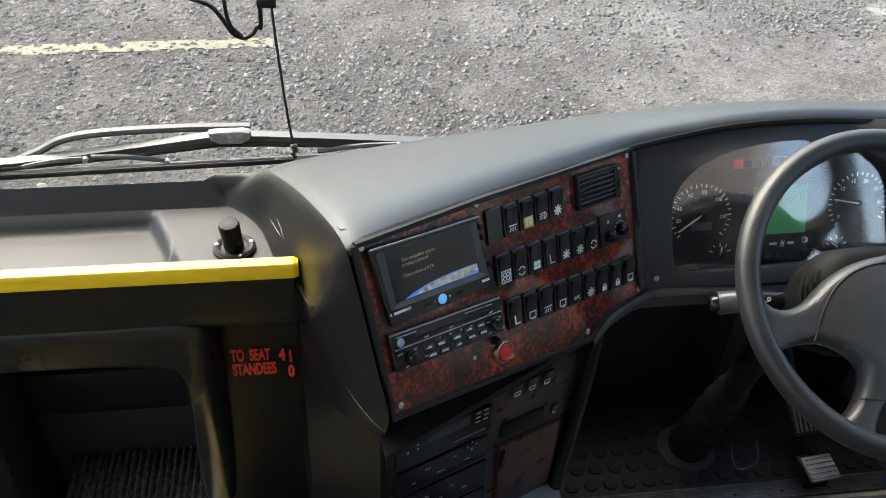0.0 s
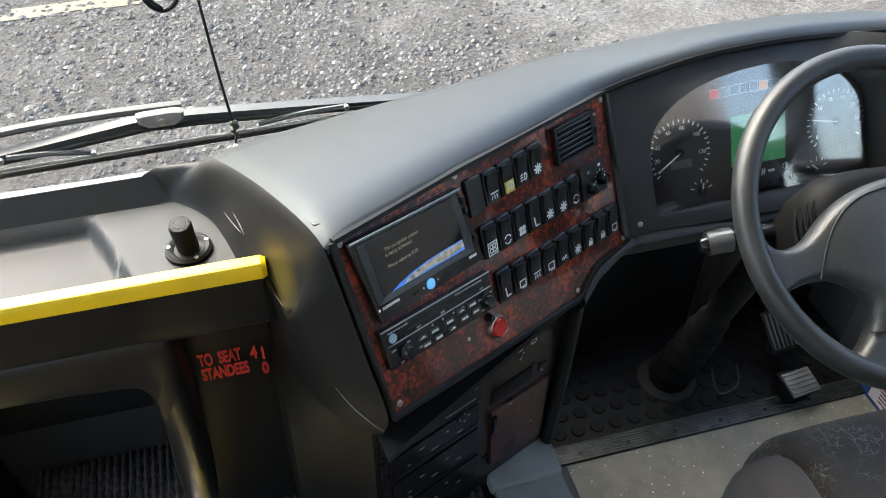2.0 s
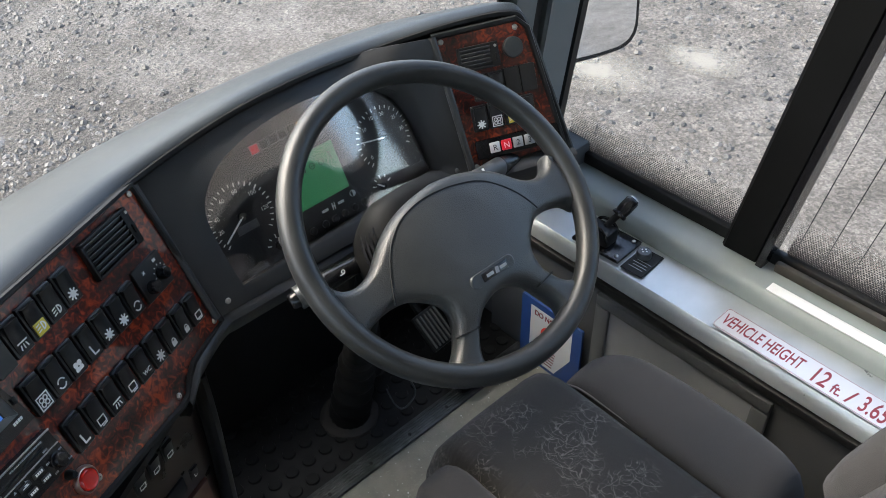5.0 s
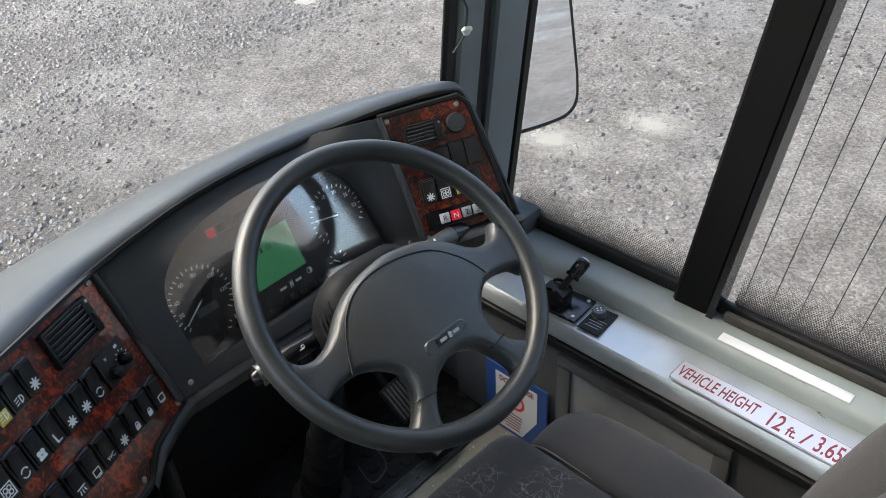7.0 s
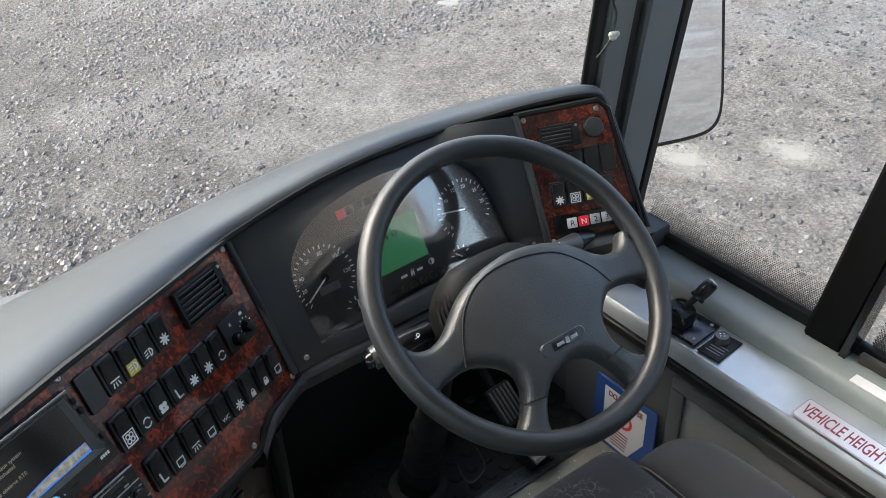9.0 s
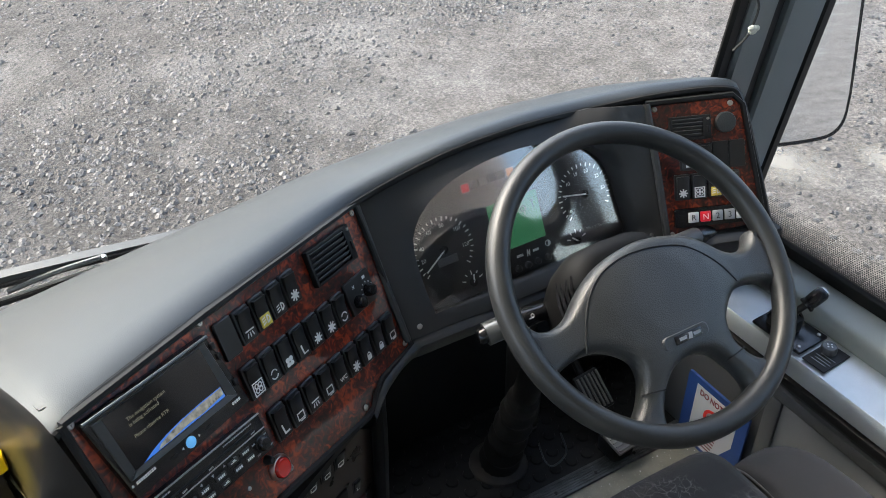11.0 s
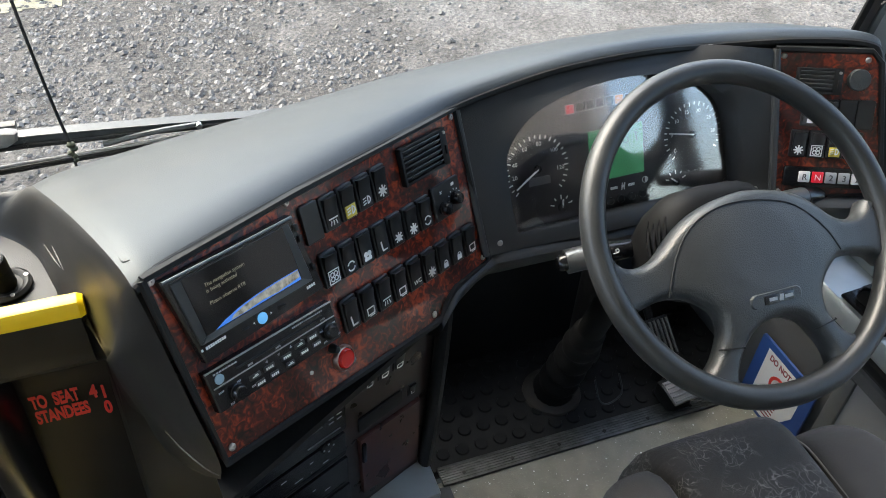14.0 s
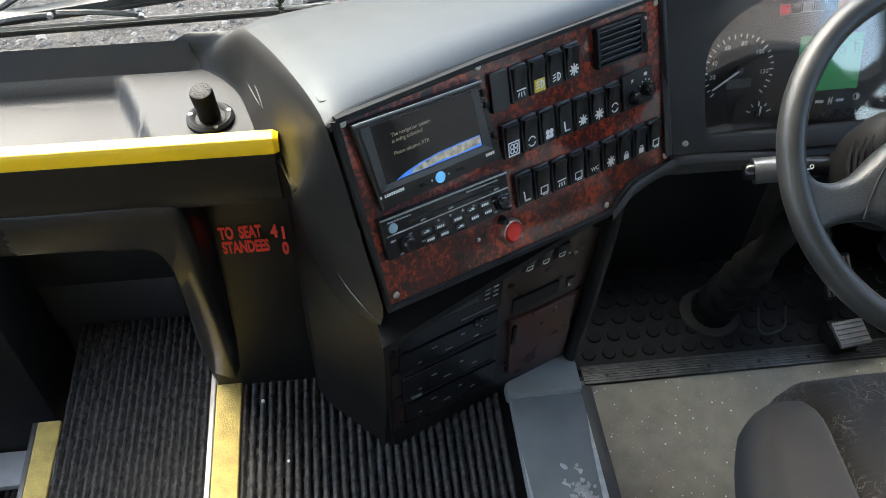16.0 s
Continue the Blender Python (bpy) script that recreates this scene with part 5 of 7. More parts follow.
for u, v, n in ((0.06, 0.0275, 4), (0.19, 0.0268, 3), (0.10, 0.046, 3), (0.27, 0.0415, 3), (0.86, 0.0285, 3), (0.975, 0.0265, 3), (0.99, 0.043, 3), (0.865, 0.0435, 3), (0.90, 0.0155, 4), (0.30, 0.0165, 4), (0.52, 0.0160, 4)):
    a, b = rad_at(u, v)
    for k in range(n):
        bar(bm, a + 0.0018 * (k - n / 2), b, 0.0012, 0.0020)
for k in range(16):
    a, b = rad_at(0.66 + 0.0165 * k, 0.0050)
    bar(bm, a, b, 0.0022, 0.0016)
for k in range(8):
    a, b = rad_at(0.055 + 0.022 * k, 0.0052)
    bar(bm, a, b, 0.0030, 0.0016)
part("panel_print", bm, GREYPRINT, rad, m=pose(0, 0, 0.0102), smooth=0)["kind"] = "stuff"

# red push button and small studs
rb = part("push_button", lathe(BM(), [(0.0165, 0), (0.0165, 0.003), (0.0150, 0.006), (0.0135, 0.0065), (0.0128, 0.003)], 32), mat("brass_collar", (0.36, 0.24, 0.20), 0.3, metal=0.8), dash, "round red push button in a metal collar", FA @ pose(0.1990, -0.2010, 0.0))
part("cap", lathe(BM(), [(0.0124, 0.002), (0.0122, 0.0075), (0.0108, 0.0092), (0.0096, 0.0086), (0.0080, 0.0086), (0.002, 0.0090)], 32), REDKNOB, rb, "translucent red cap")
part("stud", lathe(BM(), [(0.0026, 0), (0.0026, 0.0012), (0.001, 0.0018)], 12), STEEL, dash, m=FA @ pose(0.149, -0.1925, 0))
part("small_knob", lathe(BM(), [(0.006, 0), (0.006, 0.003), (0.004, 0.010), (0.0035, 0.011)], 14), BLACK, dash, m=FA @ pose(0.187, -0.181, 0.0))

# lower units in the column
low = part("lower_panel", prism(BM(), [(-0.098, 0.13), (0.29, 0.13), (0.262, -0.32), (-0.098, -0.285)], -0.004, 0.003), mat("dark_wood_veneer", (0.012, 0.006, 0.005), 0.3, vary=0.5, vary_size=35, coat=0.3), dash, "dark wood lower panel", FL)
tg = part("tachograph", prism(BM(), rrect(0.180, 0.064, 0.003, 2, 0.006, -0.022), 0, 0.010, top_in=0.001), GLOSSBLACK, dash, "black unit with a small grey display", FL)
part("display", box(BM(), (0.012, 0.000, 0.0105), (0.078, 0.022, 0.002), 0.0006), mat("dull_display", (0.028, 0.030, 0.030), 0.3), tg)
bm = BM()
for i in range(2):
    for j in range(3):
        bar(bm, -0.064 + 0.018 * i, 0.006 - 0.011 * j, 0.003, 0.004)
        bar(bm, 0.068 + 0.015 * i, 0.006 - 0.011 * j, 0.009, 0.0028)
part("key_marks", bm, GREYPRINT, tg, m=pose(0, 0, 0.0102), smooth=0)["kind"] = "stuff"
part("slot_line", box(BM(), (0.053, -0.041, 0.0105), (0.062, 0.002, 0.002)), mat("grey_line", (0.20, 0.20, 0.20), 0.35, metal=0.6), tg)
for nm, y, h in (("storage_unit", -0.095, 0.056), ("card_unit", -0.172, 0.072), ("drawer", -0.245, 0.060)):
    u = part(nm, prism(BM(), rrect(0.180, h, 0.003, 2, 0.006 + (-0.115 - y) * 0.04, y), 0, 0.008, top_in=0.001), GLOSSBLACK, dash, m=FL)
    bm = BM()
    for k in range(5):
        bar(bm, -0.05 + 0.026 * k, y + (0.012 if k % 2 else -0.010), 0.006 + 0.004 * (k % 3), 0.002)
    part("marks", bm, GREYPRINT, u, m=pose(0, 0, 0.0085), smooth=0)["kind"] = "stuff"
    part("groove", box(BM(), (0.006, y - h / 2 + 0.006, 0.0082), (0.172, 0.003, 0.002)), BLACK, u)
part("cross_pad", lathe(BM(), [(0.013, 0.006), (0.013, 0.011), (0.010, 0.0125), (0.003, 0.0127)], 20), GLOSSBLACK, dash, "round control pad", FL @ pose(0.0585, -0.0675, 0))
for k in range(4):
    part("pad_mark", box(BM(), (0.0585 + 0.009 * math.cos(k * math.pi / 2), -0.0675 + 0.009 * math.sin(k * math.pi / 2), 0.0135), (0.003, 0.003, 0.001), 0.0003), GREYPRINT, dash, m=FL)
part("catch", box(BM(), (-0.058, -0.197, 0.010), (0.020, 0.006, 0.004), 0.002), mat("pale_catch", (0.2, 0.2, 0.2), 0.4), dash, m=FL)
for i in range(3):
    switch(FL, 0.147 + 0.031 * i, 0.016 - 0.001 * i, "box", s=0.95)
part("ash_slot", box(BM(), (0.17, -0.082, 0.004), (0.092, 0.034, 0.006), 0.002), BLACK, dash, m=FL)
switch(FL, 0.240, -0.085, "seat", s=0.7)
lid = part("cup_flap", prism(BM(), [(0.122, -0.115), (0.255, -0.120), (0.255, -0.295), (0.128, -0.275)], 0.003, 0.010, top_in=0.002), mat("flap_veneer", (0.045, 0.013, 0.010), 0.3, vary=0.4, vary_size=40, coat=0.3), dash, "dark red wood flap", FL)
part("flap_handle", box(BM(), (0.128, -0.15, 0.013), (0.008, 0.05, 0.006), 0.002), GLOSSBLACK, lid)

# ---- instrument cluster ----
bez = [(-0.030, -0.016), (0.430, -0.022), (0.446, 0.212), (0.36, 0.230), (0.25, 0.236), (0.13, 0.232), (0.035, 0.218), (-0.050, 0.196)]
lens_out = spline([(0.030, 0.008, 0), (0.024, 0.06, 0), (0.025, 0.124, 0), (0.050, 0.166, 0), (0.095, 0.190, 0), (0.16, 0.203, 0), (0.23, 0.205, 0), (0.30, 0.195, 0), (0.35, 0.170, 0), (0.382, 0.135, 0), (0.395, 0.07, 0), (0.400, 0.010, 0)], 4)
lens_pts = [(p.x, p.y) for p in lens_out]
clus = part("instrument_cluster", prism(BM(), bez, -0.075, -0.058), BEZEL, dash, "black instrument cluster with gauges and a green display", FB)
# bezel with an opening, built as a ring between outline and opening
bm = BM()
k = len(lens_pts)


def outer_at(p):
    c = Vector((0.21, 0.1))
    d = (Vector(p) - c).normalized()
    best = None
    for a, b in zip(bez, bez[1:] + bez[:1]):
        a, b = Vector(a), Vector(b)
        e = b - a
        den = d.x * e.y - d.y * e.x
        if abs(den) < 1e-9:
            continue
        t = ((a.x - c.x) * e.y - (a.y - c.y) * e.x) / den
        s = ((a.x - c.x) * d.y - (a.y - c.y) * d.x) / den
        if t > 0 and -1e-6 <= s <= 1 + 1e-6 and (best is None or t < best):
            best = t
    return c + d * best


ring_pts = lens_pts + [(0.400 - 0.37 * i / 12, 0.010 - 0.002 * i / 12) for i in range(1, 12)]
outs = [outer_at(p) for p in ring_pts]


def ease(t):
    t = max(0.0, min(1.0, t))
    return t * t * (3 - 2 * t)


# the bezel rises towards the side panel, so that the dials lie in a well
out_c = [0.010 * ease(o.x / 0.2) + 0.038 * ease((o.x - 0.30) / 0.14) - 0.012 * ease((o.y - 0.14) / 0.06) * ease((0.42 - o.x) / 0.08) for o in outs]
rim_c = [0.001 + 0.012 * ease((p[1] - 0.12) / 0.06) + 0.018 * ease((p[0] - 0.26) / 0.12) * ease(p[1] / 0.06) for p in ring_pts]
loft(bm, [[Vector((*o, c - 0.020)) for o, c in zip(outs, out_c)], [Vector((*o, c)) for o, c in zip(outs, out_c)],
          [Vector((p[0] + (o.x - p[0]) * 0.20, p[1] + (o.y - p[1]) * 0.20, r + (c - r) * 0.35 + 0.003)) for p, o, c, r in zip(ring_pts, outs, out_c, rim_c)],
          [Vector((*p, r)) for p, r in zip(ring_pts, rim_c)], [Vector((0.21 + (p[0] - 0.21) * 0.992, 0.1 + (p[1] - 0.1) * 0.992, -0.010)) for p in ring_pts]], closed_row=True)
part("bezel", bm, BEZEL, clus, smooth=50)
face_z = -0.009
part("gauge_plate", prism(BM(), [(0.21 + (p[0] - 0.21) * 1.01, 0.1 + (p[1] - 0.1) * 1.01) for p in ring_pts], face_z - 0.004, face_z), GAUGEGREY, clus)
lens = part("lens", prism(BM(), [(0.21 + (p[0] - 0.21) * 0.995, 0.1 + (p[1] - 0.1) * 0.995) for p in ring_pts], -0.0025, -0.0010), LENS, clus, "clear reflecting lens")
lens.visible_shadow = False


def gauge(cx, cy, r, a0, a1, n, nums, needle, size, name="gauge"):
    g = part(name, ring_disc(r * 1.14), mat("dial_" + name, (0.011, 0.011, 0.012), 0.5), clus, m=pose(cx, cy, face_z + 0.0004))
    bm = BM()
    for i in range(n + 1):
        a = a0 + (a1 - a0) * i / n
        ln = 0.0065 if i % 2 == 0 else 0.0045
        bar(bm, (r - ln / 2) * math.cos(radians(a)), (r - ln / 2) * math.sin(radians(a)), ln, 0.0017, a)
    part("tick_marks", bm, WHITE, g, m=pose(0, 0, 0.0006), smooth=0)
    for txt, a in nums:
        part("numeral", text_mesh("numeral", txt, size, WHITE, 0.0001, "CENTER"), parent=g, m=pose((r - 0.013) * math.cos(radians(a)), (r - 0.013) * math.sin(radians(a)) - size * 0.35, 0.0008))
    bm = BM()
    bar(bm, (r - 0.006) / 2 * math.cos(radians(needle)), (r - 0.006) / 2 * math.sin(radians(needle)), r - 0.006, 0.0022, needle, 0.001)
    part("needle", bm, WHITE, g, "white needle", pose(0, 0, 0.004))
    part("needle_hub", lathe(BM(), [(0.006, 0), (0.006, 0.004), (0.004, 0.005)], 16), GLOSSBLACK, g)
    return g


def ring_disc(r):
    return cyl(BM(), (0, 0, 0), r, 0.0006, 40)


sp = gauge(0.073, 0.094, 0.050, 222, -42, 26, (("20", 190), ("40", 160), ("60", 118), ("80", 82), ("100", 40), ("120", -6)), 213, 0.0085, "speedometer")
part("odometer", box(BM(), (0.002, -0.018, 0.0012), (0.034, 0.012, 0.001)), mat("odometer_lcd", (0.09, 0.09, 0.09), 0.4), sp)
gauge(0.336, 0.097, 0.050, 222, -32, 24, (("0", 212), ("5", 172), ("10", 138), ("15", 105), ("20", 72), ("25", 36), ("30", 0)), 168, 0.0085, "rev_counter")
gauge(0.107, 0.029, 0.019, 160, 20, 4, (), 82, 0.005, "fuel_gauge")
gauge(0.304, 0.028, 0.019, 160, 20, 4, (), 140, 0.005, "temperature_gauge")
gr = part("display", box(BM(), (0, 0, 0), (0.091, 0.077, 0.002), 0.0006), LCD, clus, "lit green display", pose(0.2035, 0.0945, face_z + 0.001))
bm = BM()
for x, r in ((0.000, 0.005), (0.016, 0.005)):
    ring(bm, r - 0.0012, r, 0, 0.0003, 16, c=(x, 0.016))
bar(bm, 0.034, 0.018, 0.0016, 0.012, 10)
bar(bm, 0.034, 0.024, 0.007, 0.0016, -20)
bar(bm, 0.0, 0.016, 0.010, 0.001)
bar(bm, -0.014, 0.016, 0.004, 0.009)
bar(bm, 0, 0.028, 0.09, 0.0006)
part("display_symbols", bm, mat("dark_lcd_segments", (0.004, 0.02, 0.008), 0.5), gr, m=pose(0, 0, 0.0011), smooth=0)
for i in range(8):
    x = 0.131 + 0.0162 * i
    bm = BM()
    box(bm, (0, 0, 0), (0.0135, 0.0125, 0.001), 0.0004)
    lit = {0: LAMPRED, 5: LAMPAMBER}.get(i)
    part("warning_lamp", bm, lit if lit else GLOSSBLACK, clus, "lit red warning lamp" if i == 0 else "", pose(x, 0.171 + 0.002 * math.sin(i * 0.5), face_z + 0.001))
    bm = BM()
    for d in (-0.0068, 0.0068):
        bar(bm, d, 0, 0.0006, 0.0136)
        bar(bm, 0, d, 0.0136, 0.0006)
    part("lamp_outline", bm, GREYPRINT, clus, m=pose(x, 0.171 + 0.002 * math.sin(i * 0.5), face_z + 0.0017), smooth=0)
bm = BM()
for x, w in ((0.196, 0.012), (0.212, 0.006), (0.226, 0.011)):
    bar(bm, x, 0.040, w, 0.004)
bar(bm, 0.210, 0.040, 0.0015, 0.011, -8)
bar(bm, 0.214, 0.040, 0.0015, 0.011, -8)
part("maker_bars", bm, WHITE, clus, m=pose(0, 0, face_z + 0.0006), smooth=0)
bm = BM()
ring(bm, 0.0, 0.0052, 0, 0.0004, 16, -90, 90)
ring(bm, 0.0044, 0.0052, 0, 0.0004, 16, 90, 270)
part("contrast_mark", bm, WHITE, clus, m=pose(0.250, 0.043, face_z + 0.0006), smooth=0)
for x in (0.160, 0.183, 0.2015, 0.220, 0.2395, 0.258):
    part("button", lathe(BM(), [(0.0058, 0), (0.0058, 0.004), (0.0035, 0.006)], 14), SWITCH, clus, m=pose(x + 0.005, 0.0215, face_z))
screw(clus, 0.0, 0.0, Matrix())
screw(clus, 0.418, 0.002, Matrix(), 0.034)
# slim posts beside the cluster
bm = BM()
tube(bm, [on(FB, -0.046, 0.205, 0.006), on(FB, -0.036, 0.09, 0.006), on(FB, -0.026, -0.012, 0.006)], 0.006, 8)
part("divider", bm, BEZEL, dash)
bm = BM()
tube(bm, [on(FB, 0.447, 0.212, 0.046), on(FB, 0.439, 0.10, 0.052), on(FB, 0.430, -0.018, 0.056)], 0.006, 8)
part("divider", bm, BEZEL, dash)
# lower edge of the dash below the cluster
bm = BM()
lowedge = [on(FA, 0.376, -0.252, 0.004), on(FA, 0.402, -0.236, 0.006), on(FA, 0.43, -0.226, 0.006), on(FA, 0.503, -0.220, 0.004), on(FB, 0.02, -0.026, 0.004), on(FB, 0.2, -0.030, 0.004), on(FB, 0.48, -0.034, 0.004), on(FC, 0.02, -0.222, 0.004), on(FC, 0.186, -0.216, 0.004)]
rows = []
for p in spline(lowedge, 6):
    rows.append([p + Vector((0, 0.03, 0.006)), p + Vector((0, 0.0, 0.006)), p + Vector((0, -0.006, 0)), p + Vector((0, -0.002, -0.010)), p + Vector((0, 0.02, -0.045)), p + Vector((0, 0.08, -0.10)), p + Vector((0, 0.22, -0.16))])
loft(bm, rows)
part("knee_panel", bm, BEZEL, dash, smooth=60)

# ---- right fascia ----
rf = [(-0.012, 0.010), (0.126, 0.012), (0.142, -0.004), (0.172, -0.198), (0.012, -0.210)]
part("side_fascia", prism(BM(), rf, -0.010, 0, top_in=0.001), WOOD, dash, "burl wood switch panel", FC)
bm = BM()
tube(bm, [Vector((*p, 0.001)) for p in rf + rf[:1]], 0.005, 6)
part("fascia_gasket", bm, BLACK, dash, m=FC)
vent(FC, 0.055, -0.034, 0.066, 0.038, 5)
part("round_plug", lathe(BM(), [(0.0165, 0), (0.0165, 0.004), (0.015, 0.007), (0.004, 0.008)], 28), mat("grey_plug", (0.022, 0.025, 0.0245), 0.6, grain=0.4, grain_size=500), dash, "grey round plug", FC @ pose(0.113, -0.030, 0))
for a, b in ((0.001, 0.0), (0.122, -0.001), (0.020, -0.202)):
    screw(dash, a, b, FC)
for i in range(4):
    if i in (2, 3):
        part("blanking_plate", prism(BM(), rrect(0.0255, 0.043, 0.002, 2), 0, 0.004, top_in=0.001), SWITCH, dash, m=FC @ pose(0.050 + 0.0265 * i, -0.0805, 0.0005))
    else:
        switch(FC, 0.050 + 0.0265 * i, -0.0805, "ring" if i == 1 else "lock", s=0.95)
for i, (kind, lens) in enumerate((("star", None), ("grid", None), ("lamp", YELLOWKEY), ("ring", None))):
    switch(FC, 0.0395 + 0.0265 * i, -0.1270, kind, lens, s=0.95)
gp = part("gear_keypad", prism(BM(), rrect(0.140, 0.030, 0.003, 2), 0, 0.006, top_in=0.001), GLOSSBLACK, dash, "row of gear selector keys with a lit red one", FC @ pose(0.094, -0.1765, 0.0))
for i, (txt, mt2) in enumerate((("R", SIGNWHITE), ("N", LAMPRED), ("2", GREYPRINT), ("3", GREYPRINT), ("2", SIGNWHITE))):
    key = part("gear_key", box(BM(), (0, 0, 0), (0.0165, 0.0165, 0.004), 0.001), mt2, gp, "lit red key" if txt == "N" else "", pose(-0.040 + 0.0195 * i, 0, 0.007))
    part("letter", text_mesh("letter", txt, 0.013, BLACK if txt != "N" else WHITE, 0.0002, "CENTER"), parent=key, m=pose(0, -0.0045, 0.0022))

# dash end cap towards the side window
bm = BM()
rows = []
for a, b in zip(spline([on(FC, 0.142, 0.004), on(FC, 0.162, -0.09), on(FC, 0.183, -0.206), on(FC, 0.186, -0.24)], 4), spline([(1.30, 1.09, 0.95), (1.315, 1.075, 0.83), (1.33, 1.06, 0.72), (1.335, 1.05, 0.66)], 4)):
    rows.append([a, a * 0.6 + b * 0.4 + Vector((0.01, 0, 0.004)), b])
loft(bm, rows)
part("end_cap", bm, HOOD, dash)

# ---- steering wheel ----
wheel = thing("steering_wheel", (0.852, 0.765, 0.965), "large dark grey four-spoke steering wheel with moulded grip", "steering wheel")
bm = BM()
R, r = 0.2095, 0.0155
rows = []
for i in range(96):
    a = 2 * math.pi * i / 96
    c, s = math.cos(a), math.sin(a)
    rows.append([Vector(((R + r * math.cos(b)) * c, (R + r * math.cos(b)) * s, 1.12 * r * math.sin(b))) for b in [2 * math.pi * k / 16 for k in range(16)]])
rows.append(rows[0])
loft(bm, rows, closed_row=True)
bmesh.ops.remove_doubles(bm, verts=bm.verts, dist=1e-6)
part("rim", bm, RIM, wheel, "moulded rim", FW, 180)

# hub with its four spokes: outline by angle from the top, mirrored
half = [(0, 0.077), (16, 0.078), (32, 0.084), (48, 0.095), (60, 0.106), (70, 0.117), (78, 0.128), (83, 0.142), (85, 0.160), (84, 0.178), (80, 0.198), (92, 0.206), (106, 0.200), (103, 0.180), (102.5, 0.162), (103, 0.143), (106, 0.123), (112, 0.110), (121, 0.102),
        (129, 0.101), (135, 0.107), (139.5, 0.120), (141, 0.136), (141, 0.154), (139, 0.172), (135, 0.190), (148, 0.186), (159, 0.182), (155.5, 0.165), (154.5, 0.146), (156, 0.122), (160, 0.103), (168, 0.091), (180, 0.086)]
outl = half + [(360 - a, q) for a, q in reversed(half[1:-1])]
HUB = Vector((-0.003, -0.030, 0))
pad = [HUB + Vector((q * math.sin(radians(a)), q * math.cos(radians(a)), 0)) for a, q in outl]
pad = spline(pad, 4, closed=True)


def hub_height(d):
    """Top of the hub over the wheel's plane, d metres from its middle."""
    pts = ((0.0, 0.027), (0.05, 0.0255), (0.08, 0.0215), (0.10, 0.0165), (0.125, 0.0095), (0.16, 0.0055), (0.30, 0.004))
    for (a, za), (b, zb) in zip(pts, pts[1:]):
        if d <= b:
            return za + (zb - za) * (d - a) / (b - a)
    return pts[-1][1]


count = len(pad)
inward = []
for i, p in enumerate(pad):
    e = pad[(i + 1) % count] - pad[i - 1]
    inward.append(Vector((e.y, -e.x, 0)).normalized())
if (pad[0] + inward[0] * 0.01 - HUB).length > (pad[0] - HUB).length:
    inward = [-v for v in inward]
rows = []
for off, drop in ((0.002, 0.030), (0.0, 0.020), (0.0006, 0.012), (0.0026, 0.006), (0.006, 0.002), (0.0105, 0.0)):
    row = []
    for p, v in zip(pad, inward):
        q = p + v * off
        row.append(Vector((q.x, q.y, hub_height((q - HUB).length) - drop)))
    rows.append(row)
bm = BM()
loft(bm, rows, closed_row=True)
bm.faces.new([bm.verts.new(v) for v in reversed(rows[0])])
# the top is filled with an even mesh of small triangles
top_edge = [Vector((v.x, v.y)) for v in rows[-1]]


def inside(x, y):
    hit = False
    for a, b in zip(top_edge, top_edge[1:] + top_edge[:1]):
        if (a.y > y) != (b.y > y) and x < a.x + (b.x - a.x) * (y - a.y) / (b.y - a.y):
            hit = not hit
    return hit


STEP = 0.006
fill = [Vector((x, y)) for x in [i * STEP - 0.216 for i in range(73)] for y in [i * STEP - 0.216 for i in range(73)]
        if inside(x, y) and min((Vector((x, y)) - e).length_squared for e in top_edge) > (0.45 * STEP) ** 2]
pts, _, tris, *_ = geometry.delaunay_2d_cdt(top_edge + fill, [(i, (i + 1) % count) for i in range(count)], [], 1, 1e-6)
cap_v = [bm.verts.new((q.x, q.y, hub_height((q - HUB.xy).length))) for q in pts]
for t in tris:
    bm.faces.new([cap_v[i] for i in t])
bmesh.ops.remove_doubles(bm, verts=bm.verts, dist=0.00005)
part("hub_pad", bm, WHEEL, wheel, "padded hub and four spokes with a leather grain", FW, 75)
# inset seam around the pad's upper part
bm = BM()
line = spline([(q * math.sin(radians(a)) + HUB.x, q * math.cos(radians(a)) + HUB.y, hub_height(q)) for a, q in ((-103, 0.138), (-89, 0.119), (-72, 0.104), (-54, 0.089), (-31, 0.072), (0, 0.061), (31, 0.064), (54, 0.076), (76, 0.092), (90, 0.108), (101, 0.123))], 6)
tube(bm, line, 0.0013, 6)
part("seam", bm, BLACK, wheel, m=FW)
for sign in (-1, 1):
    bm = BM()
    ends = [HUB + Vector((sign * q * math.sin(radians(a)), q * math.cos(radians(a)), 0)) for a, q in ((140.5, 0.137), (155, 0.123))]
    tube(bm, [Vector((*ends[0].lerp(ends[1], k / 8).xy, hub_height((ends[0].lerp(ends[1], k / 8) - HUB).length) - (0.006 if k in (0, 8) else 0.0002))) for k in range(9)], 0.0011, 6)
    part("spoke_seam", bm, BLACK, wheel, m=FW)
bm = BM()
prism(bm, rrect(0.052, 0.014, 0.006, 4), 0, 0.003, top_in=0.0015)
bd = part("badge_recess", bm, WHEEL, wheel, m=FW @ pose(-0.006, -0.092, 0.0215, 14, 0, 0) @ Matrix.Diagonal((1.45, 1.3, 1, 1)))
part("badge", box(BM(), (0.002, 0, 0.0032), (0.030, 0.0085, 0.0016), 0.0006), GLOSSBLACK, bd)
bm = BM()
bar(bm, -0.0065, 0, 0.008, 0.0032)
bar(bm, 0.002, 0, 0.004, 0.0062, -10)
bar(bm, 0.0095, 0, 0.008, 0.0032)
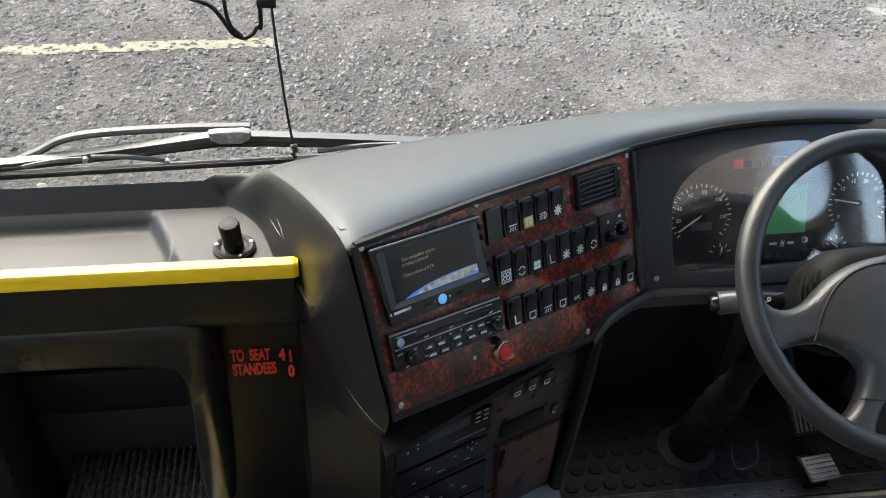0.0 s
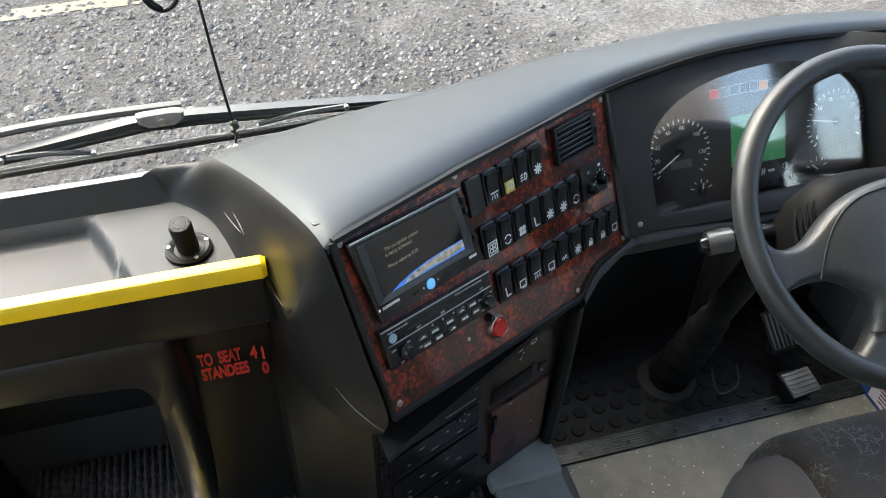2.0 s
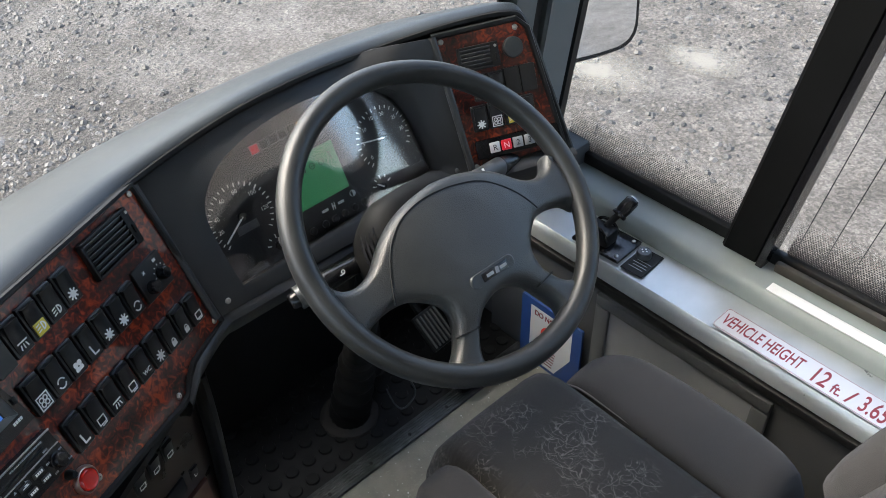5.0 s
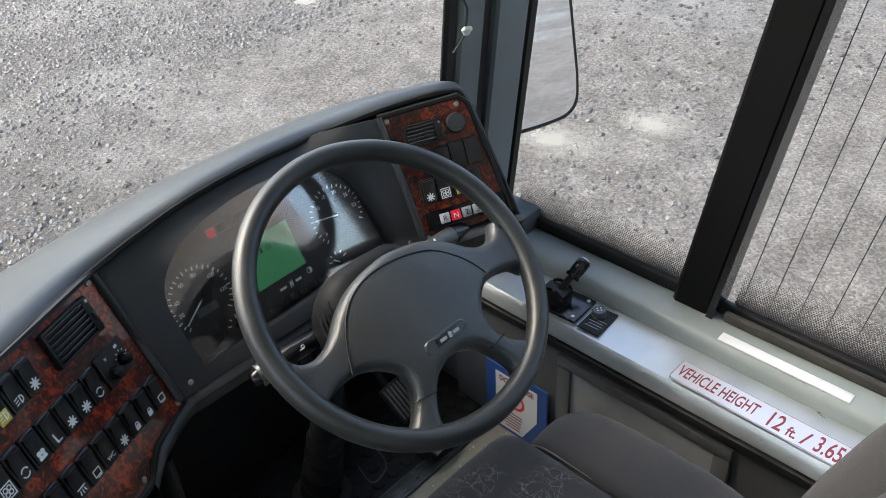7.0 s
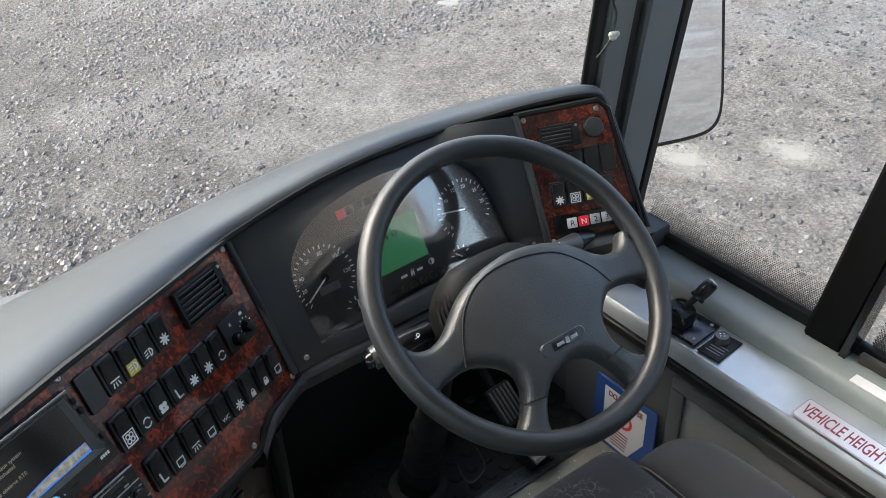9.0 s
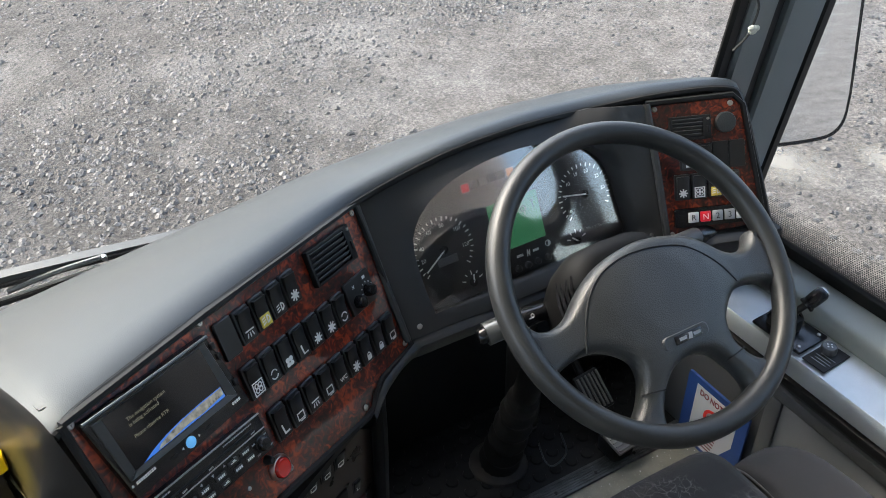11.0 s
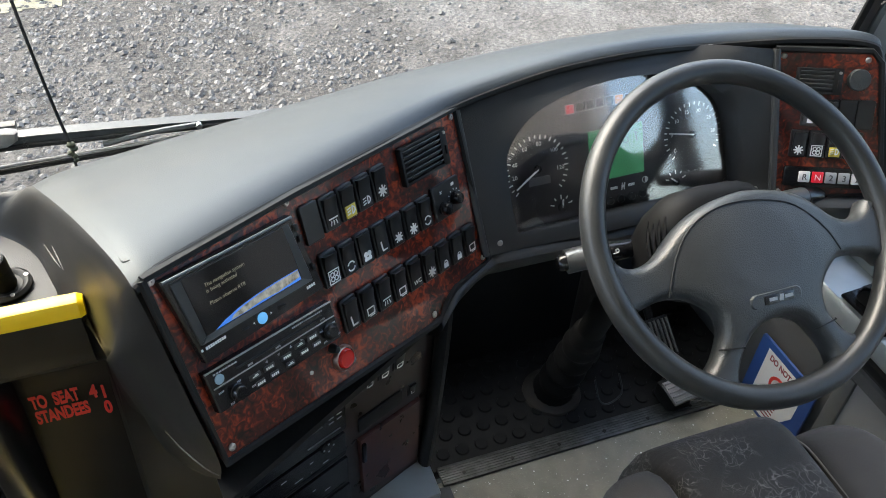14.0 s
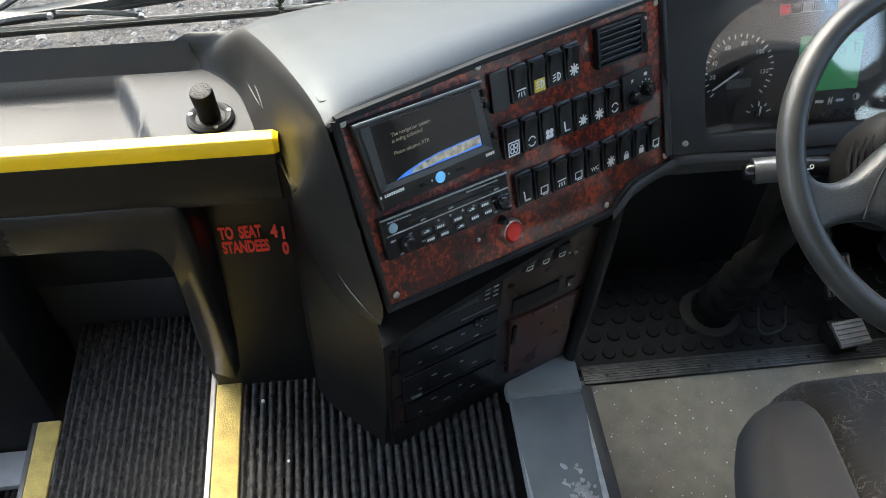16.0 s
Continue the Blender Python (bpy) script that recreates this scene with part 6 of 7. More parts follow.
part("badge_mark", bm, GREYPRINT, bd, m=pose(0.002, 0, 0.0041), smooth=0)

# steering column with two stalks
colm = thing("steering_column", (0.86, 1.0, 0.4), "black steering column with a shroud and two control stalks", "steering column")
bm = BM()
sh = []
for q, w, h in ((-0.030, 0.060, 0.055), (-0.045, 0.080, 0.072), (-0.08, 0.088, 0.078), (-0.13, 0.084, 0.070), (-0.18, 0.070, 0.055)):
    sh.append([on(FW, w * math.copysign(abs(math.cos(b)) ** 0.6, math.cos(b)), h * math.copysign(abs(math.sin(b)) ** 0.7, math.sin(b)), q) for b in [2 * math.pi * k / 20 for k in range(20)]])
loft(bm, sh, closed_row=True, caps=True)
part("shroud", bm, mat("matt_black_shroud", (0.005, 0.005, 0.005), 0.6, spec=0.15, vary=0.2), colm, smooth=60)
for k in range(4):
    bm = BM()
    a = [on(FW, (0.086 + 0.002 * k) * math.cos(b), (0.078 + 0.002 * k) * math.sin(b), -0.052 - 0.011 * k) for b in [math.pi * (0.7 + 0.5 * j / 12) for j in range(13)]]
    tube(bm, a, 0.003, 6)
    part("shroud_rib", bm, GLOSSBLACK, colm)
st = part("left_stalk", tube(BM(), spline([(0.80, 0.868, 0.868), (0.765, 0.870, 0.868), (0.735, 0.873, 0.866), (0.715, 0.875, 0.863)], 4), [0.012, 0.0125, 0.013, 0.0135, 0.014, 0.0145, 0.015, 0.0155, 0.016, 0.0162, 0.0164, 0.0165, 0.0165], 14), GLOSSBLACK, colm, "black stalk with a horn button at its end")
part("silver_sleeve", tube(BM(), [(0.718, 0.875, 0.864), (0.700, 0.878, 0.861), (0.684, 0.880, 0.858)], 0.0175, 18), mat("stalk_silver", (0.15, 0.155, 0.155), 0.35, metal=0.7), st)
part("end_button", tube(BM(), [(0.686, 0.880, 0.8585), (0.676, 0.881, 0.857), (0.672, 0.8815, 0.8565)], [0.0125, 0.012, 0.009], 18), GLOSSBLACK, st)
bm = BM()
bar(bm, 0, 0, 0.008, 0.0012)
ring(bm, 0.002, 0.003, 0, 0.0004, 10, c=(0.003, 0.003))
part("stalk_mark", bm, WHITE, st, m=basis((0.748, 0.858, 0.877), (1, 0, 0), (0, -0.7, 0.7)), smooth=0)
st2 = part("right_stalk", tube(BM(), spline([(0.95, 0.87, 0.90), (1.0, 0.875, 0.893), (1.05, 0.88, 0.885), (1.085, 0.884, 0.878)], 4), [0.010, 0.0105, 0.011, 0.0115, 0.012, 0.0125, 0.013, 0.0135, 0.014, 0.0145, 0.015, 0.0155, 0.016], 14), mat("dark_grey_stalk", (0.05, 0.052, 0.055), 0.4), colm, "dark grey stalk")
part("stalk_tip", tube(BM(), [(1.085, 0.884, 0.878), (1.11, 0.887, 0.873), (1.135, 0.89, 0.868)], [0.0165, 0.018, 0.016], 16), GLOSSBLACK, st2)
bm = BM()
for k in range(3):
    bar(bm, 0.012 * k, 0, 0.004, 0.006)
part("stalk_mark", bm, WHITE, st2, m=basis((1.01, 0.870, 0.905), (1, 0.1, -0.2), (0, -0.6, 0.8)), smooth=0)
# shaft and gaiter down to the floor
bm = BM()
ax0, ax1 = Vector((0.86, 0.95, 0.74)), Vector((0.908, 1.165, 0.14))
pts, rs = [], []
for i in range(61):
    t = i / 60
    pts.append(ax0.lerp(ax1, t))
    rs.append((0.026 if t < 0.45 else 0.032 + 0.022 * (t - 0.45)) + (0.005 * math.sin(t * 60) if t > 0.5 else 0))
tube(bm, pts, rs, 20)
part("gaiter", bm, bpy.data.materials["matt_black_shroud"], colm, "ribbed rubber gaiter", smooth=60)
bm = BM()
lathe(bm, [(0.068, 0), (0.066, 0.007), (0.054, 0.014), (0.048, 0.030), (0.046, 0.032)], 28, pose(0.908, 1.165, FLOOR + 0.003))
part("floor_collar", bm, mat("brown_rusty_rubber", (0.018, 0.0145, 0.011), 0.8, vary=0.5, vary_size=30), colm)
bm = BM()
box(bm, (0.985, 1.19, 0.42), (0.075, 0.06, 0.46), 0.02)
part("support", bm, DARK, colm)
bm = BM()
tube(bm, spline([(0.985, 1.12, 0.20), (0.99, 1.10, 0.16), (1.0, 1.085, 0.15), (1.03, 1.09, 0.148), (1.05, 1.10, 0.16), (1.045, 1.12, 0.2)], 4), 0.0022, 6)
part("bent_wire", bm, WIPERGREY, colm)


# pedals
def pedal(name, c, w, h, tilt, label, arm):
    p = thing(name, (c[0], c[1], FLOOR), label, "pedal", "pedals")
    m = pose(*c, tilt, 0, 4)
    part("pad", box(BM(), (0, 0, 0), (w, h, 0.012), 0.004, m), BLACK, p)
    n = int(w / 0.0105)
    for k in range(n):
        part("grip_rib", box(BM(), (-w / 2 + 0.008 + (w - 0.016) * k / (n - 1), 0, 0.008), (0.0045, h - 0.012, 0.005), 0.001, m), mat("worn_rubber_rib", (0.10, 0.095, 0.09), 0.6) if k == 0 else bpy.data.materials["worn_rubber_rib"], p)
    part("arm", tube(BM(), [Vector(c) + Vector((0, 0.02, -0.01)), Vector(c) + Vector(arm)], 0.010, 8), BLACK, p)


pedal("brake_pedal", (1.165, 1.16, 0.235), 0.072, 0.095, 38, "black rubber brake pedal with pale worn ribs", (0, 0.16, 0.10))
pd = thing("accelerator_pedal", (1.16, 1.05, FLOOR), "low accelerator pedal with a ribbed metal tread", "pedal", "pedals")
m = pose(1.165, 1.045, 0.185, 14, 0, 6)
part("tread", box(BM(), (0, 0, 0), (0.072, 0.058, 0.010), 0.003, m), mat("pedal_metal", (0.20, 0.195, 0.185), 0.45, metal=0.4, vary=0.2, vary_size=40), pd)
for k in range(5):
    part("tread_rib", box(BM(), (0, -0.022 + 0.011 * k, 0.006), (0.066, 0.004, 0.004), 0.001, m), bpy.data.materials["pedal_metal"], pd)
part("base", box(BM(), (1.16, 1.06, 0.155), (0.06, 0.06, 0.045), 0.006), BLACK, pd)

# ---- driver's seat ----
seat = thing("driver_seat", (0.94, 0.35, FLOOR), "dark grey plush driver's seat with a patterned centre panel", "seat")


def cushion(x0, x1, y0, y1, z0, z1, crown, nose, skew=0.0, left_in=0.0, right_in=0.0, nx=14, ny=24, pleats=0.0, tail=0.0):
    bm = BM()
    rows = []
    for j in range(ny + 1):
        v = j / ny
        y = y0 + (y1 - y0) * v
        row = []
        for i in range(nx + 1):
            u = i / nx
            xa, xb = x0 + left_in * v ** 5, x1 - right_in * v ** 4
            x = xa + (xb - xa) * u + skew * (1 - v)
            ex, ey = min(u, 1 - u) * 2, 1 - v
            z = z1 + crown * (1 - (2 * u - 1) ** 2)
            k = min(1, ex / 0.25)
            z -= 0.035 * (1 - math.sqrt(max(0, 1 - (1 - k) ** 2)))
            k = min(1, ey / nose)
            z -= 0.10 * (1 - math.sqrt(max(0, 1 - (1 - k) ** 2)))
            z += 0.0018 * noise.noise((x * 22, y * 22, 2))
            if pleats and u < pleats:
                z += 0.0016 * math.sin(y * 620 + 1.5 * noise.noise((y * 30, x * 40, 1))) * math.sin(math.pi * u / pleats)
            if tail and y - y0 < tail:
                k = 1 - (y - y0) / tail
                z -= 0.06 * (1 - math.sqrt(max(0, 1 - k * k)))
            row.append(Vector((x, y, z)))
        rows.append(row)
    vs = loft(bm, rows)
    # skirt
    edge = [r[0] for r in vs] + vs[-1][1:] + [r[-1] for r in reversed(vs[:-1])] + list(reversed(vs[0][1:-1]))
    low = [bm.verts.new((v.co.x, v.co.y, z0)) for v in edge]
    k = len(edge)
    for i in range(k):
        bm.faces.new((edge[i], edge[(i + 1) % k], low[(i + 1) % k], low[i]))
    bm.faces.new(low)
    return bm


part("seat_panel", cushion(0.800, 1.062, 0.18, 0.768, 0.40, 0.558, 0.006, 0.16, ny=150, pleats=0.16), FABRIC, seat, "dark plush panel with pale scribbled pattern", smooth=180)
part("bolster", cushion(0.680, 0.803, 0.18, 0.728, 0.40, 0.572, 0.010, 0.18, skew=-0.010, left_in=0.06), PLUSH, seat, smooth=180)
part("bolster", cushion(1.054, 1.205, 0.30, 0.712, 0.40, 0.560, 0.012, 0.26, skew=-0.012, right_in=0.05, tail=0.10), PLUSH, seat, smooth=180)
for x in (0.803, 1.058):
    bm = BM()
    tube(bm, spline([(x, 0.2, 0.545), (x, 0.4, 0.547), (x, 0.62, 0.547), (x, 0.68, 0.535), (x, 0.72, 0.50)], 5), 0.0020, 6)
    part("piping", bm, mat("grey_piping", (0.16, 0.155, 0.155), 0.9) if x < 0.9 else bpy.data.materials["grey_piping"], seat)
bm = BM()
tube(bm, spline([(0.812, 0.535, 0.553), (0.93, 0.530, 0.5625), (1.052, 0.515, 0.553)], 5), 0.0016, 6)
part("cross_seam", bm, BLACK, seat)
part("seat_base", box(BM(), (0.945, 0.35, 0.30), (0.44, 0.46, 0.26), 0.03), DARK, seat)
part("pedestal", box(BM(), (0.945, 0.35, 0.155), (0.36, 0.36, 0.06), 0.01), BLACK, seat)
bm = BM()
rows = []
for z, y, w, d in ((0.52, 0.165, 0.25, 0.06), (0.60, 0.165, 0.275, 0.075), (0.72, 0.125, 0.275, 0.075), (0.90, 0.05, 0.26, 0.065), (1.05, -0.01, 0.22, 0.055), (1.10, -0.03, 0.15, 0.03)):
    rows.append([Vector((0.945 + w * math.copysign(abs(math.cos(b)) ** 0.5, math.cos(b)), y + d * math.copysign(abs(math.sin(b)) ** 0.8, math.sin(b)), z)) for b in [2 * math.pi * k / 24 for k in range(24)]])
loft(bm, rows, closed_row=True, caps=True)
part("backrest", bm, PLUSH, seat, smooth=80)
bm = BM()
rows = []
for z, k in ((0.535, 0.72), (0.56, 0.93), (0.62, 1.0), (0.70, 1.0), (0.80, 0.94), (0.90, 0.8), (0.96, 0.5)):
    rows.append([Vector((1.185 + 0.058 * k * math.cos(b), 0.175 - 0.28 * (z - 0.62) + 0.098 * k * math.copysign(abs(math.sin(b)) ** 0.8, math.sin(b)), z)) for b in [2 * math.pi * j / 20 for j in range(20)]])
loft(bm, rows, closed_row=True, caps=True)
part("back_wing", bm, PLUSH, seat, "padded side wing of the backrest", smooth=80)

# ---- things on the ledge and wall ----
brake = thing("parking_brake", (1.39, 0.90, 0.541), "black parking brake valve with a lever knob on the ledge", "brake lever")
m = pose(1.392, 0.872, 0.541, 0, 0, 3)
part("base_plate", box(BM(), (0, 0, 0.004), (0.084, 0.115, 0.008), 0.003, m), GLOSSBLACK, brake)
bm = BM()
box(bm, (-0.008, 0.01, 0.024), (0.040, 0.058, 0.034), 0.006, m)
part("housing", bm, BLACK, brake)
for dx in (-0.026, 0.012):
    bm = BM()
    tube(bm, [m @ Vector((dx, 0.01 + 0.026 * math.cos(a), 0.024 + 0.024 * math.sin(a))) for a in [math.pi * k / 10 for k in range(11)]], 0.0035, 6)
    part("guard", bm, GLOSSBLACK, brake)
part("lever", tube(BM(), [m @ Vector((0.0, 0.004, 0.04)), m @ Vector((0.018, -0.002, 0.054)), m @ Vector((0.032, -0.006, 0.062))], 0.007, 10), BLACK, brake)
part("knob", tube(BM(), [m @ Vector((0.026, -0.005, 0.058)), m @ Vector((0.040, -0.009, 0.069)), m @ Vector((0.056, -0.013, 0.080)), m @ Vector((0.061, -0.014, 0.083))], [0.013, 0.0150, 0.0145, 0.010], 18), GLOSSBLACK, brake)
part("lift_collar", tube(BM(), [m @ Vector((0.024, -0.004, 0.056)), m @ Vector((0.027, -0.005, 0.0585)), m @ Vector((0.030, -0.006, 0.061))], [0.015, 0.0165, 0.015], 20), GLOSSBLACK, brake, "black lifting collar")
part("knob_top", tube(BM(), [m @ Vector((0.057, -0.0132, 0.0808)), m @ Vector((0.0622, -0.0143, 0.0842))], [0.0125, 0.0095], 18), STEEL, brake, "worn bright end")
for dx, dy in ((0.03, -0.045), (-0.03, -0.045), (0.03, 0.045)):
    part("screw", lathe(BM(), [(0.004, 0), (0.004, 0.002), (0.002, 0.003)], 12), STEEL, brake, m=m @ pose(dx, dy, 0.008))
mk = thing("mirror_control", (1.40, 0.79, 0.541), "small black plate with a round mirror control knob and white print", "control")
m = pose(1.392, 0.782, 0.5415, 0, 0, 3)
part("plate", box(BM(), (0, 0, 0.0015), (0.078, 0.050, 0.003), 0.001, m), BLACK, mk)
part("dial", lathe(BM(), [(0.0155, 0), (0.0155, 0.010), (0.013, 0.014), (0.003, 0.0145)], 22), mat("grey_dial", (0.06, 0.065, 0.07), 0.45), mk, m=m @ pose(0.016, 0.008, 0.003))
bm = BM()
for k in range(4):
    bar(bm, -0.024 + 0.008 * k, 0.0 - 0.004 * (k % 2), 0.0012, 0.032)
part("print", bm, GREYPRINT, mk, m=m @ pose(0, 0, 0.0032), smooth=0)
bm = BM()
for k in range(4):
    bar(bm, 0.005 * math.cos(k * 1.57), 0.005 * math.sin(k * 1.57), 0.003, 0.003)
part("dial_marks", bm, WHITE, mk, m=m @ pose(0.016, 0.008, 0.0176), smooth=0)

vh = thing("height_sign", (1.375, 0.42, 0.541), "silver plate with dark red vehicle height lettering on the ledge", "sign")
m = pose(1.3735, 0.405, 0.5425, 0, 0.8, -90)
part("plate", prism(BM(), rrect(0.372, 0.058, 0.007, 4), 0, 0.002, top_in=0.0006), SILVERSIGN, vh, m=m)
part("border", tube(BM(), [Vector((*p, 0.0021)) for p in rrect(0.369, 0.055, 0.006, 4) + rrect(0.369, 0.055, 0.006, 4)[:1]], 0.0005, 4), SIGNRED, vh, m=m)
part("word_line", text_mesh("word_line", "VEHICLE HEIGHT", 0.041, SIGNRED, 0.0002, stretch=0.505, bold=0.0005), parent=vh, m=m @ pose(-0.178, -0.013, 0.0022))
part("measure", text_mesh("measure", "12", 0.055, SIGNRED, 0.0002, stretch=0.58, bold=0.0007), parent=vh, m=m @ pose(-0.003, -0.019, 0.0022))
part("measure", text_mesh("measure", "ft.", 0.034, SIGNRED, 0.0002, stretch=0.68, bold=0.0006), parent=vh, m=m @ pose(0.037, -0.018, 0.0022))
part("measure", text_mesh("measure", "/", 0.046, SIGNRED, 0.0002, stretch=0.95, bold=0.0005), parent=vh, m=m @ pose(0.064, -0.019, 0.0022))
part("measure", text_mesh("measure", "3.65", 0.055, SIGNRED, 0.0002, stretch=0.50, bold=0.0006), parent=vh, m=m @ pose(0.086, -0.019, 0.0022))
part("measure", text_mesh("measure", "m", 0.034, SIGNRED, 0.0002, stretch=0.5, bold=0.0005), parent=vh, m=m @ pose(0.143, -0.019, 0.0022))
bm = BM()
box(bm, (1.470, 0.432, 0.5805), (0.024, 0.252, 0.003), 0.001)
tagged(part("blank_label", bm, SIGNWHITE), "blank white strip label on the window sill", "label")

# hanging notice board on the wall under the ledge
nb = thing("notice_board", (1.335, 0.95, 0.2), "blue board with a white and red warning notice", "notice")
m = basis((1.333, 0.945, 0.228), (0, -1, 0), (-1, 0, 0))
part("board", prism(BM(), rrect(0.178, 0.205, 0.004, 3), 0, 0.006), SIGNBLUE, nb, m=m)
part("paper", prism(BM(), [(-0.060, 0.085), (0.062, 0.085), (0.062, -0.012), (0.020, -0.088), (-0.060, -0.088)], 0.006, 0.0066), SIGNWHITE, nb, m=m)
part("heading", text_mesh("heading", "DO NOT USE", 0.021, SIGNRED, 0.0002, "CENTER", 0.80, bold=0.0007), parent=nb, m=m @ pose(0.002, 0.062, 0.0068))
bm = BM()
ring(bm, 0.019, 0.027, 0, 0.0004, 28, c=(0.0, 0.018))
bar(bm, 0, 0.018, 0.045, 0.006, 45)
part("warning_sign", bm, REDTXT, nb, "red prohibition ring", m @ pose(0, 0, 0.0068), smooth=0)
bm = BM()
rnd = random.Random(5)
for k in range(6):
    bar(bm, -0.012 + rnd.uniform(-0.004, 0.004), -0.028 - 0.0095 * k, 0.062 - 0.004 * k, 0.0035)
part("text_bars", bm, SIGNRED, nb, m=m @ pose(0, 0, 0.0068), smooth=0)

# ---- on the tray ----
mic = thing("microphone", (-0.020, 0.971, 0.933), "black gooseneck microphone in a round screwed flange on the tray", "microphone")
m = pose(-0.020, 0.971, 0.9325)
part("flange", lathe(BM(), [(0.030, 0), (0.030, 0.004), (0.026, 0.007), (0.022, 0.006), (0.019, 0.003), (0.010, 0.003)], 32), BLACK, mic, m=m)
mm = m @ pose(0, 0, 0.002, 6, -4, 0)
part("body", lathe(BM(), [(0.0125, 0), (0.0140, 0.004), (0.0140, 0.028), (0.0132, 0.031)], 24), BLACK, mic, m=mm)
head = part("mesh_head", lathe(BM(), [(0.0144, 0.030), (0.0146, 0.043), (0.0134, 0.047), (0.004, 0.0485)], 28), BLACK, mic, "perforated head", mm)
bm = BM()
for q, n in ((0.004, 6), (0.008, 12), (0.012, 18)):
    for i in range(n):
        a = 2 * math.pi * i / n
        cyl(bm, (q * math.cos(a), q * math.sin(a), 0.0485), 0.0009, 0.0012, 6)
part("pores", bm, TRAY, head)["kind"] = "stuff"
for a in (20, 170, 290):
    part("screw", lathe(BM(), [(0.0028, 0), (0.0028, 0.0016), (0.0012, 0.002)], 10), STEEL, mic, m=m @ pose(0.025 * math.cos(radians(a)), 0.025 * math.sin(radians(a)), 0.0055))


# ---- outside: wiper, mirror, cord ----
wip = thing("wiper", (-0.05, 1.40, 0.85), "grey windscreen wiper arm with a long blade across the glass", "wiper")
Y = 1.372
bm = BM()
rows = []
for x, z, h in ((-0.60, 0.826, 0.008), (-0.42, 0.838, 0.010), (-0.25, 0.857, 0.012), (-0.08, 0.877, 0.016), (0.0, 0.875, 0.015), (0.09, 0.869, 0.014), (0.2, 0.862, 0.011), (0.36, 0.850, 0.007), (0.5, 0.842, 0.005)):
    rows.append([Vector(p) for p in ((x, Y - 0.008, z - h / 2), (x, Y - 0.010, z + h / 2), (x, Y + 0.006, z + h / 2 + 0.003), (x, Y + 0.008, z - h / 2))])
loft(bm, rows, closed_row=True, caps=True)
part("blade_carrier", bm, WIPERGREY, wip, smooth=30)
bm = BM()
tube(bm, spline([(-0.62, 1.38, 0.785), (-0.48, 1.385, 0.818), (-0.40, 1.388, 0.848), (-0.35, 1.39, 0.872), (-0.28, 1.392, 0.882), (-0.15, 1.394, 0.886), (-0.02, 1.394, 0.885)], 6), 0.010, 8, 0.7)
part("arm", bm, mat("dark_wiper_arm", (0.018, 0.020, 0.020), 0.5, vary=0.2), wip)
bm = BM()
tube(bm, [(-0.7, Y - 0.012, 0.815), (-0.3, Y - 0.012, 0.829), (0.06, Y - 0.012, 0.838), (0.45, Y - 0.012, 0.846)], 0.0030, 8)
part("blade", bm, ALU, wip)
bm = BM()
tube(bm, [(-0.7, Y - 0.013, 0.806), (-0.3, Y - 0.013, 0.820), (0.06, Y - 0.013, 0.830), (0.45, Y - 0.013, 0.839)], 0.0045, 8)
part("rubber", bm, BLACK, wip)
bm = BM()
tube(bm, [(-0.60, Y - 0.010, 0.818), (-0.25, Y - 0.010, 0.848), (-0.08, Y - 0.010, 0.867), (0.0, Y - 0.010, 0.866), (0.2, Y - 0.010, 0.855), (0.48, Y - 0.010, 0.840)], 0.0045, 8)
part("lower_edge", bm, BLACK, wip, "black underside of the blade carrier")
bm = BM()
prism(bm, [(-0.092, 0.897), (-0.09, 0.882), (-0.075, 0.872), (-0.035, 0.872), (-0.018, 0.882), (-0.016, 0.896), (-0.03, 0.900), (-0.08, 0.899)], 0, 0.014, basis((0, Y - 0.006, 0), (1, 0, 0), (0, -1, 0)), 0.004)
part("pivot_block", bm, mat("pale_weathered_plastic", (0.15, 0.15, 0.145), 0.6, vary=0.3, vary_size=40), wip, "pale weathered pivot block")
part("pivot_pin", cyl(BM(), (0, 0, 0), 0.006, 0.010, 14, m=Matrix.Translation((-0.052, Y - 0.020, 0.885)) @ pose(0, 0, 0, 90, 0, 0)), STEEL, wip)
for x0, z0, x1, z1 in ((-0.30, 0.853, -0.17, 0.840), (0.10, 0.850, 0.25, 0.860), (-0.42, 0.836, -0.31, 0.850)):
    part("bridge", tube(BM(), spline([(x0, Y - 0.014, z0), ((x0 + x1) / 2, Y - 0.018, (z0 + z1) / 2 + 0.006), (x1, Y - 0.014, z1)], 4), 0.0045, 6), WIPERGREY, wip)
    part("rivet", cyl(BM(), (0, 0, 0), 0.005, 0.008, 10, m=Matrix.Translation((x1, Y - 0.018, z1)) @ pose(0, 0, 0, 90, 0, 0)), ALU, wip)

# cord hanging inside the windscreen with a knot at its foot
cd = thing("hanging_cord", (0.05, 1.30, 0.86), "thin black cord hanging inside the windscreen, knotted at its foot", "cord")
bm = BM()
tube(bm, spline([(0.058, 1.295, 0.862), (0.060, 1.29, 0.90), (0.055, 1.285, 0.95), (0.048, 1.27, 1.06), (0.043, 1.255, 1.18), (0.04, 1.22, 1.4), (0.04, 1.14, 1.95)], 5), 0.0024, 6)
part("cord", bm, CORD, cd)
bm = BM()
for k in range(5):
    bmesh.ops.create_icosphere(bm, subdivisions=2, radius=0.0062 - 0.0006 * k, matrix=Matrix.Translation((0.060 + 0.003 * math.sin(k * 2.2), 1.287, 0.905 - 0.007 * k)) @ Matrix.Diagonal((1.1, 1, 0.8, 1)))
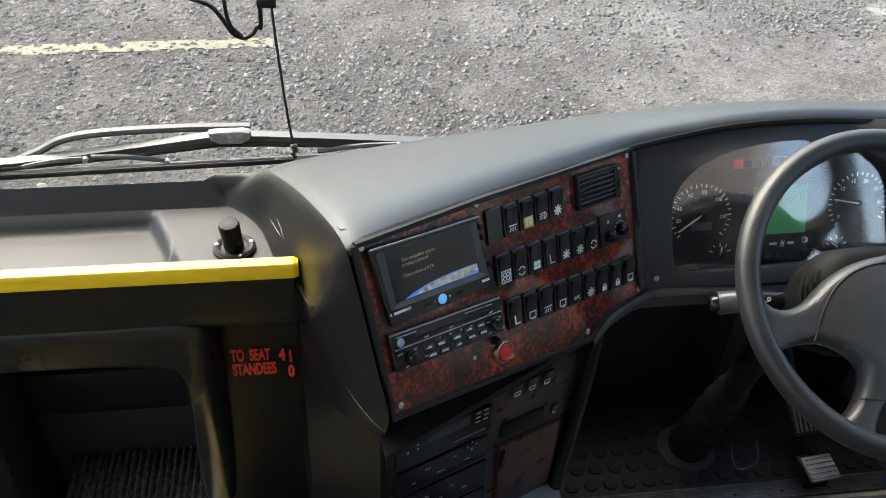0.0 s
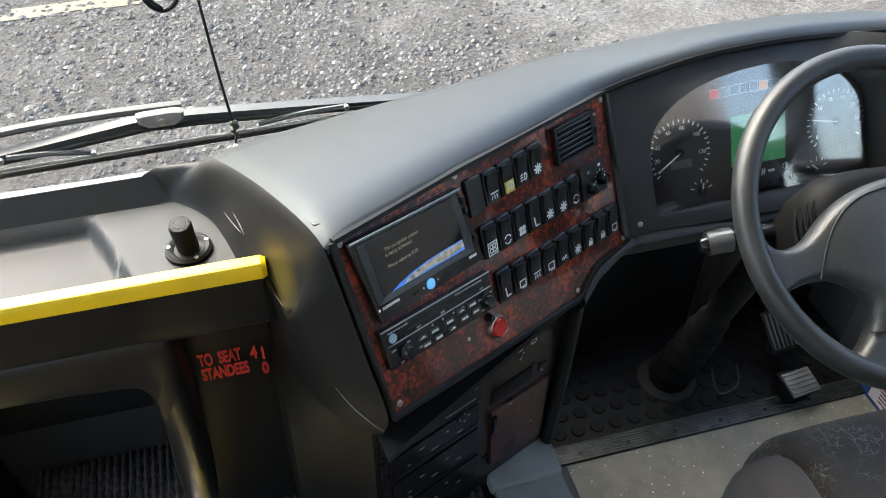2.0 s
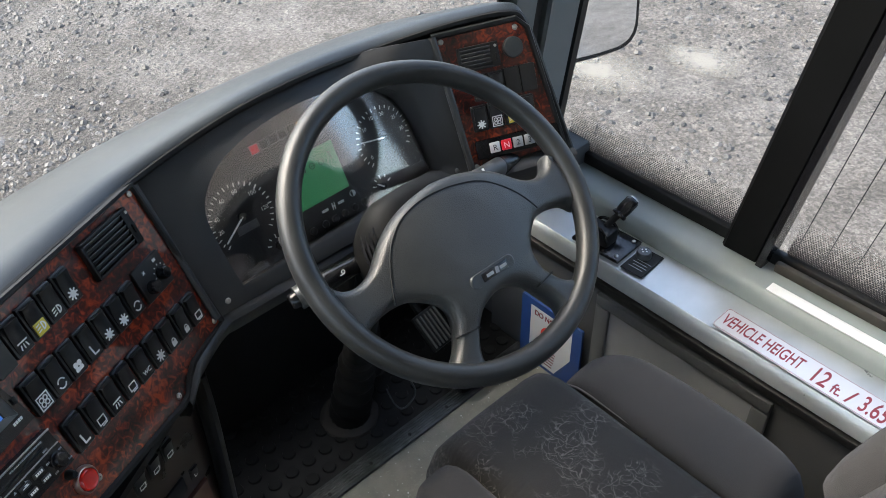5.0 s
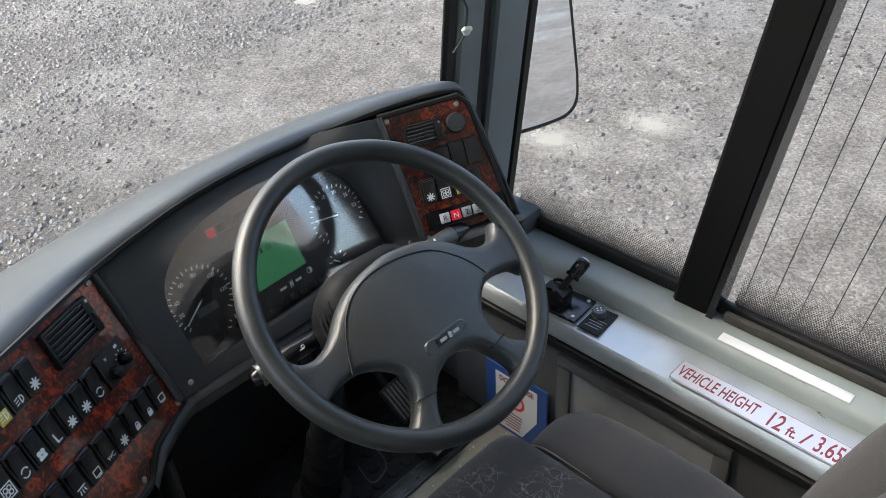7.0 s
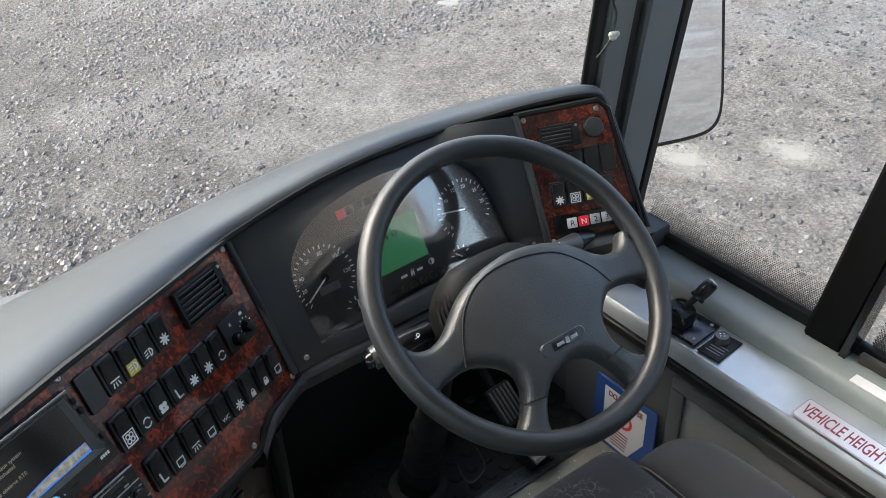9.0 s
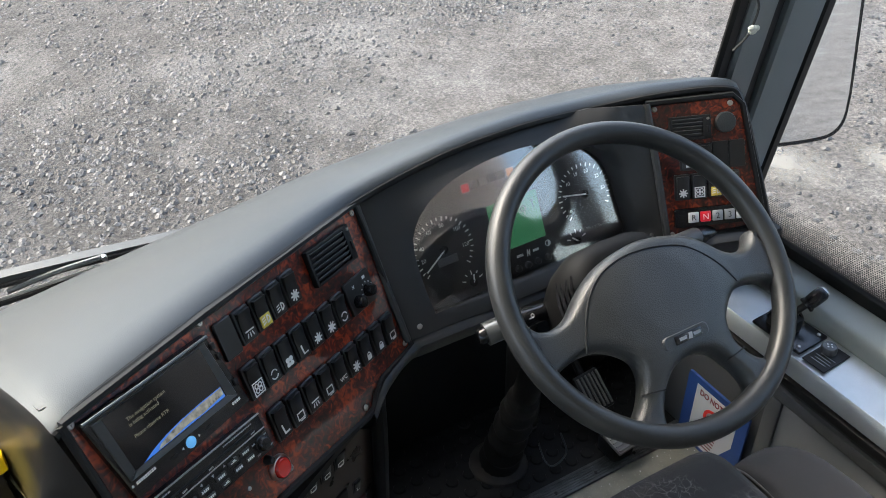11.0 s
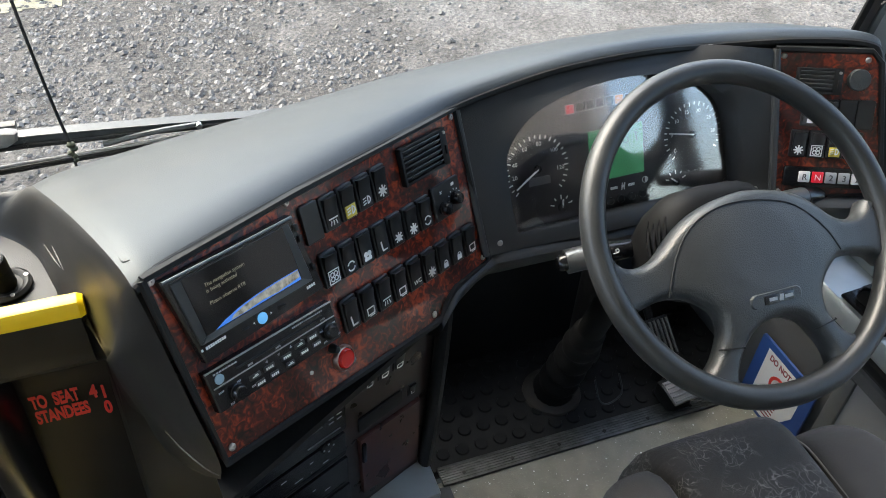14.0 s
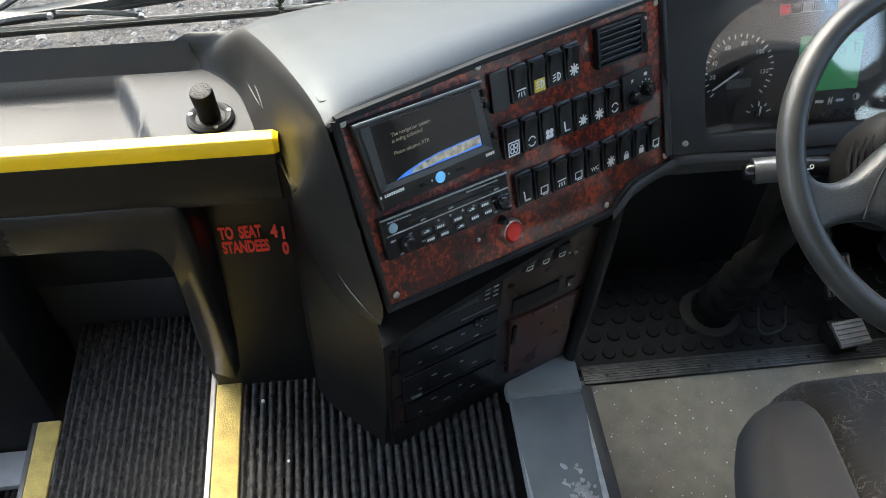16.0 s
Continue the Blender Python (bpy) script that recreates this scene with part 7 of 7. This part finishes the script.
part("knot", bm, mat("olive_cord", (0.05, 0.055, 0.03), 0.8), cd, "olive knot")
part("sucker", lathe(BM(), [(0.007, 0), (0.006, 0.006), (0.003, 0.012)], 14), mat("clear_sucker", (0.5, 0.5, 0.48), 0.3), cd, m=pose(0.056, 1.296, 0.845))
bm = BM()
box(bm, (0.036, 1.253, 1.178), (0.030, 0.012, 0.016), 0.004)
part("clip", bm, BLACK, cd, "small black clip")
lp = thing("cable_loop", (0.0, 1.27, 1.12), "black cable loop hanging inside the windscreen", "cable")
bm = BM()
tube(bm, spline([(-0.16, 1.24, 1.235), (-0.09, 1.258, 1.190), (-0.05, 1.262, 1.172), (-0.034, 1.266, 1.150), (-0.018, 1.268, 1.122), (0.0, 1.268, 1.116), (0.018, 1.264, 1.135), (0.026, 1.255, 1.180), (0.024, 1.18, 1.6)], 6), 0.0036, 8)
part("cable", bm, BLACK, lp)
bm = BM()
tube(bm, spline([(-0.022, 1.25, 1.26), (-0.026, 1.258, 1.18), (-0.022, 1.264, 1.14), (-0.006, 1.266, 1.119)], 5), 0.003, 8)
part("cable", bm, BLACK, lp)

mirror = thing("door_mirror", (1.7, 1.19, 0.73), "exterior mirror in a black rounded frame reflecting wet ground", "mirror")
mo = [(-0.06, 0.004), (0.0, 0.002), (0.07, 0.0), (0.130, 0.006), (0.158, 0.035), (0.164, 0.095), (0.150, 0.45), (-0.06, 0.45)]
m = basis((1.649, 1.193, 0.733), (0.96, -0.28, 0), (-0.25, -0.955, 0.165))
sm = [(p.x, p.y) for p in spline([(x, y, 0) for x, y in mo[:6]], 5)] + mo[6:]
part("frame", prism(BM(), [(0.05 + (x - 0.05) * 1.11, 0.2 + (y - 0.2) * 1.06) for x, y in sm], -0.03, 0.002, m, 0.004), GLOSSBLACK, mirror)
part("mirror_glass", prism(BM(), sm, 0.002, 0.004, m), MIRROR, mirror)
part("arm", tube(BM(), [m @ Vector((0.05, 0.42, -0.03)), Vector((1.70, 1.36, 1.4)), Vector((1.58, 1.34, 1.6))], 0.014, 8), BLACK, mirror)
